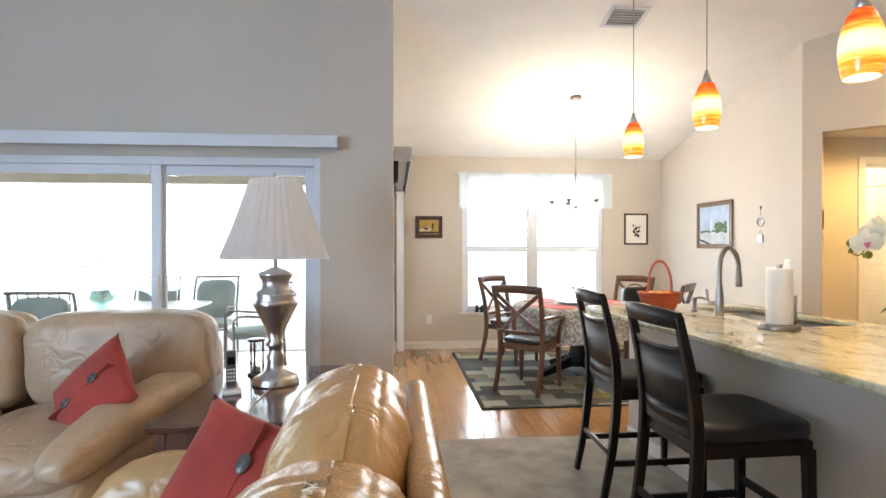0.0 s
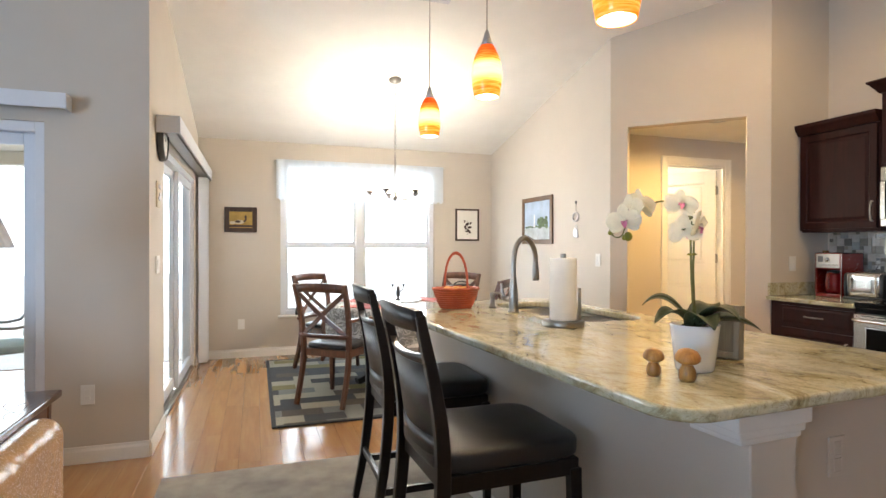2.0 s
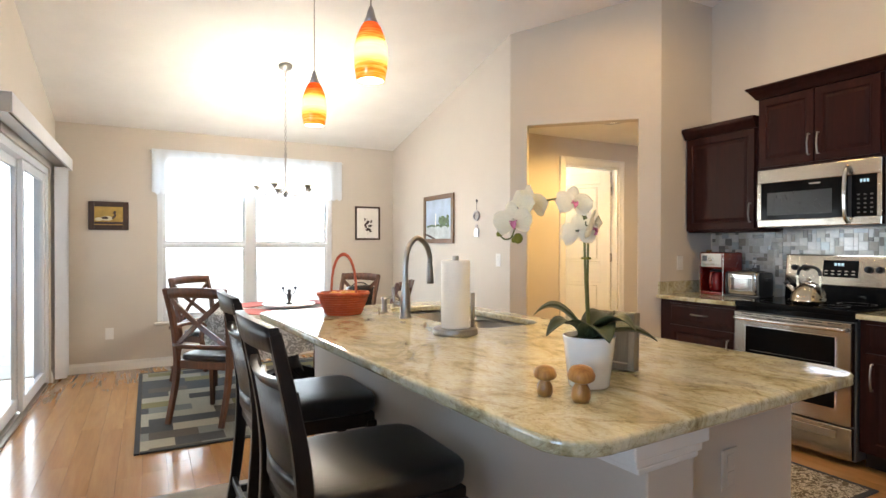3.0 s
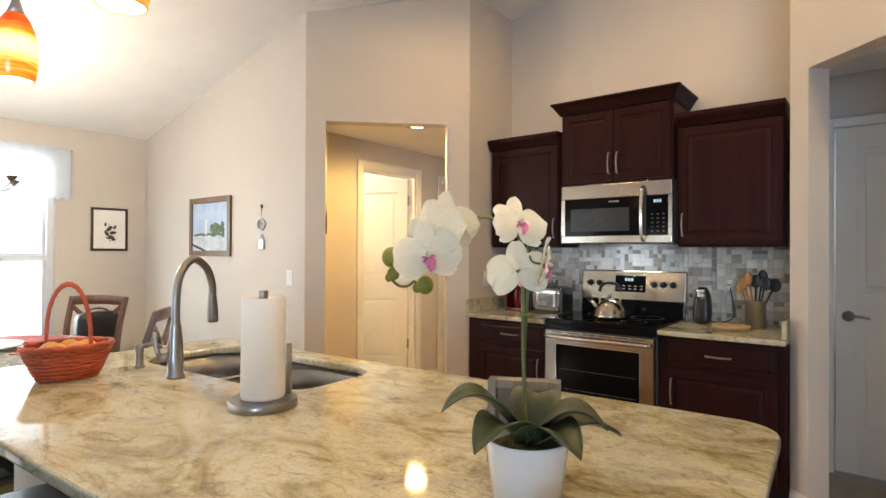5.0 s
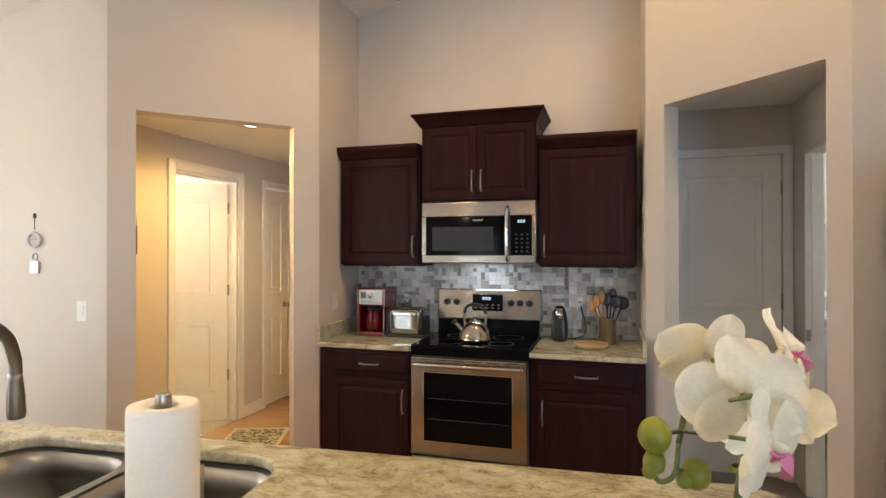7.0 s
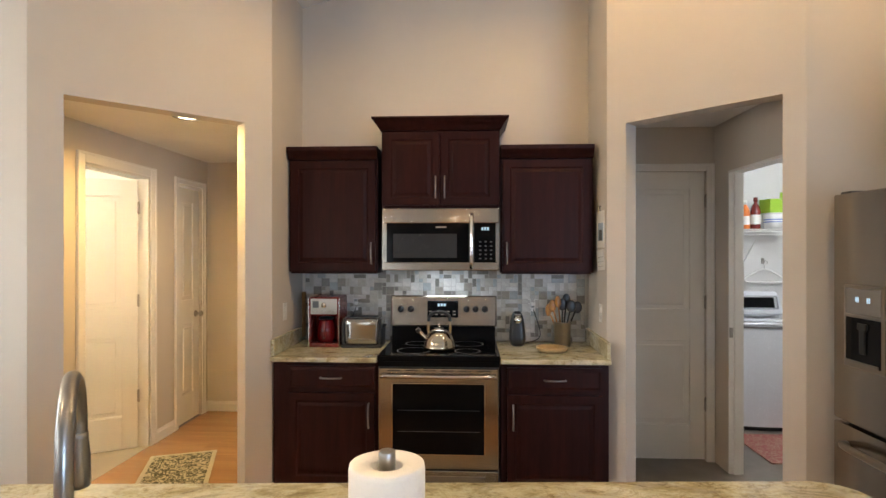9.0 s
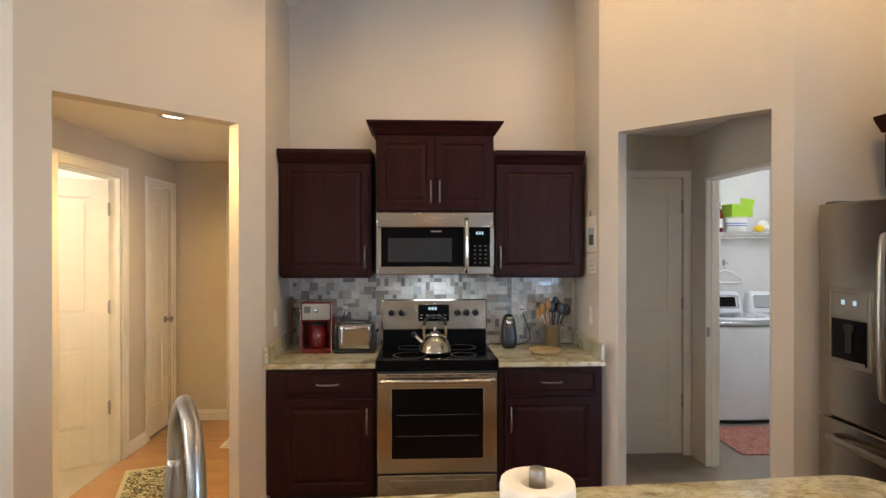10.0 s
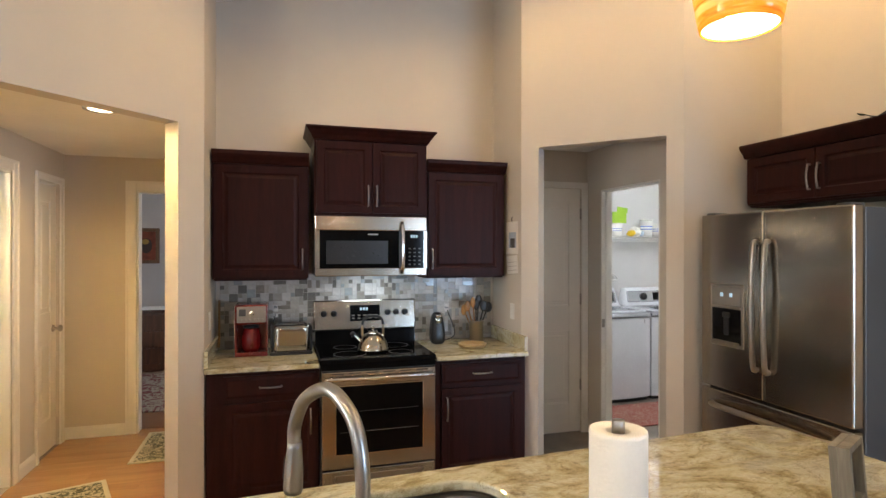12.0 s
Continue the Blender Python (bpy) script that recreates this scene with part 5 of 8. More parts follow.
def leaf_blade(base, way, length, width, lift, droop, n=12):
    """A thick strap leaf bending over."""
    way = Vector((way[0], way[1], 0)).normalized()
    side = Vector((-way.y, way.x, 0))
    bm = bmesh.new()
    rows__ = []
    for i in range(n + 1):
        t = i / n
        p = Vector(base) + way * length * t + Vector((0, 0, lift * math.sin(t * 2.2) - droop * t * t))
        w = width * (math.sin(math.pi * min(1, 0.12 + 0.88 * t) ** 0.8) ** 0.7) * 0.5
        r = []
        for k in (-1, -0.5, 0, 0.5, 1):
            r.append(bm.verts.new(p + side * w * k + Vector((0, 0, abs(k) * w * 0.35))))
        rows__.append(r)
    for a, b in zip(rows__, rows__[1:]):
        for k in range(4):
            bm.faces.new((a[k], a[k + 1], b[k + 1], b[k])).smooth = True
    bmesh.ops.recalc_face_normals(bm, faces=bm.faces[:])
    bmesh.ops.solidify(bm, geom=bm.faces[:], thickness=0.0018)
    return bm


for way, ln, wd, lf, dr in (((-0.75, 0.6), 0.17, 0.062, 0.115, 0.02), ((-0.95, 0.1), 0.155, 0.06, 0.08, 0.06), ((0.75, -0.65), 0.20, 0.07, 0.05, 0.05), ((0.35, -0.9), 0.15, 0.06, 0.09, 0.04), ((0.9, 0.3), 0.15, 0.055, 0.09, 0.03), ((-0.3, -0.9), 0.14, 0.06, 0.07, 0.06)):
    part("leaf", leaf_blade(oc + Vector((0, 0, 0.12)), way, ln * 0.86, wd * 1.5, lf * 0.8, dr * 0.55), LEAF, orc)
stem1 = bend([oc + Vector(p) for p in ((0.0, 0.0, 0.11), (-0.012, 0.0, 0.26), (-0.022, -0.005, 0.40), (-0.030, -0.006, 0.455), (-0.055, 0.008, 0.484), (-0.09, 0.035, 0.494), (-0.135, 0.058, 0.477), (-0.163, 0.072, 0.448), (-0.183, 0.082, 0.415))], 7)
part("stem", tube(stem1, [0.0032] * 26 + [0.0026] * (len(stem1) - 26), 8), STEM, orc)
stem2 = bend([oc + Vector(p) for p in ((0.012, 0.008, 0.11), (-0.002, 0.004, 0.27), (-0.014, -0.010, 0.39), (-0.035, -0.022, 0.45), (-0.062, -0.026, 0.47))], 7)
part("stem", tube(stem2, 0.003, 8), STEM, orc)
part("tie", lathe([(0.011, 0), (0.014, 0.003), (0.011, 0.006)], tuple(oc + Vector((-0.014, -0.003, 0.335))), 12), BUD, orc)


def petal(length, width, cup, n=8):
    """One petal along +x, cupped."""
    bm = bmesh.new()
    rws = []
    for i in range(n + 1):
        t = (1 - math.cos(math.pi * i / n)) / 2
        w = width * 0.5 * math.sqrt(max(0.0, 1 - ((t - 0.51) / 0.525) ** 2))
        r = []
        for k in range(-3, 4):
            u = k / 3
            r.append(bm.verts.new((length * t, w * u, cup * (t * t * 0.5 - 0.25 * t) - cup * 0.35 * u * u * t + 0.0016 * math.sin(u * 5 + t * 7))))
        rws.append(r)
    for a, b in zip(rws, rws[1:]):
        for k in range(6):
            bm.faces.new((a[k], a[k + 1], b[k + 1], b[k])).smooth = True
    bmesh.ops.recalc_face_normals(bm, faces=bm.faces[:])
    return bm


def orchid_flower(at, to, size, roll_=0.0):
    """A moth orchid bloom that looks along to."""
    z = Vector(to).normalized()
    x = Vector((0, 0, 1)).cross(z).normalized()
    y = z.cross(x)
    m = Matrix(((x.x, y.x, z.x, at[0]), (x.y, y.y, z.y, at[1]), (x.z, y.z, z.z, at[2]), (0, 0, 0, 1))) @ Matrix.Rotation(radians(roll_), 4, "Z")
    bms = []
    for a, ln, wd in ((4, 1.06, 1.22), (176, 1.06, 1.22)):
        bms.append(moved(petal(size * ln, size * wd, size * 0.42), Matrix.Rotation(radians(a), 4, "Z") @ Matrix.Translation((size * 0.03, 0, 0.004))))
    for a in (90, 215, 325):
        bms.append(moved(petal(size * 1.02, size * 0.72, size * 0.3), Matrix.Rotation(radians(a), 4, "Z") @ Matrix.Translation((size * 0.03, 0, -0.003))))
    fl = part("flower", moved(join(*bms), m), PETAL, orc, "white silk bloom")
    lip = join(moved(petal(size * 0.5, size * 0.34, -size * 0.6), Matrix.Rotation(radians(-90), 4, "Z") @ Matrix.Rotation(radians(-28), 4, "Y") @ Matrix.Translation((0.002, 0, 0.004))), moved(petal(size * 0.3, size * 0.2, size * 0.5), Matrix.Rotation(radians(-25), 4, "Z") @ Matrix.Rotation(radians(-50), 4, "Y")), moved(petal(size * 0.3, size * 0.2, size * 0.5), Matrix.Rotation(radians(205), 4, "Z") @ Matrix.Rotation(radians(-50), 4, "Y")))
    part("lip", moved(lip, m), PINK, fl, "pink throat")
    part("column", moved(ball(0, 0.002, 0.008, size * 0.09, size * 0.09, size * 0.16, 8), m), PETAL, fl)


for o, to, s, rl in (
    ((-0.150, 0.050, 0.486), (0.88, 0.05, 0.40), 0.045, 15), ((-0.202, 0.036, 0.466), (0.95, 0.05, -0.12), 0.046, -10), ((-0.230, 0.024, 0.434), (-0.55, -0.75, -0.05), 0.044, 8),
    ((-0.080, -0.030, 0.482), (-0.35, -0.85, 0.35), 0.044, -8), ((-0.034, -0.048, 0.420), (0.45, -0.85, -0.25), 0.042, 10), ((-0.046, -0.010, 0.408), (0.85, 0.40, -0.10), 0.047, -6),
):
    orchid_flower(oc + Vector(o), to, s, rl)
    near = min(stem1 + stem2, key=lambda q: (q - oc - Vector(o) + Vector(to).normalized() * 0.02).length)
    back = oc + Vector(o) - Vector(to).normalized() * 0.004
    part("flower_stalk", tube(bend([back, back - Vector(to).normalized() * 0.014, near], 5), 0.0019, 6), STEM, orc)
for o, r in (((-0.217, 0.104, 0.431), 0.0135), ((-0.182, 0.068, 0.390), 0.0125), ((-0.212, 0.104, 0.407), 0.0092), ((-0.188, 0.078, 0.386), 0.007), ((-0.217, 0.108, 0.401), 0.006)):
    part("bud", ball(*(oc + Vector(o)), r, r, r * 1.12, 12), BUD, orc, "green bud")
part("twig", tube(bend([oc + Vector(p) for p in ((-0.183, 0.082, 0.415), (-0.192, 0.086, 0.392), (-0.204, 0.098, 0.388), (-0.216, 0.107, 0.400))], 5), 0.0022, 6), STEM, orc)
part("twig", tube([oc + Vector((-0.180, 0.080, 0.425)), oc + Vector((-0.210, 0.100, 0.430))], 0.002, 6), STEM, orc)
part("twig", tube([oc + Vector((-0.190, 0.084, 0.395)), oc + Vector((-0.183, 0.070, 0.390))], 0.002, 6), STEM, orc)

# mushrooms, framed board
for x, y, k, lab in ((1.53, 1.345, 0.82, "small turned wooden mushroom"), (1.572, 1.262, 0.95, "larger turned wooden mushroom with a tilted cap")):
    ms = thing("wooden_mushroom", (x, y, TOP), lab + " on the worktop", "ornament", "turned mushrooms")
    part("stalk", lathe([(0, 0), (0.019 * k, 0), (0.024 * k, 0.012 * k), (0.023 * k, 0.03 * k), (0.014 * k, 0.048 * k), (0.012 * k, 0.064 * k), (0, 0.066 * k)], (x, y, TOP), 20), TURNED, ms)
    part("cap", moved(lathe([(0, 0), (0.026 * k, -0.004 * k), (0.034 * k, 0.002 * k), (0.035 * k, 0.011 * k), (0.027 * k, 0.026 * k), (0.012 * k, 0.033 * k), (0, 0.034 * k)], n=24), pose(x, y, TOP + 0.058 * k, 10, -6, 0)), TURNED, ms)
fb = thing("picture_block", (0, 0, 0), "grey-washed wooden box frame standing behind the orchid", "frame")
part("back", box(-0.075, 0.0, 0.0, 0.075, 0.018, 0.17), GREYWOOD, fb)
for b_ in (box(-0.075, -0.03, 0.0, -0.057, 0.0, 0.17, 0.002), box(0.057, -0.03, 0.0, 0.075, 0.0, 0.17, 0.002), box(-0.057, -0.0295, 0.0, 0.057, 0.0, 0.02, 0.002), box(-0.057, -0.0295, 0.152, 0.057, 0.0, 0.17, 0.002)):
    part("edge", b_, GREYWOOD, fb)
fb.matrix_world = pose(1.905, 1.495, TOP + 0.002, -4, 0, -64)

# ---- bar stools ----


def make_stool():
    """Counter stool. Local: faces +x, seat centre over the origin."""
    ob = thing("bar_stool", (0, 0, 0), "black-stained wooden bar stool with a padded black leather seat", "stool", "bar stools at the island")
    part("seat", puff(-0.22, -0.235, 0.585, 0.305, 0.235, 0.672, 5.5, 10, 0.003, 3), BLACKLEATHER, ob, "padded black leather seat")
    part("seat_frame", join(box(-0.20, -0.215, 0.535, 0.28, 0.215, 0.592, 0.004), ), BLACKWOOD, ob)
    for sy in (-1, 1):
        part("leg", beam([(0.265, sy * 0.205, 0.56), (0.270, sy * 0.21, 0.28), (0.276, sy * 0.215, 0.002)], [0.042, 0.038, 0.03], [0.042, 0.038, 0.03], (1, 0, 0)), BLACKWOOD, ob)
        pts = bend([(-0.275, sy * 0.215, 0.002), (-0.225, sy * 0.212, 0.28), (-0.20, sy * 0.208, 0.58), (-0.215, sy * 0.205, 0.80), (-0.275, sy * 0.20, 1.085)], 4)
        n = len(pts)
        part("back_leg", beam(pts, [0.034] * n, [0.030 + 0.016 * math.sin(math.pi * i / (n - 1)) for i in range(n)], (1, 0, 0)), BLACKWOOD, ob)
        part("side_stretcher", beam([(0.27, sy * 0.208, 0.20), (-0.235, sy * 0.21, 0.20)], 0.02, 0.032), BLACKWOOD, ob)
    part("stretcher", beam([(0.270, -0.20, 0.27), (0.270, 0.20, 0.27)], 0.02, 0.036), BLACKWOOD, ob)
    part("stretcher", beam([(-0.232, -0.20, 0.25), (-0.232, 0.20, 0.25)], 0.02, 0.032), BLACKWOOD, ob)

    def curved(z0, z1, x0, x1, bow, t, y0=-0.19, y1=0.19, dip=0.0):
        """A bowed board of the back; x0 and x1 are its depth at the lower and upper edge."""
        bm = bmesh.new()
        n = 14
        rings = []
        for i in range(n + 1):
            u = i / n
            y = y0 + (y1 - y0) * u
            b = -bow * (1 - (2 * u - 1) ** 2)
            zz1 = z1 + dip * (1 - (2 * u - 1) ** 2)
            rings.append([bm.verts.new(p) for p in ((x0 + b, y, z0), (x0 + b + t, y, z0), (x1 + b + t, y, zz1), (x1 + b, y, zz1))])
        for a, b in zip(rings, rings[1:]):
            for k in range(4):
                bm.faces.new((a[k], b[k], b[(k + 1) % 4], a[(k + 1) % 4])).smooth = k in (1, 3)
        bm.faces.new(rings[0])
        bm.faces.new(rings[-1][::-1])
        bmesh.ops.recalc_face_normals(bm, faces=bm.faces[:])
        return bm

    part("crest_rail", curved(1.035, 1.1, -0.277, -0.292, 0.03, 0.024, -0.215, 0.215, 0.012), BLACKWOOD, ob)
    part("back_rail", curved(0.93, 0.965, -0.245, -0.255, 0.028, 0.022, dip=-0.012), BLACKWOOD, ob)
    part("backrest", curved(0.70, 0.928, -0.205, -0.243, 0.028, 0.032), BLACKLEATHER, ob, "black leather back pad")
    part("back_board", curved(0.64, 0.70, -0.205, -0.208, 0.026, 0.022), BLACKWOOD, ob)
    return ob


stool = make_stool()
stool.matrix_world = pose(1.205, 1.865, 0.012, 0, 0, 2)
copy_thing(stool, pose(1.235, 2.68, 0.012, 0, 0, 0))

# ---- rugs ----
rug = thing("area_rug", (0.78, 2.2, 0), "pale grey distressed rug under the bar stools", "rug")
part("field", slab(rounded(-0.02, 0.75, 1.575, 3.475, 0.01, 2), 0.001, 0.012, 0.003), SHAG, rug)
rug = thing("dining_rug", (1.75, 5.4, 0), "patchwork rug of blue-grey, olive and cream blocks under the table", "rug")
part("field", box(0.615, 4.215, 0.001, 2.93, 6.58, 0.011), CHECKS, rug)
part("border", join(box(0.582, 4.18, 0.001, 0.614, 6.615, 0.0125, 0.003), box(2.931, 4.18, 0.001, 2.963, 6.615, 0.0125, 0.003), box(0.615, 4.18, 0.001, 2.93, 4.214, 0.0125, 0.003), box(0.615, 6.581, 0.001, 2.93, 6.615, 0.0125, 0.003)), BINDING, rug, "dark bound edge")


def runner(name, x0, y0, x1, y1, m, label, turn=0, z=0.001):
    ob = thing(name, (0, 0, 0), label, "rug")
    w, d = (x1 - x0) / 2, (y1 - y0) / 2
    part("field", box(-w + 0.03, -d + 0.03, 0, w - 0.03, d - 0.03, 0.008), m, ob)
    part("border", join(box(-w, -d, 0, -w + 0.03, d, 0.009, 0.002), box(w - 0.03, -d, 0, w, d, 0.009, 0.002), box(-w + 0.03, -d, 0, w - 0.03, -d + 0.03, 0.009, 0.002), box(-w + 0.03, d - 0.03, 0, w - 0.03, d, 0.009, 0.002)), BINDING if m is TAUPERUG else (RUGEDGE if m is RUNNER else m), ob)
    ob.matrix_world = pose((x0 + x1) / 2, (y0 + y1) / 2, z, 0, 0, turn)


runner("hall_rug", 4.34, 4.0, 5.13, 4.47, RUNNER, "cream and green scroll rug on the hall floor", 20)
runner("hall_rug", 5.46, 3.6, 6.2, 4.08, RUNNER, "second cream scroll rug before the bedroom door", 0)
runner("kitchen_mat", 3.45, 1.75, 4.1, 2.95, TAUPERUG, "dark taupe scroll mat before the range", 0)
runner("laundry_mat", 5.1, -0.95, 5.75, -0.05, REDRUG, "red patterned mat before the washing machine", 0, 0.013)

# ---- dining table and chairs ----
TC = Vector((1.80, 5.36))
tb = thing("dining_table", (TC.x, TC.y, 0.012), "round dark wooden dining table on a pedestal", "table")
part("tabletop", lathe([(0, 0.71), (0.66, 0.71), (0.67, 0.72), (0.67, 0.738), (0.66, 0.745), (0, 0.745)], (TC.x, TC.y, 0.0), 56), CHERRY, tb)
part("pedestal", lathe([(0, 0.10), (0.10, 0.10), (0.13, 0.16), (0.09, 0.26), (0.075, 0.42), (0.11, 0.55), (0.14, 0.66), (0.22, 0.71), (0, 0.71)], (TC.x, TC.y, 0.0), 28), BLACKWOOD, tb)
for a in (20, 110, 200, 290):
    c, s = math.cos(radians(a)), math.sin(radians(a))
    part("foot", beam([(TC.x + c * 0.05, TC.y + s * 0.05, 0.17), (TC.x + c * 0.25, TC.y + s * 0.25, 0.11), (TC.x + c * 0.46, TC.y + s * 0.46, 0.045)], 0.08, [0.12, 0.08, 0.055]), BLACKWOOD, tb)
bm = bmesh.new()
n = 96
prof = [(0.0, 0.7475, 0), (0.3, 0.7475, 0), (0.665, 0.7475, 0), (0.682, 0.735, 0.1), (0.69, 0.68, 0.5), (0.695, 0.60, 0.9), (0.70, 0.50, 1.2), (0.705, 0.44, 1.3)]
rings = []
for r, z, f in prof:
    if r == 0:
        rings.append([bm.verts.new((TC.x, TC.y, z))])
        continue
    ring = []
    for i in range(n):
        a = 2 * math.pi * i / n
        rr = r + 0.022 * f * math.sin(a * 13 + 0.7 * math.sin(a * 4)) + 0.01 * f * math.sin(a * 5)
        ring.append(bm.verts.new((TC.x + rr * math.cos(a), TC.y + rr * math.sin(a), z + 0.02 * f * math.sin(a * 4 + 0.8))))
    rings.append(ring)
for a_, b_ in zip(rings, rings[1:]):
    for i in range(n):
        f = list(dict.fromkeys([a_[i % len(a_)], b_[i], b_[(i + 1) % n], a_[(i + 1) % len(a_)]]))
        bm.faces.new(f).smooth = True
bmesh.ops.recalc_face_normals(bm, faces=bm.faces[:])
solo("tablecloth", bm, CLOTH, "grey tablecloth with a pale leaf print hanging in folds", "tablecloth")
for i, a in enumerate((218, 128, 42, -40)):
    c, s = math.cos(radians(a)), math.sin(radians(a))
    pm = thing("placemat", (TC.x + c * 0.43, TC.y + s * 0.43, 0.75), "red woven placemat on the tablecloth", "placemat", "red placemats")
    part("mat", moved(box(-0.21, -0.15, 0, 0.21, 0.15, 0.004, 0.001, 1), pose(TC.x + c * 0.43, TC.y + s * 0.43, 0.7495, 0, 0, a + 90)), REDCLOTH, pm)
    part("stitched_edge", moved(join(box(-0.21, -0.152, 0.001, 0.21, -0.142, 0.0055, 0.001, 1), box(-0.21, 0.142, 0.001, 0.21, 0.152, 0.0055, 0.001, 1)), pose(TC.x + c * 0.43, TC.y + s * 0.43, 0.7495, 0, 0, a + 90)), REDCLOTH, pm)
solo("lazy_susan", lathe([(0, 0), (0.09, 0), (0.09, 0.012), (0.22, 0.018), (0.235, 0.03), (0.225, 0.034), (0.05, 0.026), (0, 0.026)], (TC.x, TC.y, 0.7495), 44), CERAMIC, "round pale turntable in the middle of the table", "turntable")
fgn = thing("candle_holder", (TC.x, TC.y, 0.776), "small dark metal candle holder with two arms", "ornament")
part("figure", lathe([(0, 0), (0.035, 0), (0.03, 0.008), (0.012, 0.02), (0.018, 0.05), (0.024, 0.075), (0.012, 0.10), (0.02, 0.125), (0.0, 0.14)], (TC.x, TC.y, 0.776), 14), IRON, fgn)
for s in (-1, 1):
    part("arm", tube(bend([(TC.x, TC.y, 0.86), (TC.x + s * 0.03, TC.y, 0.868), (TC.x + s * 0.05, TC.y, 0.888), (TC.x + s * 0.055, TC.y, 0.915)], 5), 0.0035, 6), IRON, fgn)
    part("cup", lathe([(0, 0), (0.008, 0.002), (0.016, 0.018), (0.014, 0.02), (0, 0.008)], (TC.x + s * 0.055, TC.y, 0.912), 12), IRON, fgn)


def make_chair(arms):
    """X-back dining chair. Local: faces +x, seat centre over the origin."""
    lab = "cherry wood cross-back armchair with a black leather seat" if arms else "cherry wood cross-back dining chair with a black leather seat"
    ob = thing("dining_chair", (0, 0, 0), lab, "chair", "chairs round the dining table")
    part("seat", puff(-0.20, -0.22, 0.44, 0.24, 0.22, 0.495, 5, 7, 0.002, 5), BLACKLEATHER, ob, "black leather seat pad")
    part("seat_frame", box(-0.195, -0.215, 0.385, 0.228, 0.215, 0.445, 0.006), CHERRY, ob)
    for sy in (-1, 1):
        part("leg", beam(bend([(0.20, sy * 0.195, 0.43), (0.205, sy * 0.2, 0.2), (0.215, sy * 0.205, 0.002)], 3), [0.042, 0.041, 0.04, 0.036, 0.034, 0.032, 0.03], [0.042, 0.041, 0.04, 0.036, 0.034, 0.032, 0.03], (1, 0, 0)), CHERRY, ob)
        pts = bend([(-0.30, sy * 0.215, 0.002), (-0.225, sy * 0.215, 0.25), (-0.20, sy * 0.215, 0.44), (-0.225, sy * 0.225, 0.72), (-0.30, sy * 0.235, 0.985)], 4)
        part("back_leg", beam(pts, [0.036] * len(pts), [0.034 + 0.012 * math.sin(math.pi * i / (len(pts) - 1)) for i in range(len(pts))], (1, 0, 0)), CHERRY, ob)
        p0, p1 = (-0.213, sy * 0.20, 0.565), (-0.272, -sy * 0.21, 0.905)
        mid = tuple((a + b) / 2 + o for a, b, o in zip(p0, p1, (-0.022 + 0.004 * sy, 0, 0)))
        part("cross", beam(bend([p0, mid, p1], 5), 0.018, 0.036), CHERRY, ob)
        if arms:
            part("arm", beam(bend([(-0.235, sy * 0.235, 0.69), (-0.05, sy * 0.265, 0.695), (0.13, sy * 0.268, 0.675), (0.19, sy * 0.255, 0.64)], 4), 0.042, 0.024), CHERRY, ob)
            part("arm_support", beam(bend([(0.17, sy * 0.255, 0.655), (0.12, sy * 0.24, 0.55), (0.15, sy * 0.222, 0.42)], 4), 0.03, 0.034, (1, 0, 0)), CHERRY, ob)

    def rail(z0, z1, x0, bow, t, arch=0.0):
        bm = bmesh.new()
        rr, k = [], 14
        for i in range(k + 1):
            u = 2 * i / k - 1
            b = -bow * (1 - u * u)
            up = arch * (1 - u * u)
            rr.append([bm.verts.new(p) for p in ((x0 + b, u * 0.235, z0 + up * 0.6), (x0 + b + t, u * 0.235, z0 + up * 0.6), (x0 + b + t - 0.015, u * 0.235, z1 + up), (x0 + b - 0.015, u * 0.235, z1 + up))])
        for a, b in zip(rr, rr[1:]):
            for q in range(4):
                bm.faces.new((a[q], b[q], b[(q + 1) % 4], a[(q + 1) % 4])).smooth = q in (1, 3)
        bm.faces.new(rr[0])
        bm.faces.new(rr[-1][::-1])
        bmesh.ops.recalc_face_normals(bm, faces=bm.faces[:])
        return bm

    part("crest_rail", rail(0.915, 0.985, -0.288, 0.035, 0.024, 0.012), CHERRY, ob)
    part("back_rail", rail(0.54, 0.575, -0.218, 0.022, 0.022), CHERRY, ob)
    return ob


ch = make_chair(True)
ch.matrix_world = pose(1.145, 4.80, 0.0135, 0, 0, 50)
ch2 = make_chair(False)
ch2.matrix_world = pose(1.22, 6.02, 0.0135, 0, 0, -48)
copy_thing(ch2, pose(2.47, 5.84, 0.0135, 0, 0, 214))
copy_thing(ch2, pose(2.42, 4.86, 0.0135, 0, 0, 140))
bag = thing("handbag", (2.62, 6.0, 0.5), "black soft bag hung over a chair back", "bag")
part("body", puff(2.52, 5.86, 0.60, 2.84, 6.0, 0.88, 6, 8, 0.008, 8), BLACKLEATHER, bag)
part("strap", tube(bend([(2.58, 5.93, 0.87), (2.64, 5.94, 0.905), (2.72, 5.94, 0.905), (2.78, 5.93, 0.87)], 5), 0.007, 6), BLACKLEATHER, bag)

# binoculars on the window sill
bn = thing("binoculars", (0.98, 6.93, 0.478), "small black binoculars standing on the window sill", "binoculars")
for s in (-1, 1):
    part("barrel", lathe([(0, 0), (0.026, 0), (0.026, 0.03), (0.021, 0.06), (0.015, 0.085), (0.017, 0.10), (0, 0.10)], (0.98 + s * 0.033, 6.934, 0.479), 16), BLACKPLASTIC, bn)
part("bridge", box(0.955, 6.924, 0.52, 1.005, 6.944, 0.545, 0.004), BLACKPLASTIC, bn)

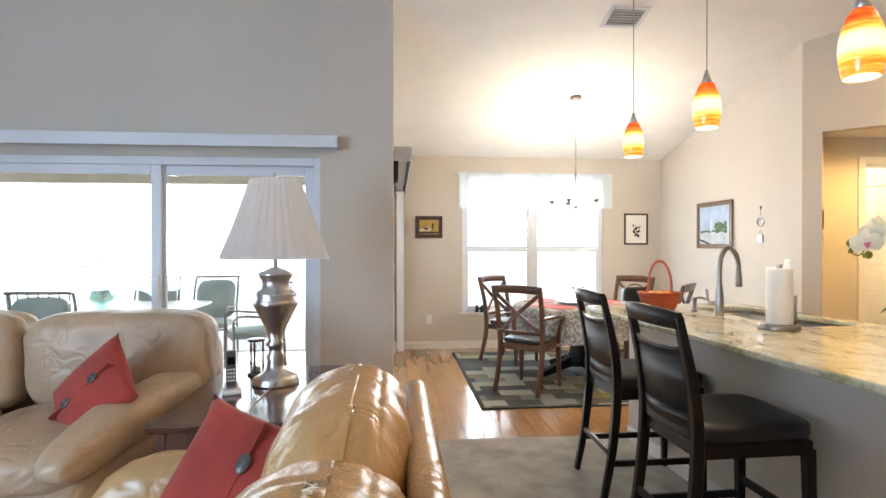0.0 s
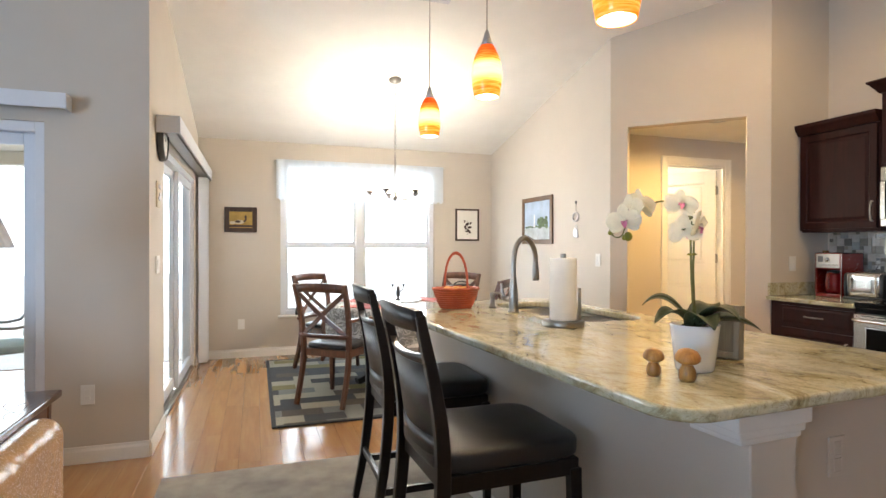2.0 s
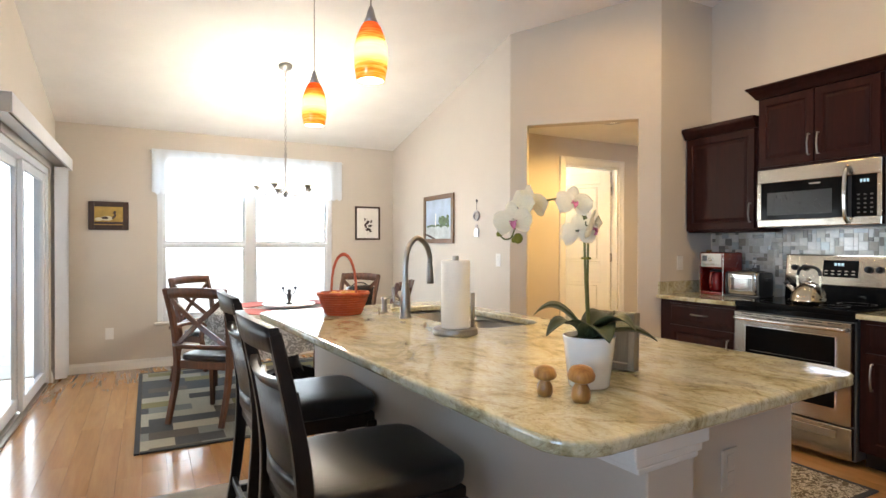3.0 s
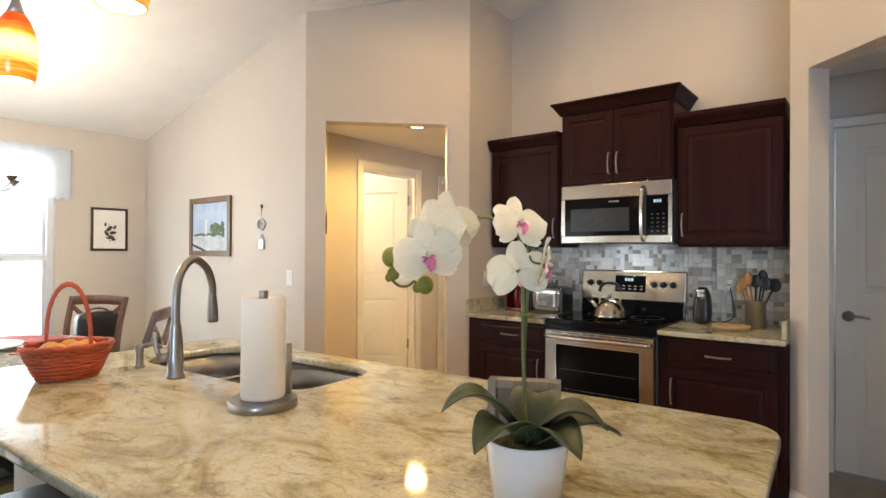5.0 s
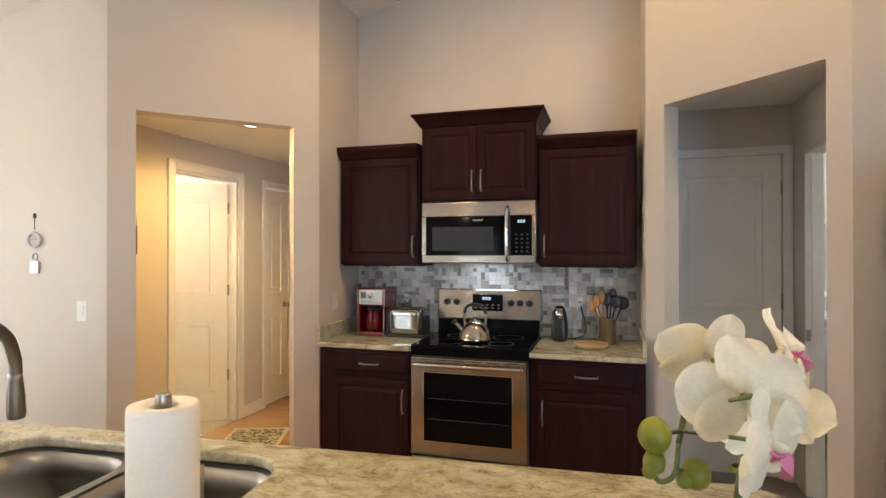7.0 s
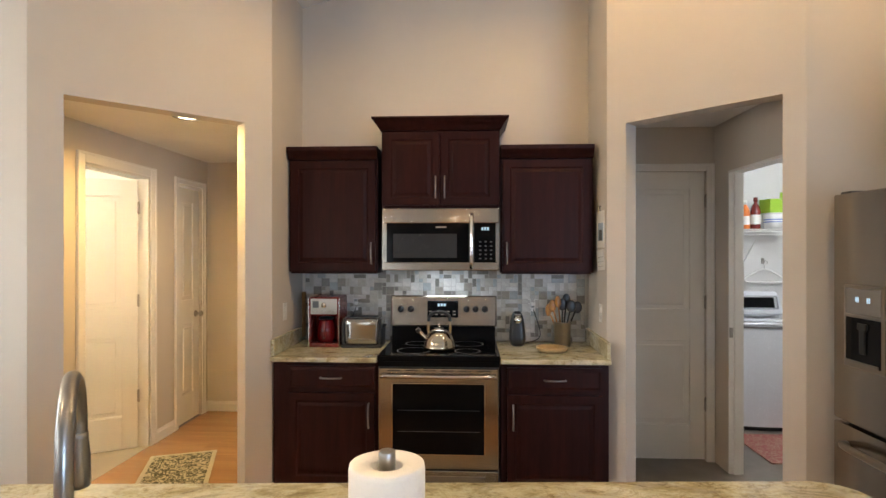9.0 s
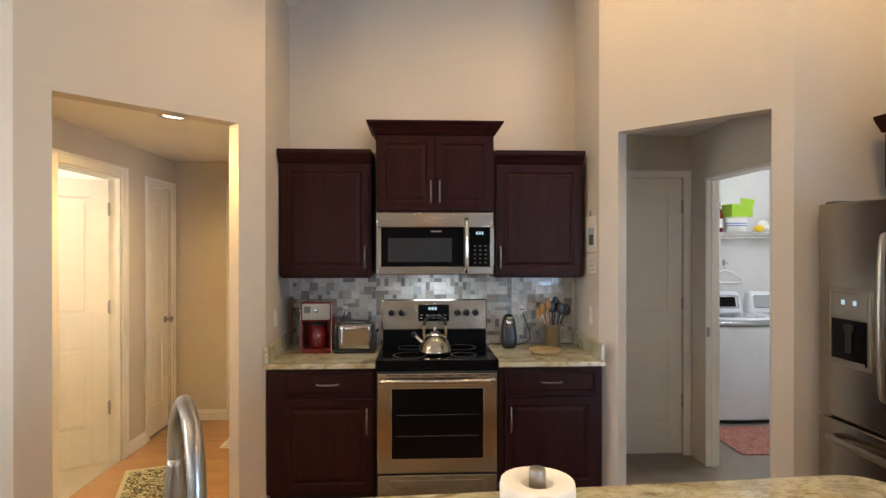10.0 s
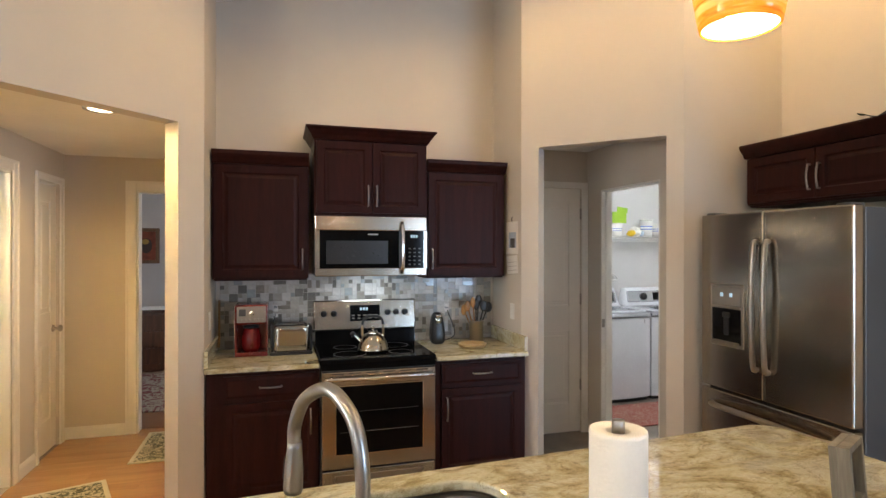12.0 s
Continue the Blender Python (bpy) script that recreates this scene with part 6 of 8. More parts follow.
# ---- pendants, chandelier, vent ----
for (x, y), drop in zip(PENDANTS, DROPS):
    zc = roof_z(y)
    pl = thing("pendant_lamp", (x, y, zc), "pendant lamp with a glowing swirled orange and amber glass shade", "lamp", "pendant lamps over the island")
    part("canopy", moved(lathe([(0, 0.004), (0.06, 0.002), (0.058, -0.012), (0.012, -0.026), (0, -0.027)], n=28), pose(x, y, zc, math.degrees(math.atan(-PITCH)), 0, 0)), NICKEL, pl)
    part("cord", tube([(x, y, zc - 0.02), (x, y, 2.255 - drop)], 0.0028, 6), NICKEL, pl)
    part("socket", lathe([(0, 0.235), (0.006, 0.235), (0.012, 0.22), (0.02, 0.19), (0.03, 0.168), (0, 0.166)], (x, y, 2.02 - drop), 20), PEWTER, pl)
    sh = part("shade", lathe([(0.028, 0.170), (0.041, 0.150), (0.055, 0.115), (0.064, 0.075), (0.067, 0.035), (0.064, -0.01), (0.058, -0.045), (0.055, -0.058), (0.052, -0.058), (0.055, -0.044), (0.061, -0.01), (0.064, 0.035), (0.061, 0.075), (0.052, 0.115), (0.038, 0.148), (0.026, 0.167)], (x, y, 2.02 - drop), 36), SWIRL, pl, "glowing swirled amber glass")
    # liner added to glow in place of bulb light on the inside
    part("inner_glass", lathe([(0.0512, -0.0565), (0.0535, -0.044), (0.0595, -0.01), (0.0625, 0.035), (0.0595, 0.075), (0.050, 0.115), (0.036, 0.147)], (x, y, 2.02 - drop), 36), LITGLASS, sh, "white lit inner glass")
    part("bulb", ball(x, y, 2.015 - drop, 0.028, 0.028, 0.04, 12), BULB, pl, "lit bulb")

cz = roof_z(5.33)
cd = thing("chandelier", (1.76, 5.33, cz), "five-arm nickel chandelier with lit glass cups over the table", "chandelier")
part("canopy", moved(lathe([(0, 0.004), (0.062, 0.002), (0.058, -0.018), (0.014, -0.034), (0, -0.035)], n=28), pose(1.76, 5.33, cz, math.degrees(math.atan(-PITCH)), 0, 0)), NICKEL, cd)
zz = cz - 0.035
k = 0
while zz > 2.19:
    a = [(0.010 * math.cos(q * math.pi / 5), 0.0, 0.016 * math.sin(q * math.pi / 5)) for q in range(11)]
    part("chain_link", moved(tube(a, 0.0022, 5, False), pose(1.76, 5.33, zz - 0.016, 0, 0, 90 * (k % 2))), NICKEL, cd)
    zz -= 0.027
    k += 1
part("stem", lathe([(0, -0.05), (0.006, -0.045), (0.022, -0.02), (0.028, 0.0), (0.02, 0.02), (0.009, 0.05), (0.008, 0.30), (0.014, 0.33), (0.008, 0.36), (0, 0.42)], (1.76, 5.33, 1.79), 18), NICKEL, cd)
FROST = glow("lit_frosted_glass", (1.0, 0.90, 0.72), 5.0)
for i in range(5):
    a = radians(72 * i + 20)
    c, s = math.cos(a), math.sin(a)
    arm = part("arm", tube(bend([(1.76 + c * 0.015, 5.33 + s * 0.015, 1.80), (1.76 + c * 0.10, 5.33 + s * 0.10, 1.765), (1.76 + c * 0.19, 5.33 + s * 0.19, 1.772), (1.76 + c * 0.245, 5.33 + s * 0.245, 1.81)], 6), 0.006, 8), NICKEL, cd)
    part("cup", lathe([(0, 0), (0.008, 0.0), (0.016, 0.012), (0.032, 0.03), (0.036, 0.04), (0, 0.038)], (1.76 + c * 0.245, 5.33 + s * 0.245, 1.805), 16), NICKEL, arm)
    part("glass_cup", lathe([(0.016, 0.04), (0.03, 0.045), (0.045, 0.075), (0.052, 0.115), (0.06, 0.135), (0.057, 0.135), (0.048, 0.113), (0.04, 0.075), (0.02, 0.05)], (1.76 + c * 0.245, 5.33 + s * 0.245, 1.805), 20), FROST, arm, "lit frosted glass")

vt = thing("ceiling_vent", (1.74, 4.03, roof_z(4.03)), "white slotted air vent in the sloping ceiling", "vent")
vm = pose(1.74, 4.03, roof_z(4.03), math.degrees(math.atan(-PITCH)), 0, 0)
part("backing", moved(box(-0.13, -0.10, -0.004, 0.13, 0.10, -0.001), vm), paint("grey_duct", (0.30, 0.30, 0.30), 0.6), vt)
part("frame", moved(join(box(-0.165, -0.135, -0.012, 0.165, -0.10, -0.001, 0.003), box(-0.165, 0.10, -0.012, 0.165, 0.135, -0.001, 0.003), box(-0.165, -0.10, -0.012, -0.13, 0.10, -0.001, 0.003), box(0.13, -0.10, -0.012, 0.165, 0.10, -0.001, 0.003)), vm), WHITEENAMEL, vt)
for i in range(6):
    part("slat", moved(moved(box(-0.128, -0.014, -0.0015, 0.128, 0.014, 0.0015), pose(0, -0.083 + 0.033 * i, -0.012, 24)), vm), WHITEENAMEL, vt)

# dried sprig on the cabinet over the refrigerator
CABTOP = 1.915 + 0.31 + 0.082
sp = thing("dried_sprig", (2.85, 0.05, CABTOP), "thin dark dried sprig lying on the cabinet top", "ornament")
for k, (dx, dz) in enumerate(((-0.16, 0.025), (-0.10, 0.035), (0.04, 0.02), (-0.21, 0.03))):
    part("twig", tube(bend([(2.85, 0.06, CABTOP + 0.004), (2.85 + dx * 0.5, 0.06 + 0.01 * k, CABTOP + dz * 0.5), (2.85 + dx, 0.05 + 0.012 * k, CABTOP + dz)], 4), 0.003, 5), IRON, sp)
    part("leaf", moved(petal(0.045, 0.016, 0.01, 4), pose(2.85 + dx, 0.05 + 0.012 * k, CABTOP + dz, 20, -15, 25 * k)), LEAF, sp)

# ---- wall things ----


def picture(name, x0, z0, x1, z1, m, frame_m, label, art, fw=0.035, mount=None):
    """A framed picture. Local: x to the right along the wall, z up, looks to -y."""
    ob = thing(name, (0, 0, 0), label, "picture")
    for b_ in (box(x0, -0.022, z0, x0 + fw, -0.001, z1, 0.004), box(x1 - fw, -0.022, z0, x1, -0.001, z1, 0.004), box(x0 + fw, -0.0215, z0, x1 - fw, -0.001, z0 + fw, 0.004), box(x0 + fw, -0.0215, z1 - fw, x1 - fw, -0.001, z1, 0.004)):
        part("frame_side", b_, frame_m, ob)
    part("ground", box(x0 + fw, -0.010, z0 + fw, x1 - fw, -0.004, z1 - fw), mount or PAPER, ob)
    for nm, bm_, mat in art:
        part(nm, bm_, mat, ob)
    ob.matrix_world = m
    return ob


OCHRE = paint("ochre_paint", (0.42, 0.27, 0.06), 0.6, var=0.2, scale=12)
BROWNINK = paint("brown_ink", (0.06, 0.035, 0.03), 0.7, var=0.2)
SKYBLUE = paint("painted_sky", (0.42, 0.52, 0.66), 0.6, var=0.15, scale=7)
GREENPAINT = paint("painted_trees", (0.10, 0.16, 0.06), 0.6, var=0.5, scale=25)
PALEWATER = paint("painted_water", (0.50, 0.55, 0.56), 0.6, var=0.2, scale=10)
CREAM = paint("cream_paint", (0.62, 0.55, 0.40), 0.6, var=0.1)
DARKFRAME = wood("dark_frame", (0.03, 0.014, 0.008), (0.07, 0.032, 0.018), 2, 0.4, 0.1, 2.0, 0.1)
art = [("bird_body", moved(ball(0, 0, 0, 0.055, 0.002, 0.024), pose(0.16, -0.0105, 0.12)), CREAM), ("bird_wing", moved(ball(0, 0, 0, 0.032, 0.002, 0.014), pose(0.145, -0.0125, 0.125)), BROWNINK), ("bird_neck", moved(join(tube(bend([(0.21, 0, 0.12), (0.235, 0, 0.15), (0.225, 0, 0.18)], 4), 0.010, 6), ball(0.232, 0, 0.186, 0.013, 0.004, 0.012)), pose(0, -0.0115, 0) @ Matrix.Diagonal((1, 0.2, 1, 1))), BROWNINK), ("bird_body", moved(ball(0, 0, 0, 0.035, 0.002, 0.018), pose(0.09, -0.0105, 0.11)), CREAM), ("reeds", box(0.05, -0.0115, 0.06, 0.31, -0.0095, 0.085), BROWNINK)]
picture("duck_picture", 0, 0, 0.357, 0.293, pose(0.128, 6.939, 1.466), DARKFRAME, "small dark-framed picture of a waterfowl on ochre", art, 0.052, OCHRE)
lv = []
for x, z, r, a in ((0.165, 0.22, 0.035, 40), (0.20, 0.18, 0.03, 10), (0.14, 0.175, 0.03, 120), (0.185, 0.135, 0.032, -30), (0.13, 0.26, 0.02, 90), (0.215, 0.235, 0.022, 60), (0.205, 0.11, 0.02, 0), (0.155, 0.125, 0.02, 160)):
    lv.append(moved(ball(0, 0, 0, r, 0.0015, r * 0.5, 8), pose(x, -0.011, z, 0, -a, 0)))
picture("leaf_print", 0, 0, 0.335, 0.425, pose(2.97, 6.939, 1.38), DARKFRAME, "framed botanical print of brown leaves on white", [("leaves", join(*lv), BROWNINK), ("twig", tube(bend([(0.17, -0.0115, 0.08), (0.175, -0.0115, 0.17), (0.16, -0.0115, 0.27)], 5), 0.002, 5), BROWNINK)], 0.022)
tr = []
for i in range(26):
    random.seed(i)
    tr.append(ball(0.36 + 0.22 * random.random(), -0.0105, 0.19 + 0.10 * random.random() * (0.4 + 0.6 * random.random()), 0.03, 0.0015, 0.028, 6))
for i in range(10):
    tr.append(ball(0.10 + 0.05 * i, -0.0105, 0.19 + 0.004 * (i % 3), 0.03, 0.0014, 0.012, 6))
picture("landscape_painting", 0, 0, 0.70, 0.53, pose(3.489, 5.99, 1.335, 0, 0, FACE_W), FRAMEWOOD, "wood-framed landscape painting of green trees by pale water", [("water", box(0.05, -0.0108, 0.05, 0.65, -0.0095, 0.185), PALEWATER), ("trees", join(*tr), GREENPAINT), ("tower", box(0.28, -0.0118, 0.19, 0.30, -0.0098, 0.33), PAPER), ("bank", moved(ball(0, 0, 0, 0.16, 0.0015, 0.012), pose(0.16, -0.011, 0.075, 0, 14, 0)), BROWNINK)], 0.05, SKYBLUE)


def switch(name, m, label, kind="rocker", w=0.075, h=0.118):
    ob = thing(name, (0, 0, 0), label, "switch" if kind != "outlet" else "outlet")
    part("plate", box(-w / 2, -0.006, -h / 2, w / 2, -0.0005, h / 2, 0.003), WHITEPLASTIC, ob)
    n = max(1, round(w / 0.06))
    for i in range(n):
        cx = (i - (n - 1) / 2) * 0.046
        if kind == "rocker":
            part("rocker", moved(box(-0.016, -0.004, -0.033, 0.016, 0.002, 0.033, 0.002), pose(cx, -0.006, 0, 4)), WHITEPLASTIC, ob)
        else:
            for z in (-0.02, 0.02):
                part("socket", join(box(cx - 0.016, -0.009, z - 0.014, cx + 0.016, -0.005, z + 0.014, 0.004), box(cx - 0.008, -0.0096, z - 0.004, cx - 0.006, -0.0088, z + 0.006), box(cx + 0.006, -0.0096, z - 0.004, cx + 0.008, -0.0088, z + 0.006)), WHITEPLASTIC, ob)
    ob.matrix_world = m


switch("light_switch", pose(3.489, 4.47, 1.18, 0, 0, FACE_W), "white rocker light switch beside the hall opening")
switch("light_switch", pose(-0.149, 4.17, 1.18, 0, 0, 90), "white double rocker switch beside the sliding door", "rocker", 0.12)
switch("outlet", pose(0.31, 6.939, 0.39, 0, 0, 0), "white wall outlet below the duck picture", "outlet")
switch("outlet", pose(-0.48, 3.889, 0.41, 0, 0, 0), "white wall outlet beside the patio door", "outlet")
switch("outlet", pose(4.60, 3.409, 1.17, 0, 0, 0), "white wall outlet above the granite upstand", "outlet")
switch("outlet", pose(4.60, 1.301, 1.17, 0, 0, 180), "white wall outlet beside the calendar", "outlet")

ck = thing("wall_clock", (-0.14, 4.30, 2.02), "round dark-rimmed wall clock seen edge-on by the sliding door", "clock")
part("rim", moved(lathe([(0, 0), (0.135, 0), (0.14, 0.012), (0.13, 0.04), (0.118, 0.042), (0.115, 0.03), (0, 0.03)], n=36), pose(-0.149, 4.27, 2.02, 0, 90, 0)), IRON, ck)
part("face", moved(lathe([(0, 0.031), (0.114, 0.031), (0.114, 0.033), (0, 0.033)], n=36), pose(-0.149, 4.27, 2.02, 0, 90, 0)), PAPER, ck)
part("pointer", join(moved(box(0.034, -0.004, 0, 0.036, 0.004, 0.08), pose(-0.149, 4.27, 2.02, 30, 0, 0)), moved(box(0.034, -0.004, 0, 0.036, 0.004, 0.06), pose(-0.149, 4.27, 2.02, -70, 0, 0))), BLACKPLASTIC, ck)
hk = thing("wall_plaque", (-0.14, 4.19, 1.55), "small cream plaque with a metal ornament by the sliding door", "plaque")
part("plate", box(-0.149, 4.12, 1.56, -0.139, 4.25, 1.735, 0.003), CREAM, hk)
part("ornament", join(*[ball(-0.135, 4.185 + 0.03 * math.cos(i), 1.65 + 0.05 * math.sin(i * 1.9), 0.006, 0.018, 0.016, 8) for i in range(6)]), PEWTER, hk)

cm = thing("wall_charm", (3.48, 4.83, 1.4), "hanging metal wall charm of a ring and a small jug", "ornament")
part("hook", join(ball(3.482, 4.84, 1.745, 0.008, 0.012, 0.018, 8), tube([(3.482, 4.84, 1.73), (3.482, 4.84, 1.66)], 0.002, 5)), IRON, cm)
part("ring", moved(join(tube([(0, 0.05 * math.cos(q * math.pi / 12), 0.042 * math.sin(q * math.pi / 12)) for q in range(25)], 0.009, 8, False), lathe([(0, 0), (0.03, 0.004), (0.034, 0.0)], n=20)), pose(3.478, 4.84, 1.60)), PEWTER, cm)
part("jug", join(box(3.472, 4.80, 1.395, 3.488, 4.87, 1.475, 0.006), tube([(3.48, 4.835 + 0.02 * math.cos(q * math.pi / 8), 1.497 + 0.022 * math.sin(q * math.pi / 8)) for q in range(17)], 0.004, 6, False), box(3.470, 4.815, 1.41, 3.474, 4.855, 1.45)), PEWTER, cm)
hb = thing("wall_hanging", (3.56, 4.22, 1.4), "thin oval metal hanging on the hall jamb", "ornament")
part("oval", moved(tube([(0.03 * math.cos(q * math.pi / 12), 0, 0.085 * math.sin(q * math.pi / 12)) for q in range(25)], 0.004, 6, False), pose(3.645, 4.232, 1.6, 0, 0, 45)), FRAMEWOOD, hb)
part("cord", tube([(3.645, 4.232, 1.685), (3.645, 4.232, 1.75)], 0.0015, 5), FRAMEWOOD, hb)

cl = thing("calendar", (4.62, 1.31, 1.3), "paper wall calendar with a photograph on the alcove wall", "calendar")
part("picture_page", box(4.50, 1.302, 1.60, 4.72, 1.305, 1.84), PAPER, cl)
part("photo", box(4.53, 1.305, 1.645, 4.66, 1.307, 1.76), SKYBLUE, cl)
part("photo_shape", box(4.55, 1.307, 1.645, 4.63, 1.3076, 1.715), IRON, cl)
part("date_page", moved(box(-0.10, 0, -0.2, 0.10, 0.003, 0), pose(4.61, 1.304, 1.585, -3, 4, 0)), PAPER, cl)
part("printed_lines", join(*[moved(box(-0.08, 0.003, -0.17 + 0.03 * i, 0.08, 0.0036, -0.167 + 0.03 * i), pose(4.61, 1.304, 1.585, -3, 4, 0)) for i in range(5)]), STEELX, cl)
part("hook", tube([(4.60, 1.302, 1.87), (4.60, 1.312, 1.87), (4.60, 1.306, 1.84)], 0.003, 6), IRON, cl)

# ---- counter things ----
CT = 0.917
cmk = thing("coffee_maker", (4.78, 3.16, CT), "red and steel drip coffee maker with a glass jug", "coffee maker")
part("base", box(4.66, 3.05, CT, 4.90, 3.26, CT + 0.03, 0.008), REDPLASTIC, cmk)
part("back", box(4.80, 3.05, CT + 0.03, 4.90, 3.26, CT + 0.26, 0.008), REDPLASTIC, cmk)
for y0, y1 in ((3.05, 3.065), (3.245, 3.26)):
    part("side", box(4.66, y0, CT + 0.03, 4.80, y1, CT + 0.26, 0.004), REDPLASTIC, cmk)
part("head", box(4.655, 3.048, CT + 0.215, 4.90, 3.262, CT + 0.345, 0.014, 3), REDPLASTIC, cmk)
part("face_plate", box(4.6515, 3.064, CT + 0.228, 4.658, 3.246, CT + 0.335, 0.002), STEELX, cmk, "polished steel face plate")
for i in range(6):
    part("button", moved(lathe([(0, 0), (0.008, 0), (0.007, 0.004), (0, 0.005)], n=12), pose(4.6515, 3.085 + 0.027 * i, CT + 0.248, 0, -90, 0)), STEELX, cmk)
part("dial", moved(lathe([(0, 0), (0.019, 0), (0.017, 0.010), (0, 0.011)], n=18), pose(4.6515, 3.155, CT + 0.29, 0, -90, 0)), CHROME, cmk)
part("window", box(4.6505, 3.19, CT + 0.272, 4.6525, 3.232, CT + 0.318, 0.001), DARKGREY, cmk)
for y_ in (3.0485, 3.2575):
    part("edge_strip", box(4.653, y_, CT + 0.004, 4.659, y_ + 0.004, CT + 0.338, 0.001), CHROME, cmk, "thin bright edge strip")
REDGLASS = paint("ruby_glass", (0.16, 0.006, 0.008), 0.08, var=0.2, relief=0.0)
part("jug", lathe([(0, 0.002), (0.055, 0.002), (0.064, 0.03), (0.066, 0.09), (0.052, 0.14), (0.048, 0.155), (0.045, 0.155), (0.049, 0.138), (0.062, 0.09), (0.06, 0.032), (0, 0.008)], (4.735, 3.16, CT + 0.03), 24), REDGLASS, cmk, "ruby glass jug")
part("jug_lid", lathe([(0, 0.155), (0.05, 0.155), (0.05, 0.168), (0.02, 0.176), (0, 0.176)], (4.735, 3.16, CT + 0.03), 24), BLACKPLASTIC, cmk)
part("jug_handle", beam(bend([(4.685, 3.15, CT + 0.185), (4.648, 3.148, CT + 0.175), (4.642, 3.148, CT + 0.10), (4.66, 3.15, CT + 0.065)], 5), 0.012, 0.018, (0, 1, 0)), REDPLASTIC, cmk)
ts = thing("toaster", (4.75, 2.88, CT), "polished chrome two-slot toaster", "toaster")
part("body", puff(4.65, 2.775, CT + 0.014, 4.84, 3.02, CT + 0.205, 8, 10), DARKCHROME, ts)
part("base", box(4.645, 2.757, CT, 4.845, 3.037, CT + 0.022, 0.008), BLACKPLASTIC, ts)
for x in (4.715, 4.765):
    part("slot", box(x, 2.80, CT + 0.198, x + 0.025, 2.99, CT + 0.2065, 0.003), BLACKPLASTIC, ts)
part("lever", box(4.72, 2.738, CT + 0.135, 4.77, 2.760, CT + 0.155, 0.005), BLACKPLASTIC, ts)
for y in (2.758, 3.012):
    part("end_cap", puff(4.655, y, CT + 0.015, 4.835, y + 0.024, CT + 0.197, 7, 8), BLACKPLASTIC, ts)
part("face_rim", tube(bend([(4.651, 2.80, CT + 0.03), (4.649, 2.795, CT + 0.16), (4.652, 2.82, CT + 0.19), (4.652, 2.975, CT + 0.19), (4.649, 3.0, CT + 0.16), (4.651, 2.995, CT + 0.03)], 6), 0.003, 6), STEELX, ts)
POLISHED = brushed("polished_steel", (0.60, 0.54, 0.44), 0.12, (3, 3, 40))
kt = thing("kettle", (4.56, 2.36, 0.933), "shiny stainless whistling kettle on the cooktop", "kettle")
part("body", lathe([(0, 0), (0.102, 0), (0.107, 0.004), (0.108, 0.026), (0.104, 0.030), (0.103, 0.045), (0.094, 0.072), (0.076, 0.100), (0.052, 0.122), (0.034, 0.130), (0, 0.131)], (4.56, 2.36, 0.934), 44), POLISHED, kt)
part("lid", lathe([(0, 0.130), (0.036, 0.130), (0.032, 0.138), (0.010, 0.143), (0.007, 0.149), (0.013, 0.156), (0.012, 0.166), (0, 0.170)], (4.56, 2.36, 0.934), 24), POLISHED, kt)
part("spout", tube(bend([(4.555, 2.440, 0.995), (4.548, 2.468, 1.025), (4.545, 2.492, 1.052)], 5), [0.021, 0.02, 0.019, 0.018, 0.017, 0.016, 0.015, 0.015, 0.014, 0.014, 0.014], 12), POLISHED, kt)
part("whistle", tube([(4.545, 2.490, 1.050), (4.543, 2.506, 1.068)], [0.017, 0.015], 12), BLACKPLASTIC, kt, "black whistle cap")
for a_, b_ in ((2.425, 2.432), (2.295, 2.288)):
    part("handle_arm", beam([(4.56, a_, 1.015), (4.56, b_, 1.06), (4.56, b_, 1.125)], 0.016, 0.005, (1, 0, 0)), POLISHED, kt, "flat steel handle arm")
part("handle", tube(bend([(4.56, 2.432, 1.115), (4.56, 2.422, 1.15), (4.56, 2.39, 1.172), (4.56, 2.33, 1.172), (4.56, 2.298, 1.15), (4.56, 2.288, 1.115)], 6), 0.0105, 10), BLACKPLASTIC, kt, "black arched grip")
co = thing("can_opener", (4.80, 1.83, CT), "black electric can opener", "can opener")
bm = puff(4.745, 1.775, CT, 4.865, 1.885, CT + 0.24, 4, 12)
for v in bm.verts:
    t = (v.co.z - CT) / 0.24
    v.co.y = 1.83 + (v.co.y - 1.83) * (1.05 - 0.38 * t * t)
    v.co.x += 0.03 * t * (1 if v.co.x < 4.80 else 0)
part("body", bm, BLACKPLASTIC, co)
part("cutter", join(moved(lathe([(0, 0), (0.028, 0), (0.026, 0.014), (0, 0.016)], n=18), pose(4.772, 1.83, CT + 0.185, 0, -80, 0)), box(4.752, 1.806, CT + 0.205, 4.785, 1.854, CT + 0.228, 0.006)), CHROME, co)
cr = thing("utensil_crock", (4.80, 1.52, CT), "steel crock full of wooden spoons and black utensils", "crock")
part("pot", lathe([(0, 0), (0.055, 0), (0.057, 0.004), (0.057, 0.165), (0.06, 0.17), (0.054, 0.17), (0.052, 0.02), (0, 0.02)], (4.80, 1.52, CT), 30), STEELX, cr)
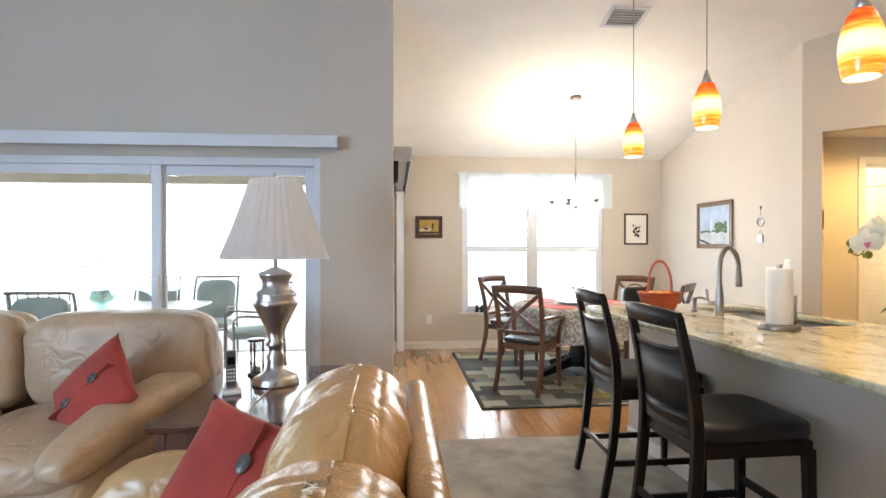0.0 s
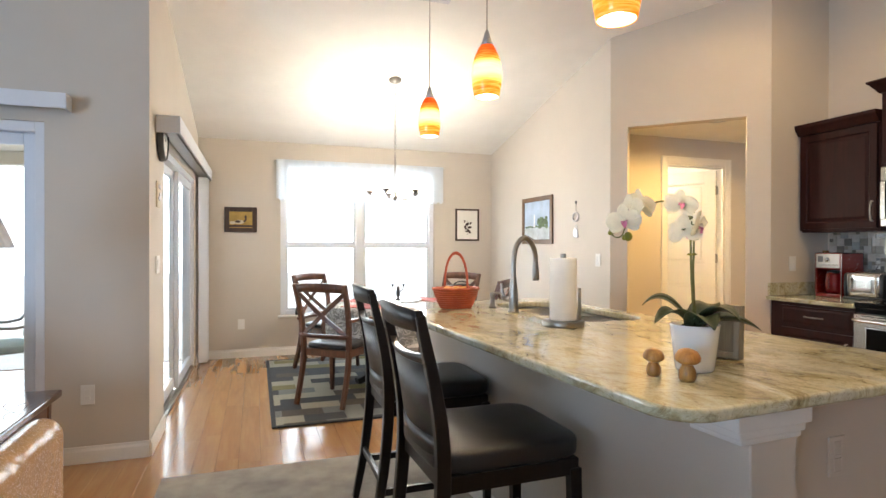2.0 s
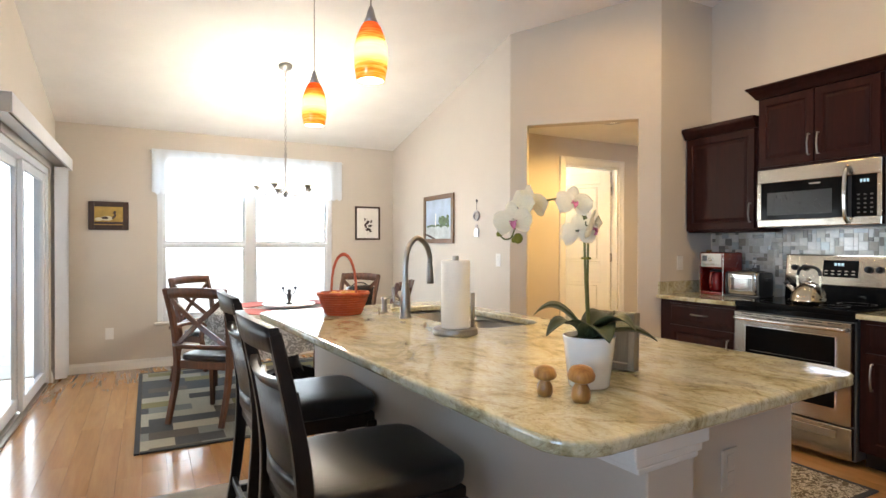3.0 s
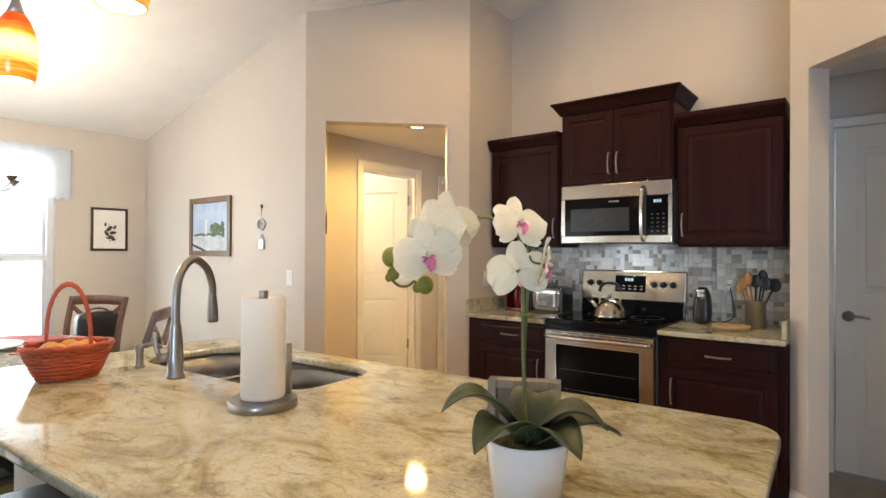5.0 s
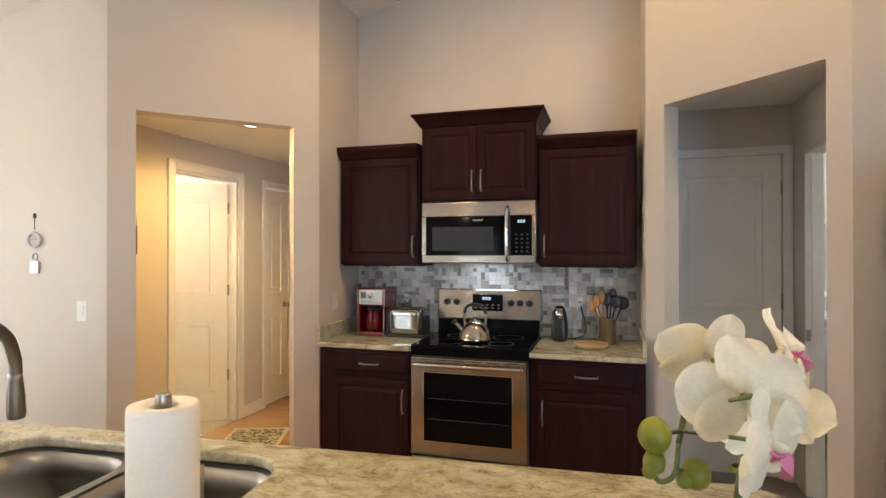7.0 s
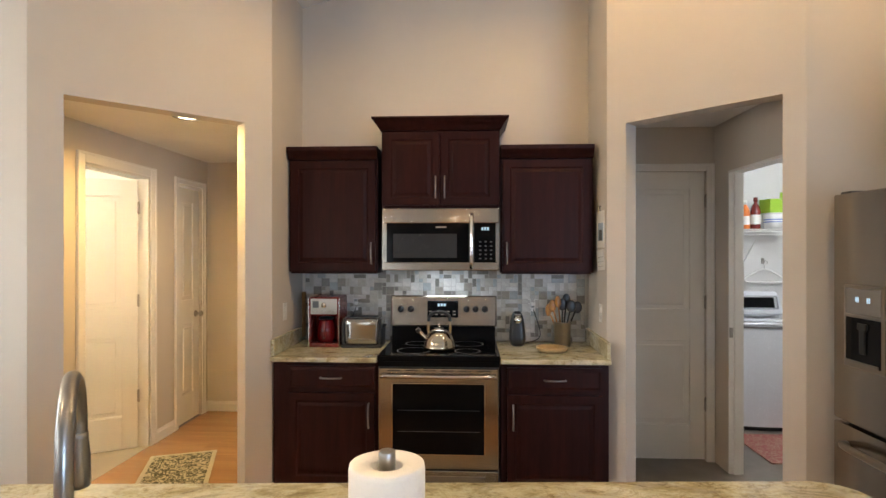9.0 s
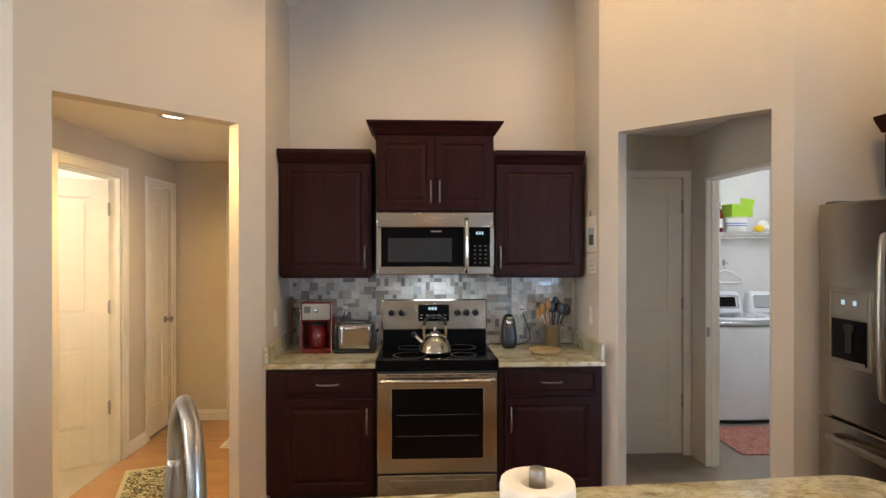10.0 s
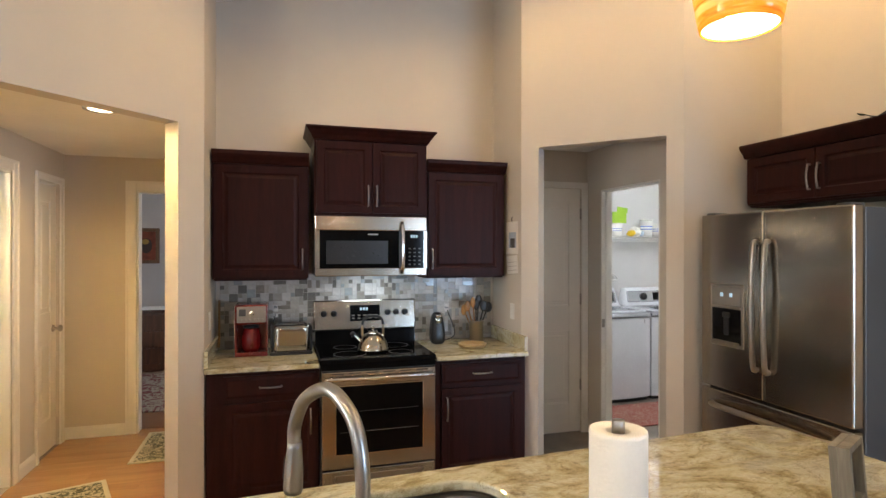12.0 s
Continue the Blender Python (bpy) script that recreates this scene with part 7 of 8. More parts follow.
for i, (dy, dx, h, mat, sx) in enumerate(((0.06, 0.0, 0.30, TURNED, 0.024), (0.03, -0.02, 0.33, TURNED, 0.02), (0.08, 0.02, 0.27, TURNED, 0.022), (0.0, 0.0, 0.31, BLACKPLASTIC, 0.03), (-0.05, -0.02, 0.30, BLACKPLASTIC, 0.034), (-0.09, 0.01, 0.29, BLACKPLASTIC, 0.036), (-0.03, 0.03, 0.34, BLACKPLASTIC, 0.028))):
    p0 = Vector((4.80, 1.52, CT + 0.03))
    p1 = Vector((4.80 + dx, 1.52 + dy, CT + h - 0.05))
    part("utensil", join(tube([p0, p1], 0.0055, 7), moved(ball(0, 0, 0, 0.008, sx, 0.042, 10), Matrix.Translation(p1 + (p1 - p0).normalized() * 0.03))), mat, cr)
solo("wooden_dish", lathe([(0, 0), (0.085, 0), (0.10, 0.012), (0.105, 0.03), (0.098, 0.03), (0.09, 0.016), (0, 0.012)], (4.60, 1.62, CT), 34), wood("pale_wood", (0.45, 0.30, 0.13), (0.62, 0.45, 0.23), 0, 0.4, 0.1, 2.0), "shallow pale wooden dish on the worktop", "dish")
solo("cutting_board", box(4.90, 3.375, CT + 0.03, 4.97, 3.384, CT + 0.36, 0.004), TURNED, "narrow wooden board hung at the side wall", "board")
for nm, pts, lab in (("cord", [(4.86, 1.80, CT + 0.02), (4.93, 1.74, CT + 0.004), (4.90, 1.66, CT + 0.06), (4.985, 1.70, 1.16)], "black cord of the can opener"), ("cord", [(4.84, 3.01, CT + 0.03), (4.93, 3.06, CT + 0.01), (4.95, 3.03, CT + 0.15), (4.985, 3.0, 1.17)], "black cord of the toaster")):
    solo(nm, tube(bend(pts, 8), 0.0035, 6), BLACKPLASTIC, lab, "cord")
for y in (1.70, 3.0):
    switch("outlet", pose(4.988, y, 1.17, 0, 0, FACE_W), "white outlet in the mosaic backsplash", "outlet")

# ---- hall ----
hc = thing("recessed_light", (4.38, 3.955, 2.44), "lit round recessed ceiling light in the hall", "lamp")
part("ring", lathe([(0.07, -0.001), (0.10, -0.001), (0.098, -0.008), (0.072, -0.006)], (4.38, 3.955, 2.44), 30), WHITEENAMEL, hc)
part("lens", lathe([(0, -0.003), (0.072, -0.004), (0.072, -0.001), (0, -0.001)], (4.38, 3.955, 2.44), 30), CANLIGHT, hc, "glowing lens")

# fixtures made up for the added kitchen spots, out of view
for x, y in FILL_CANS:
    z = roof_z(max(y, RIDGE)) if y >= RIDGE else roof_z(y)
    rl_ = thing("recessed_light", (x, y, z), "added recessed light in the vaulted kitchen ceiling, out of view", "lamp", "recessed kitchen lights")
    tm = pose(x, y, z, math.degrees(math.atan(-PITCH if y >= RIDGE else PITCH)), 0, 0)
    part("ring", moved(lathe([(0.07, -0.001), (0.10, -0.001), (0.098, -0.008), (0.072, -0.006)], n=30), tm), WHITEENAMEL, rl_)
    part("lens", moved(lathe([(0, -0.003), (0.072, -0.004), (0.072, -0.001), (0, -0.001)], n=30), tm), CANLIGHT, rl_, "glowing lens")

# bedroom seen through the hall
dr_ = thing("dresser", (9.2, 4.4, 0), "dark carved wooden dresser in the bedroom", "dresser")
part("body", box(8.95, 3.9, 0.001, 9.45, 4.95, 0.78, 0.01), CHERRY, dr_)
part("top", box(8.92, 3.86, 0.78, 9.48, 4.99, 0.82, 0.008), DARKTOP, dr_)
for r in range(3):
    part("drawer", box(8.935, 3.95, 0.10 + 0.225 * r, 8.952, 4.90, 0.305 + 0.225 * r, 0.006), CHERRY, dr_)
solo("dresser_cloth", box(8.91, 4.2, 0.8215, 9.40, 4.80, 0.826, 0.001), PAPER, "white lace runner on the dresser", "cloth")
picture("portrait_frame", 0, 0, 0.36, 0.52, pose(9.799, 5.04, 1.42, 0, 0, FACE_W), FRAMEWOOD, "framed brown and red picture on the bedroom wall", [("shape", moved(ball(0, 0, 0, 0.08, 0.002, 0.11), pose(0.18, -0.0105, 0.26)), BROWNINK), ("shape", moved(ball(0, 0, 0, 0.05, 0.002, 0.04), pose(0.17, -0.0125, 0.32)), OCHRE)], 0.05, paint("brick_red_paint", (0.25, 0.06, 0.03), 0.6, var=0.3, scale=14))
runner("bedroom_rug", 6.9, 3.3, 8.8, 5.2, PERSIAN, "worn red and cream oriental rug in the bedroom", 0)
fn = thing("ceiling_fan", (8.3, 4.2, 2.6), "dark ceiling fan in the bedroom, at rest", "fan")
part("rod", tube([(8.3, 4.2, 2.6), (8.3, 4.2, 2.4)], 0.014, 8), IRON, fn)
part("motor", lathe([(0, 0), (0.09, 0.01), (0.10, 0.05), (0.06, 0.10), (0, 0.11)], (8.3, 4.2, 2.32), 20), IRON, fn)
for i in range(5):
    part("blade", moved(box(0.12, -0.06, 0, 0.62, 0.06, 0.008, 0.003), pose(8.3, 4.2, 2.36, 8, 0, 72 * i + 30)), DARKTOP, fn)

# ---- laundry ----


SILVERTRIM = brushed("silver_trim", (0.62, 0.64, 0.68), 0.25, (4, 90, 4))


def washer(y0, y1, label, knob):
    """A top loader: bowed front, thick lid with a silver lip, raked console."""
    ob = thing("washing_machine", (6.2, (y0 + y1) / 2, 0), label, "washer", "laundry machines")
    ym, hw = (y0 + y1) / 2, (y1 - y0) / 2
    front = [(5.825 + 0.035 * (k / 6) ** 2, ym + hw * k / 6) for k in range(-6, 7)]
    part("body", slab(front + [(6.52, y1), (6.52, y0)], 0.05, 0.90, 0.010), WHITEENAMEL, ob)
    part("plinth", slab([(x + 0.03, ym + (y - ym) * 0.95) for x, y in front] + [(6.48, y1 - 0.03), (6.48, y0 + 0.03)], 0.014, 0.05), BLACKPLASTIC, ob)
    part("deck", slab([(x - 0.012, y) for x, y in front] + [(6.52, y1), (6.52, y0)], 0.902, 0.955, 0.018, 3), SILVERTRIM, ob, "silver front lip")
    part("lid", slab([(x + 0.03, ym + (y - ym) * 0.92) for x, y in front] + [(6.36, y1 - 0.03), (6.36, y0 + 0.03)], 0.956, 0.976, 0.008), WHITEENAMEL, ob)
    part("lid_glass", box(5.94, y0 + 0.12, 0.9765, 6.30, y1 - 0.12, 0.9805, 0.002), SILVERTRIM, ob)
    bm = box(-0.07, -hw + 0.005, 0, 0.08, hw - 0.005, 0.225, 0.03, 4)
    for v in bm.verts:
        t = v.co.z / 0.225
        v.co.y *= 1 - 0.14 * t
        v.co.x += 0.06 * t if v.co.x < 0 else 0.0
    at = pose(6.44, ym, 0.955)
    con = part("console", moved(bm, at), WHITEENAMEL, ob)
    slope = at @ pose(-0.074, 0, 0.0, 0, 14.5, 0)
    part("strip", moved(box(-0.004, -hw * 0.80, 0.06, 0.004, hw * 0.80, 0.19, 0.012, 3), slope), SILVERTRIM, con, "silver control strip")
    if knob:
        part("dial", moved(lathe([(0, 0), (0.045, 0), (0.04, 0.022), (0, 0.025)], n=24), slope @ pose(-0.004, 0.05, 0.125, 0, -90, 0)), BLACKPLASTIC, con, "black dial")
        part("display", moved(box(-0.006, -hw * 0.72, 0.08, -0.003, -0.08, 0.17, 0.002), slope), BLACKGLASS, con)
    else:
        part("display", moved(box(-0.006, -hw * 0.70, 0.075, -0.003, hw * 0.25, 0.175, 0.002), slope), BLACKGLASS, con, "dark display")
    part("badge", box(5.845, y0 + 0.07, 0.845, 5.8495, y0 + 0.10, 0.885), SILVERTRIM, ob)


washer(-0.855, -0.175, "white top-loading washing machine with a silver lip", False)
washer(-1.555, -0.875, "white clothes dryer with a dial, beside the washer", True)
sf = thing("wire_shelf", (6.5, -0.8, 1.76), "white wire shelf on the laundry wall", "shelf")
for i in range(9):
    part("long_wire", tube([(6.36 + 0.04 * i, -2.1, 1.78), (6.36 + 0.04 * i, 0.25, 1.78)], 0.0028, 5), WHITEPLASTIC, sf)
part("front_lip", join(tube([(6.355, -2.1, 1.755), (6.355, 0.25, 1.755)], 0.004, 6), tube([(6.355, -2.1, 1.728), (6.355, 0.25, 1.728)], 0.004, 6)), WHITEPLASTIC, sf)
part("cross_wires", join(*[join(tube([(6.355, -2.1 + 0.03 * i, 1.728), (6.355, -2.1 + 0.03 * i, 1.783), (6.69, -2.1 + 0.03 * i, 1.783)], 0.002, 4)) for i in range(78)]), WHITEPLASTIC, sf)
for y in (-1.6, -0.62, 0.1):
    part("bracket", tube([(6.37, y, 1.77), (6.69, y, 1.48)], 0.005, 6), WHITEPLASTIC, sf)


def bottle(name, y, h, r, mat, cap_m, label, x=6.5):
    ob = thing(name, (x, y, 1.786), label, "bottle")
    part("bottle", lathe([(0, 0), (r * 0.95, 0), (r, 0.01), (r, h * 0.55), (r * 0.75, h * 0.72), (r * 0.35, h * 0.82), (r * 0.35, h * 0.88), (0, h * 0.88)], (x, y, 1.786), 16), mat, ob)
    part("cap", lathe([(0, h * 0.86), (r * 0.42, h * 0.86), (r * 0.42, h), (0, h)], (x, y, 1.786), 12), cap_m, ob)
    part("label", lathe([(r * 1.01, h * 0.15), (r * 1.01, h * 0.45)], (x, y, 1.786), 16), PAPER, ob)


LIME = paint("lime_card", (0.30, 0.50, 0.03), 0.5, var=0.1)
YELLOWP = paint("yellow_plastic", (0.75, 0.50, 0.03), 0.3, var=0.05)
BLUEP = paint("blue_plastic", (0.03, 0.12, 0.45), 0.3, var=0.05)
ORANGEP = paint("orange_plastic", (0.75, 0.20, 0.03), 0.3, var=0.05)
bottle("detergent_bottle", -0.02, 0.27, 0.06, YELLOWP, WHITEPLASTIC, "yellow detergent bottle on the wire shelf")
bottle("detergent_bottle", 0.12, 0.27, 0.06, BLUEP, WHITEPLASTIC, "blue detergent bottle on the wire shelf")
bottle("spray_bottle", -0.535, 0.28, 0.042, ORANGEP, WHITEPLASTIC, "orange spray bottle on the wire shelf")
bottle("spray_bottle", -0.632, 0.31, 0.046, REDPLASTIC, REDPLASTIC, "red spray bottle on the wire shelf")


def tub(y, r, h, label, x=6.48, z=1.786):
    ob = thing("plastic_tub", (x, y, z), label, "tub", "tubs on the shelf")
    part("tub", lathe([(0, 0), (r * 0.88, 0), (r, h * 0.92), (0, h * 0.92)], (x, y, z), 22), WHITEPLASTIC, ob)
    part("lid", lathe([(0, h * 0.9), (r * 1.05, h * 0.9), (r * 1.05, h), (0, h)], (x, y, z), 22), WHITEPLASTIC, ob)
    part("print", join(*[lathe([(r * (0.9 + 0.12 * q), h * q), (r * (0.9 + 0.12 * q) + 0.001, h * (q + 0.05)), (r * (0.9 + 0.12 * q), h * (q + 0.06))], (x, y, z), 22) for q in (0.4, 0.55)]), BLUEP, ob)


tub(-0.81, 0.105, 0.155, "white plastic tub under a lime green box")
tub(-1.27, 0.075, 0.21, "tall white plastic tub with dark lettering")
tub(-1.43, 0.075, 0.16, "white plastic tub on the wire shelf")
gb = thing("lime_box", (6.48, -0.82, 1.942), "lime green cardboard box on a tub", "box")
part("carton", moved(box(-0.08, -0.12, 0, 0.08, 0.12, 0.13, 0.002), pose(6.48, -0.82, 1.9425, 0, 0, 8)), LIME, gb)
part("flap", moved(box(-0.08, -0.12, 0.13, -0.078, 0.04, 0.19), pose(6.48, -0.82, 1.9425, 6, 0, 8)), LIME, gb)
rg2 = thing("cleaning_rags", (6.45, -1.09, 1.786), "crumpled grey and yellow cleaning cloths", "cloth")
for i, (y, r, m_) in enumerate(((-1.03, 0.05, YELLOWP), (-1.10, 0.06, PAPER), (-1.15, 0.045, SKYBLUE), (-1.08, 0.05, PAPER))):
    q = ball(6.44, y, 1.786 + r * 0.8 + 0.04 * (i == 3), r, r, r * 0.8, 12)
    for v in q.verts:
        v.co += Vector((noise.noise(v.co * 30), noise.noise(v.co * 31 + Vector((5, 0, 0))), noise.noise(v.co * 29))) * 0.016
    part("cloth", q, m_, rg2)
hg = thing("clothes_hanger", (6.66, -0.80, 1.26), "white plastic clothes hanger on a small wall hook", "hanger")
part("wall_hook", join(box(6.69, -0.815, 1.44, 6.698, -0.785, 1.50, 0.002), tube(bend([(6.692, -0.80, 1.46), (6.665, -0.80, 1.455), (6.655, -0.80, 1.475)], 4), 0.004, 6)), NICKEL, hg, "nickel hook")
part("hook", tube(bend([(6.66, -0.83, 1.445), (6.66, -0.82, 1.472), (6.66, -0.795, 1.47), (6.66, -0.79, 1.44), (6.66, -0.80, 1.41), (6.66, -0.80, 1.38)], 5), 0.003, 6), NICKEL, hg)
part("yoke", tube(bend([(6.66, -0.99, 1.275), (6.66, -0.96, 1.31), (6.66, -0.80, 1.385), (6.66, -0.64, 1.31), (6.66, -0.61, 1.275), (6.66, -0.64, 1.258), (6.66, -0.80, 1.255), (6.66, -0.96, 1.258), (6.66, -0.99, 1.275)], 5), 0.009, 8), WHITEPLASTIC, hg)

# ---- living room ----


def sofa_back(x0, y0, z0, x1, y1, z1, seed, m_, ob, label=""):
    return part("back_cushion", puff(x0, y0, z0, x1, y1, z1, 3.6, 16, 0.02, seed, 5.0), m_, ob, label)


sa = thing("loveseat", (-0.5, 1.0, 0), "tan leather loveseat with pillowed back cushions", "sofa")
part("frame", box(-1.05, 0.06, 0.06, -0.06, 1.76, 0.34, 0.03, 3), TAN, sa)
prof = [(-0.105, 0.05), (-0.105, 0.80)] + [(-0.0575 - 0.0475 * math.cos(math.pi * i / 12), 0.80 + 0.0475 * math.sin(math.pi * i / 12)) for i in range(1, 12)] + [(-0.010, 0.80), (-0.010, 0.05)]
bm = bmesh.new()
sections = [(0.030, 0.86), (0.036, 0.96), (0.048, 1.0), (0.9, 1.0), (1.782, 1.0), (1.794, 0.96), (1.80, 0.86)]
loops = [[bm.verts.new((-0.0575 + (x + 0.0575) * k, y, 0.45 + (z - 0.45) * (1 - (1 - k) * 0.15))) for x, z in prof] for y, k in sections]
for la, lb in zip(loops, loops[1:]):
    for i in range(len(prof) - 1):
        bm.faces.new((la[i], la[i + 1], lb[i + 1], lb[i])).smooth = True
bm.faces.new(loops[0])
bm.faces.new(loops[-1][::-1])
bmesh.ops.recalc_face_normals(bm, faces=bm.faces[:])
part("back_panel", bm, TAN, sa, "smooth rolled outer back")
for i, (y0, y1) in enumerate(((0.08, 0.85), (0.83, 1.765))):
    bm = puff(-0.50, y0, 0.40, -0.085, y1, 0.988 - 0.012 * i, 2.9, 46, 0.010, 11 + i, 6.0)
    for v in bm.verts:
        t = (v.co.z - 0.40) / 0.525
        v.co.x += 0.08 * (t - 0.5) * (1 if v.co.x < -0.28 else 0.1)
        rim = math.exp(-((v.co.x + 0.10) / 0.045) ** 2) * max(0.0, t - 0.55) * 2.2
        g = noise.noise((v.co.y * 26, i * 7.0, v.co.z * 5)) + 0.5 * noise.noise((v.co.y * 60, i * 3.0, 1.0))
        v.co.x += 0.010 * rim * g
        v.co.z += 0.009 * rim * g
        if t > 0.7:
            v.co.z -= 0.0055 * math.exp(-((v.co.x + 0.175) / 0.008) ** 2)
            v.co.z -= 0.005 * math.exp(-((v.co.y - y0 - 0.47) / 0.009) ** 2) * (1 if v.co.x > -0.40 else 0)
            v.co.z += 0.007 * math.sin(v.co.y * 31 + 20 * v.co.x + 3 * i) * noise.noise(v.co * 5)
    part("back_cushion", bm, TAN, sa, "soft creased leather cushion")
    part("seat_cushion", puff(-1.08, y0 + 0.03, 0.30, -0.36, y1 - 0.03, 0.50, 4, 12, 0.008, 21 + i), TAN, sa)
for y0, y1, sd in ((0.0, 0.20, 31), (1.60, 1.84, 32)):
    part("arm", puff(-1.22, y0, 0.08, -0.20, y1, 0.61, 3.4, 16, 0.014, sd), TAN, sa)
for x, y in ((-1.0, 0.12), (-1.0, 1.70), (-0.12, 0.12), (-0.12, 1.70)):
    part("foot", box(x - 0.03, y - 0.03, 0.001, x + 0.03, y + 0.03, 0.065, 0.004), BLACKWOOD, sa)

sb = thing("sofa", (-2.6, 2.9, 0), "beige leather sofa standing before the patio door", "sofa")
part("frame", box(-3.75, 2.35, 0.06, -1.34, 3.36, 0.30, 0.03, 3), BEIGELEATHER, sb)
part("back_panel", puff(-3.8, 3.22, 0.05, -1.25, 3.40, 0.88, 7, 12, 0.006, 3), BEIGELEATHER, sb)
for i, (x0, x1) in enumerate(((-3.72, -2.92), (-2.92, -2.30), (-2.29, -1.24))):
    part("back_cushion", puff(x0, 2.96, 0.40, x1, 3.33, 0.975, 4.6, 20, 0.010, 41 + i, 6.0), BEIGELEATHER, sb)
    part("seat_cushion", puff(x0 + 0.02, 2.10, 0.26, x1 - (0.22 if i == 2 else 0.02), 3.06, 0.49, 4, 12, 0.008, 51 + i), BEIGELEATHER, sb)
for x0, x1, sd in ((-3.85, -3.62, 61), (-1.50, -1.24, 62)):
    for low, high, k in ((0.06, 0.45, 1), (0.40, 0.645, 0)):
        bm = puff(x0 + 0.01 * k, 2.06 + 0.03 * k, low, x1 - 0.01 * k, 3.22, high, 3.2, 18, 0.016, sd + k, 6.0)
        for v in bm.verts:
            t = max(0.0, (3.1 - v.co.y) / 1.0)
            v.co.z -= 0.13 * t * t * (v.co.z / 0.64)
            v.co.x -= 0.20 * t if x1 > -2 else 0.0
        part("arm_pad" if k == 0 else "arm", bm, BEIGELEATHER, sb)
for x, y in ((-3.7, 2.40), (-1.42, 2.40), (-3.7, 3.3), (-1.38, 3.3)):
    part("foot", box(x - 0.03, y - 0.03, 0.001, x + 0.03, y + 0.03, 0.065, 0.004), BLACKWOOD, sb)

WOODBUTTON = paint("shell_button", (0.10, 0.09, 0.08), 0.25, var=0.3)


def pillow(m, size, label, buttons):
    """A square scatter cushion with corner points. Local: lies in x-z, thick along y."""
    ob = thing("throw_pillow", (0, 0, 0), label, "pillow", "red scatter cushions")
    bm = bmesh.new()
    n = 22
    for side in (-1, 1):
        g = []
        for i in range(n + 1):
            r = []
            for j in range(n + 1):
                u, v = 2 * i / n - 1, 2 * j / n - 1
                th = 0.085 * ((1 - u * u) * (1 - v * v)) ** 0.42
                k = 1 - 0.10 * (1 - abs(u) ** 3) * abs(v) ** 4 - 0.0
                k2 = 1 - 0.10 * (1 - abs(v) ** 3) * abs(u) ** 4
                w = 0.008 * noise.noise((u * 3, v * 3, side * 4.0)) * (1 - u * u) * (1 - v * v)
                r.append(bm.verts.new((u * size / 2 * k2, side * th + w, v * size / 2 * k)))
            g.append(r)
        for i in range(n):
            for j in range(n):
                bm.faces.new((g[i][j], g[i + 1][j], g[i + 1][j + 1], g[i][j + 1])).smooth = True
    bmesh.ops.remove_doubles(bm, verts=bm.verts[:], dist=0.0008)
    bmesh.ops.recalc_face_normals(bm, faces=bm.faces[:])
    part("cover", bm, REDCLOTH, ob)
    part("placket", box(-0.004, -0.088, -size * 0.42, 0.004, -0.03, size * 0.42), REDCLOTH, ob)
    for z in buttons:
        part("button", moved(lathe([(0, 0), (0.03, 0), (0.034, 0.004), (0.03, 0.008), (0, 0.007)], n=20), pose(0, -0.082, z, 90) @ Matrix.Diagonal((0.7, 1, 1, 1))), WOODBUTTON, ob, "oval shell button")
    ob.matrix_world = m
    return ob


pillow(pose(-0.625, 1.43, 0.57, -34, 14, -20), 0.53, "red linen cushion with large buttons on the loveseat", (-0.09, 0.09))
pillow(pose(-1.68, 2.62, 0.60, -34, 34, -52), 0.48, "red linen cushion with large buttons on the sofa", (-0.09, 0.09))

et = thing("end_table", (-0.87, 2.75, 0), "dark cherry end table between the sofas", "table")
part("top", box(-1.235, 2.16, 0.535, -0.46, 3.36, 0.572, 0.008), DARKTOP, et, "glossy dark top")
part("apron", join(box(-1.20, 2.20, 0.42, -0.50, 2.22, 0.535, 0.003), box(-1.20, 3.30, 0.42, -0.50, 3.32, 0.535, 0.003), box(-1.20, 2.22, 0.42, -1.18, 3.30, 0.535, 0.003), box(-0.52, 2.22, 0.42, -0.50, 3.30, 0.535, 0.003)), CHERRY, et)
for x, y in ((-1.18, 2.22), (-0.52, 2.22), (-1.18, 3.30), (-0.52, 3.30)):
    part("leg", beam([(x, y, 0.535), (x, y, 0.25), (x, y, 0.001)], [0.05, 0.045, 0.035], [0.05, 0.045, 0.035], (1, 0, 0)), CHERRY, et)

LX, LY, LZ = -0.822, 2.895, 0.5725
LR, LH = 1.1, 1.05
tl = thing("table_lamp", (LX, LY, LZ), "large pewter urn table lamp with a pleated pale shade, unlit", "lamp")
part("base", lathe([(r * LR, z * LH) for r, z in ((0, 0), (0.118, 0), (0.122, 0.012), (0.108, 0.026), (0.112, 0.036), (0.08, 0.055), (0.052, 0.075), (0.042, 0.12), (0.05, 0.15), (0.034, 0.175), (0.036, 0.20), (0.054, 0.215), (0.036, 0.235), (0.05, 0.30), (0.085, 0.375), (0.112, 0.43), (0.117, 0.455), (0.10, 0.475), (0.112, 0.49), (0.098, 0.505), (0.075, 0.52), (0.07, 0.56), (0.085, 0.59), (0.092, 0.605), (0.06, 0.62), (0.03, 0.635), (0.012, 0.64), (0.012, 0.69), (0, 0.69))], (LX, LY, LZ), 40), PEWTER, tl)
bm = bmesh.new()
n = 272
prof = [(0.128, 1.115), (0.13, 1.11), (0.17, 0.985), (0.215, 0.85), (0.26, 0.735), (0.275, 0.69), (0.277, 0.685)]
rings = []
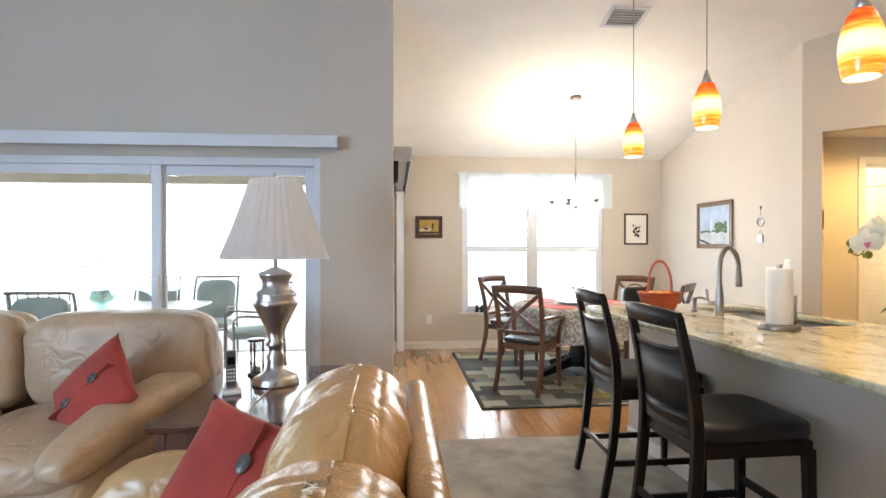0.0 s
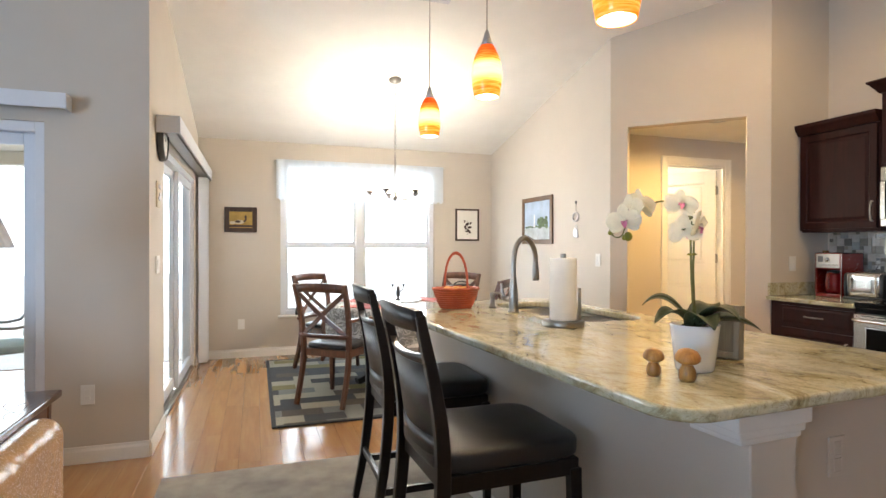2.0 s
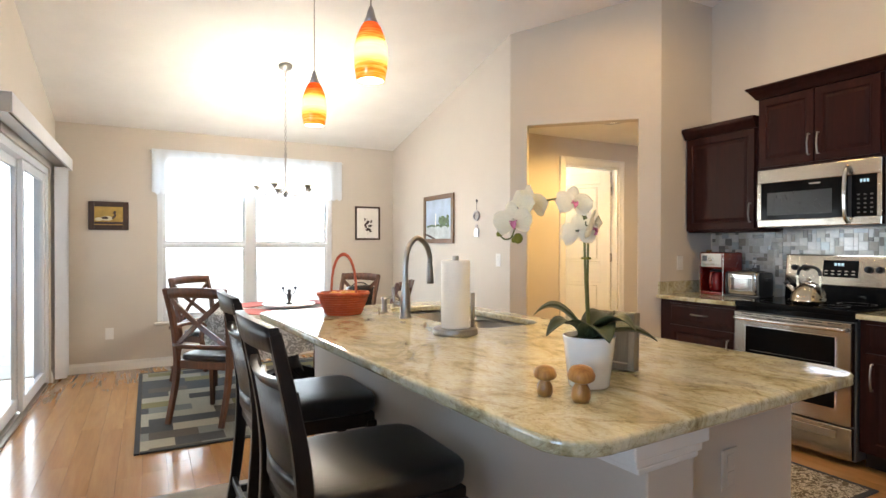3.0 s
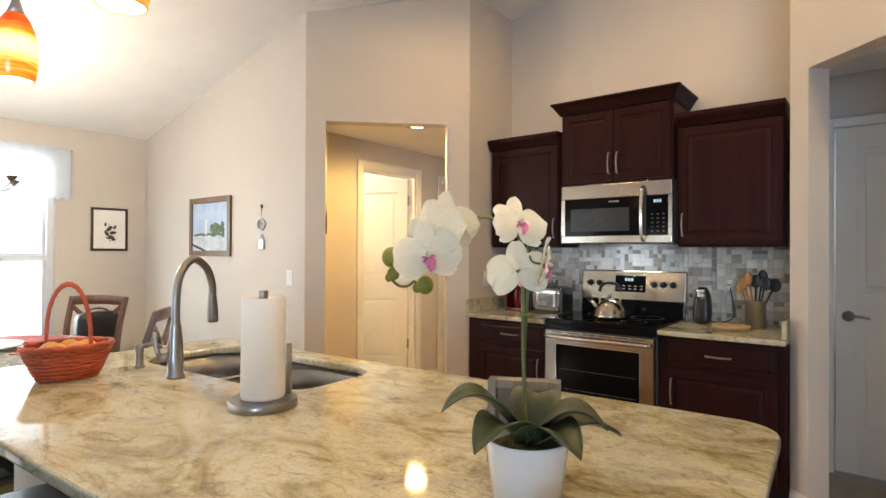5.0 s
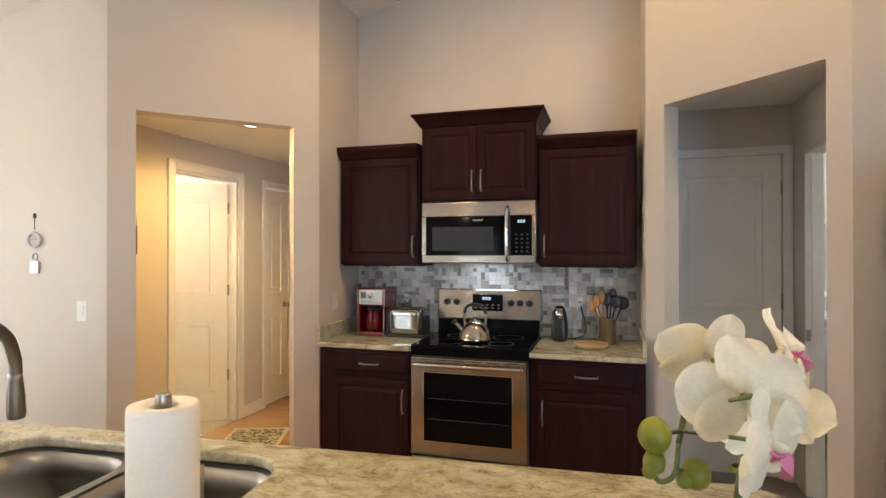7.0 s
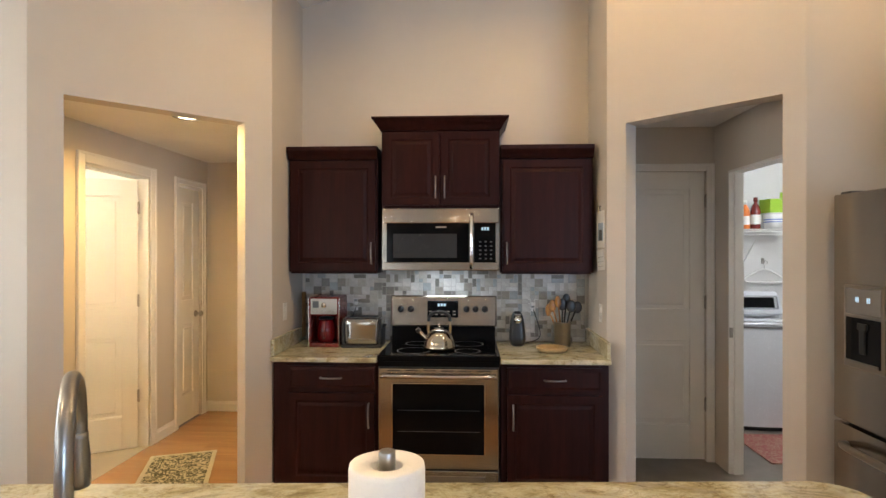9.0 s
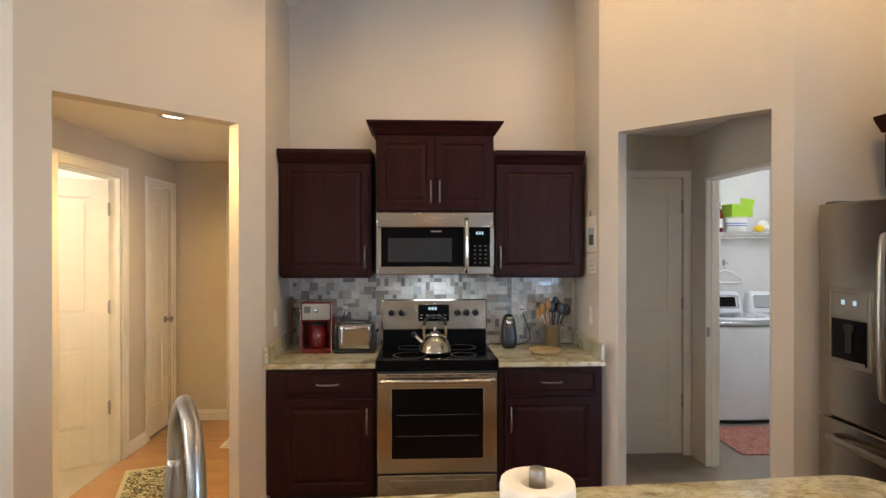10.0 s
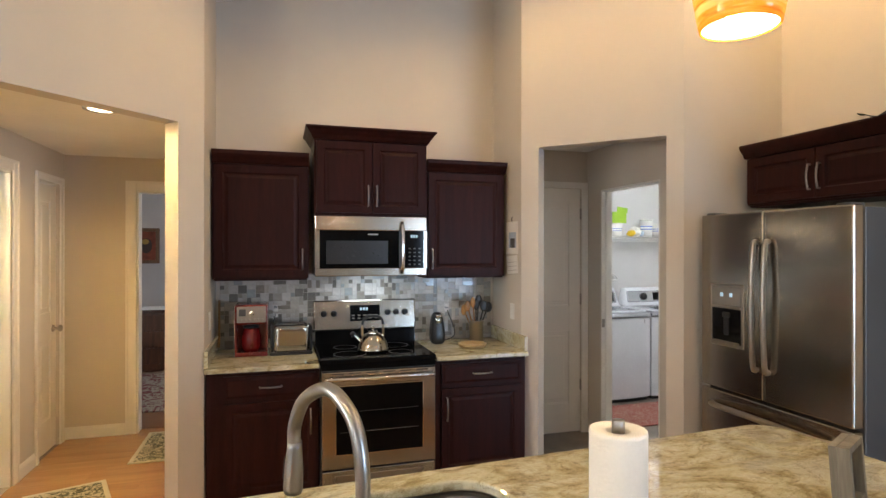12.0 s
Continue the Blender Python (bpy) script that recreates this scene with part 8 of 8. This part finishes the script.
for r, z in ((r * LR, z * LH) for r, z in prof):
    rings.append([bm.verts.new((LX + (r + 0.0024 * math.sin(34 * 2 * math.pi * i / n)) * math.cos(2 * math.pi * i / n), LY + (r + 0.0042 * math.sin(34 * 2 * math.pi * i / n)) * math.sin(2 * math.pi * i / n), LZ + z)) for i in range(n)])
for a, b in zip(rings, rings[1:]):
    for i in range(n):
        bm.faces.new((a[i], a[(i + 1) % n], b[(i + 1) % n], b[i])).smooth = True
part("shade", bm, SHADECLOTH, tl, "pleated pale fabric shade")
part("finial", lathe([(0, 1.10 * LH), (0.006, 1.10 * LH), (0.006, 1.125 * LH), (0.011, 1.14 * LH), (0.006, 1.155 * LH), (0, 1.16 * LH)], (LX, LY, LZ), 14), PEWTER, tl)
part("harp", tube(bend([(LX - 0.012, LY, LZ + 0.69 * LH), (LX - 0.06, LY, LZ + 0.85 * LH), (LX - 0.04, LY, LZ + 1.06 * LH), (LX, LY, LZ + 1.10 * LH), (LX + 0.04, LY, LZ + 1.06 * LH), (LX + 0.06, LY, LZ + 0.85 * LH), (LX + 0.012, LY, LZ + 0.69 * LH)], 5), 0.003, 6), PEWTER, tl)
PX, PY = -1.014, 2.70
ph = thing("cordless_phone", (PX, PY, LZ), "grey cordless telephone standing in its charger", "telephone")
part("charger", moved(join(box(-0.05, -0.06, 0, 0.05, 0.05, 0.026, 0.010, 3), box(-0.036, 0.0, 0.02, 0.036, 0.045, 0.06, 0.012, 3)), pose(PX, PY, LZ, 0, 0, 18)), WHITEPLASTIC, ph, "pale charging cradle")
hm_ = pose(PX, PY - 0.006, LZ + 0.026, -13, 0, 18)
hs = part("handset", moved(box(-0.027, -0.014, 0, 0.027, 0.014, 0.205, 0.011, 3), hm_), NICKEL, ph, "silver handset")
part("front", moved(box(-0.023, -0.0155, 0.012, 0.023, -0.013, 0.195, 0.006), hm_), DARKGREY, hs)
part("screen", moved(box(-0.018, -0.017, 0.125, 0.018, -0.0152, 0.165, 0.001), hm_), BLACKGLASS, hs)
for i in range(12):
    part("key", moved(box(-0.019 + 0.0145 * (i % 3), -0.0168, 0.035 + 0.019 * (i // 3), -0.009 + 0.0145 * (i % 3), -0.0152, 0.047 + 0.019 * (i // 3), 0.001, 1), hm_), WHITEPLASTIC, hs)
gx, gy = -0.99, 3.13
hg2 = thing("hourglass", (gx, gy, LZ), "dark wooden hourglass on the end table", "hourglass")
for z in (0.0, 0.205):
    part("disc", lathe([(0, z), (0.05, z), (0.055, z + 0.006), (0.05, z + 0.014), (0, z + 0.014)], (gx, gy, LZ), 20), DARKTOP, hg2)
for a in (30, 150, 270):
    part("post", lathe([(0.005, 0.014), (0.008, 0.05), (0.005, 0.10), (0.008, 0.15), (0.005, 0.205)], (gx + 0.042 * math.cos(radians(a)), gy + 0.042 * math.sin(radians(a)), LZ), 8), DARKTOP, hg2)
part("glass", lathe([(0.028, 0.016), (0.033, 0.05), (0.02, 0.085), (0.005, 0.108), (0.02, 0.13), (0.033, 0.165), (0.028, 0.203)], (gx, gy, LZ), 18), CLEAR, hg2)
part("sand", lathe([(0, 0.016), (0.026, 0.017), (0.03, 0.04), (0, 0.055)], (gx, gy, LZ), 14), CREAM, hg2)
eg = thing("reading_glasses", (-0.58, 2.98, LZ), "thin wire reading glasses lying on the table", "glasses")
for s in (-1, 1):
    part("rim", tube([(-0.58 + s * 0.034 + 0.026 * math.cos(q * math.pi / 10), 2.98, LZ + 0.022 + 0.019 * math.sin(q * math.pi / 10)) for q in range(21)], 0.0016, 5, False), IRON, eg)
    part("temple", tube([(-0.58 + s * 0.06, 2.98, LZ + 0.025), (-0.58 + s * 0.055, 3.11, LZ + 0.004)], 0.0016, 5), IRON, eg)
part("bridge", tube([(-0.588, 2.98, LZ + 0.024), (-0.572, 2.98, LZ + 0.024)], 0.0016, 5), IRON, eg)
solo("cord", tube(bend([(-0.82, 2.76, LZ + 0.005), (-0.84, 2.44, LZ + 0.004), (-0.82, 2.28, LZ + 0.004), (-0.86, 2.17, LZ + 0.004)], 6), 0.0028, 6), WHITEPLASTIC, "thin white cord on the end table", "cord")

# ---- patio ----
ptb = thing("patio_table", (-3.4, 6.0, -0.03), "pale outdoor dining table on the patio", "table")
part("tabletop", slab(rounded(-4.6, 5.5, -2.3, 6.5, 0.15), 0.68, 0.71, 0.006), CERAMIC, ptb)
for x, y in ((-4.4, 5.7), (-2.5, 5.7), (-4.4, 6.3), (-2.5, 6.3)):
    part("leg", tube([(x, y, -0.03), (x, y, 0.68)], 0.025, 8), PATIOIRON, ptb)
vs = thing("flower_vase", (-3.35, 6.0, 0.71), "round glass vase of pink flowers on the patio table", "vase")
part("vase", lathe([(0, 0), (0.07, 0), (0.12, 0.06), (0.13, 0.12), (0.10, 0.20), (0.075, 0.25), (0.072, 0.25), (0.096, 0.2), (0.126, 0.12), (0.116, 0.06), (0, 0.006)], (-3.35, 6.0, 0.71), 26), glass("vase_glass", (0.7, 0.86, 0.82), 0.05, 0.7), vs)
random.seed(4)
# pink lightened too, with the outdoor glare in its colour
PINKF = paint("pink_flower", (0.80, 0.42, 0.52), 0.6, var=0.2, scale=20)
for i in range(9):
    a, r = i * 2.4, 0.05 + 0.015 * i
    top_ = Vector((-3.35 + r * 1.3 * math.cos(a), 6.0 + r * 1.3 * math.sin(a), 1.02 + 0.13 * random.random()))
    part("stem", tube([(-3.35, 6.0, 0.75), top_], 0.004, 5), LEAF, vs)
    part("bloom", join(*[moved(petal(0.09, 0.06, 0.05, 4), Matrix.Translation(top_) @ Matrix.Rotation(radians(60 * k_ + 20 * i), 4, "Z") @ Matrix.Rotation(radians(-35), 4, "Y")) for k_ in range(6)]), PINKF, vs)


def make_patio_chair():
    ob = thing("patio_chair", (0, 0, 0), "dark iron patio chair with teal cushions", "chair", "patio chairs")
    part("seat_cushion", puff(-0.24, -0.25, 0.36, 0.26, 0.25, 0.46, 5, 6), TEAL, ob, "teal seat cushion")
    part("back_cushion", moved(puff(-0.05, -0.24, 0.0, 0.05, 0.24, 0.5, 5, 6), pose(-0.24, 0, 0.45, 0, -12, 0)), TEAL, ob, "teal back cushion")
    for sy in (-1, 1):
        part("side_frame", tube(bend([(0.26, sy * 0.27, 0.0), (0.25, sy * 0.27, 0.4), (0.22, sy * 0.28, 0.62), (-0.2, sy * 0.28, 0.62), (-0.33, sy * 0.27, 0.98)], 4), 0.014, 7), PATIOIRON, ob)
        part("back_leg", tube([(-0.26, sy * 0.27, 0.62), (-0.30, sy * 0.27, 0.0)], 0.014, 7), PATIOIRON, ob)
    for i in range(7):
        part("back_bar", tube([(-0.30, -0.26 + 0.087 * i, 0.46), (-0.365, -0.26 + 0.087 * i, 0.98)], 0.006, 5), PATIOIRON, ob)
    part("top_rail", tube([(-0.365, -0.28, 0.98), (-0.365, 0.28, 0.98)], 0.014, 7), PATIOIRON, ob)
    part("seat_rail", join(tube([(0.25, -0.27, 0.36), (0.25, 0.27, 0.36)], 0.012, 6), tube([(-0.27, -0.27, 0.36), (-0.27, 0.27, 0.36)], 0.012, 6)), PATIOIRON, ob)
    return ob


pc = make_patio_chair()
pc.matrix_world = pose(-3.25, 5.12, -0.028, 0, 0, 90)
for x, y, a in ((-3.25, 6.9, -90), (-2.5, 6.9, -90), (-1.75, 6.1, 205), (-4.2, 5.1, 90)):
    copy_thing(pc, pose(x, y, -0.028, 0, 0, a))
pf = thing("patio_fan", (-2.75, 5.6, 2.36), "white patio ceiling fan at rest", "fan")
part("rod", tube([(-2.75, 5.6, 2.36), (-2.75, 5.6, 2.22)], 0.014, 8), WHITEENAMEL, pf)
part("motor", lathe([(0, 0), (0.08, 0.01), (0.10, 0.05), (0.05, 0.11), (0, 0.12)], (-2.75, 5.6, 2.12), 20), WHITEENAMEL, pf)
for i in range(5):
    part("blade", moved(box(0.1, -0.065, 0, 0.65, 0.065, 0.008, 0.003), pose(-2.75, 5.6, 2.17, 8, 0, 72 * i + 12)), WHITEENAMEL, pf)

# ---- mosaic backsplash ----
TILEMATS = [paint("stone_tile_" + n, c, r, var=0.12, scale=30, grain=140, relief=0.08, random_tint=0.25, coat=k) for n, c, r, k in (("white", (0.62, 0.60, 0.56), 0.3, 0.2), ("cream", (0.50, 0.47, 0.41), 0.35, 0.1), ("grey", (0.24, 0.225, 0.20), 0.25, 0.3), ("taupe", (0.30, 0.27, 0.22), 0.3, 0.2), ("glass", (0.42, 0.45, 0.45), 0.08, 0.6))]
GROUT = paint("grout", (0.42, 0.40, 0.36), 0.9, var=0.08, grain=200, relief=0.3)
bs = tagged(thing("backsplash", (4.99, 2.355, CT), "mosaic backsplash of white, grey and taupe stone and glass tiles", ""), kind="structure")
part("grout_bed", box(4.984, 1.326, CT + 0.002, 4.9985, 3.384, 1.433), GROUT, bs)
random.seed(12)
U, NY, NZ = 0.0302, 68, 17
used = set()
meshes, rest = {}, {}
count = 0
for iz in range(NZ):
    for iy in range(NY):
        if (iy, iz) in used:
            continue
        options = [(2, 2), (1, 1), (2, 1), (1, 2), (1, 1), (2, 2), (3, 1)]
        random.shuffle(options)
        for w, h in options + [(1, 1)]:
            cells = [(iy + a, iz + b) for a in range(w) for b in range(h)]
            if all(c not in used and c[0] < NY and c[1] < NZ for c in cells):
                break
        used |= set(cells)
        k = random.choices(range(5), (34, 24, 18, 12, 12))[0]
        key = (w, h, k)
        if key not in meshes:
            b_ = box(0, 0.0015, 0.0015, 0.006, w * U - 0.0015, h * U - 0.0015, 0.0012, 1)
            me = bpy.data.meshes.new("tile")
            b_.to_mesh(me)
            b_.free()
            me.materials.append(TILEMATS[k])
            meshes[key] = me
        z, y = CT + 0.004 + iz * U, 1.328 + iy * U
        behind = 1.96 < y < 2.74 and z < 1.17
        if count < 330 and not behind:
            t = new("tile", meshes[key])
            t.parent = bs
            t.location = Vector((4.9795 + 0.0012 * random.random(), y, z)) - ORIGIN[bs.name]
            count += 1
        else:
            rest.setdefault(k, []).append(box(4.9795, y + 0.0015, z + 0.0015, 4.986, y + w * U - 0.0015, z + h * U - 0.0015))
for k, bms in rest.items():
    tagged(part("tiles", join(*bms), TILEMATS[k], bs), kind="stuff")

# ---- laminate floor ----
PW, PL, GAP = 0.128, 1.22, 0.0007
bmp = box(0, 0, -0.012, PW - GAP, PL - GAP, 0.0, 0.0006, 1)
plank_mesh = bpy.data.meshes.new("plank")
bmp.to_mesh(plank_mesh)
bmp.free()
plank_mesh.materials.append(PLANK)
fl = bpy.data.objects["floor"]
random.seed(5)
cells = []
for i in range(math.ceil((6.36 + 5.0) / PW)):
    x = -5.0 + i * PW
    off = random.random() * PL
    j = 0
    while True:
        y = -4.5 - off + j * PL
        j += 1
        if y > 6.94:
            break
        cells.append((x, y))
near = [(x, y) for x, y in cells if -0.6 < x < 3.4 and 2.7 < y < 6.7 or -0.35 < x < 1.4 and y > 0.3 and y < 2.8]
near = sorted(near, key=lambda c: (c[0] - 0.9) ** 2 + (c[1] - 3.4) ** 2)[:300]
chosen = set(near)
verts, faces = [], []
for x, y in cells:
    y1 = min(y + PL - GAP, 6.94)
    y0 = max(y, -4.5)
    if x > 3.5:
        y1 = min(y1, 4.744)
    if y1 - y0 < 0.02:
        continue
    if (x, y) in chosen and y + PL < 6.94:
        p = new("plank", plank_mesh)
        p.parent = fl
        p.location = (x, y, 0)
    else:
        b0 = len(verts)
        x1 = x + PW - GAP
        verts += [(x, y0, -0.012), (x1, y0, -0.012), (x1, y1, -0.012), (x, y1, -0.012), (x, y0, 0), (x1, y0, 0), (x1, y1, 0), (x, y1, 0)]
        faces += [tuple(b0 + q for q in f) for f in ((4, 5, 6, 7), (0, 1, 5, 4), (1, 2, 6, 5), (2, 3, 7, 6), (3, 0, 4, 7))]
me = bpy.data.meshes.new("planks")
me.from_pydata(verts, [], faces)
me.materials.append(PLANKREST)
rest_ob = new("planks", me)
rest_ob.parent = fl
tagged(rest_ob, "warm brown laminate planks", kind="stuff")
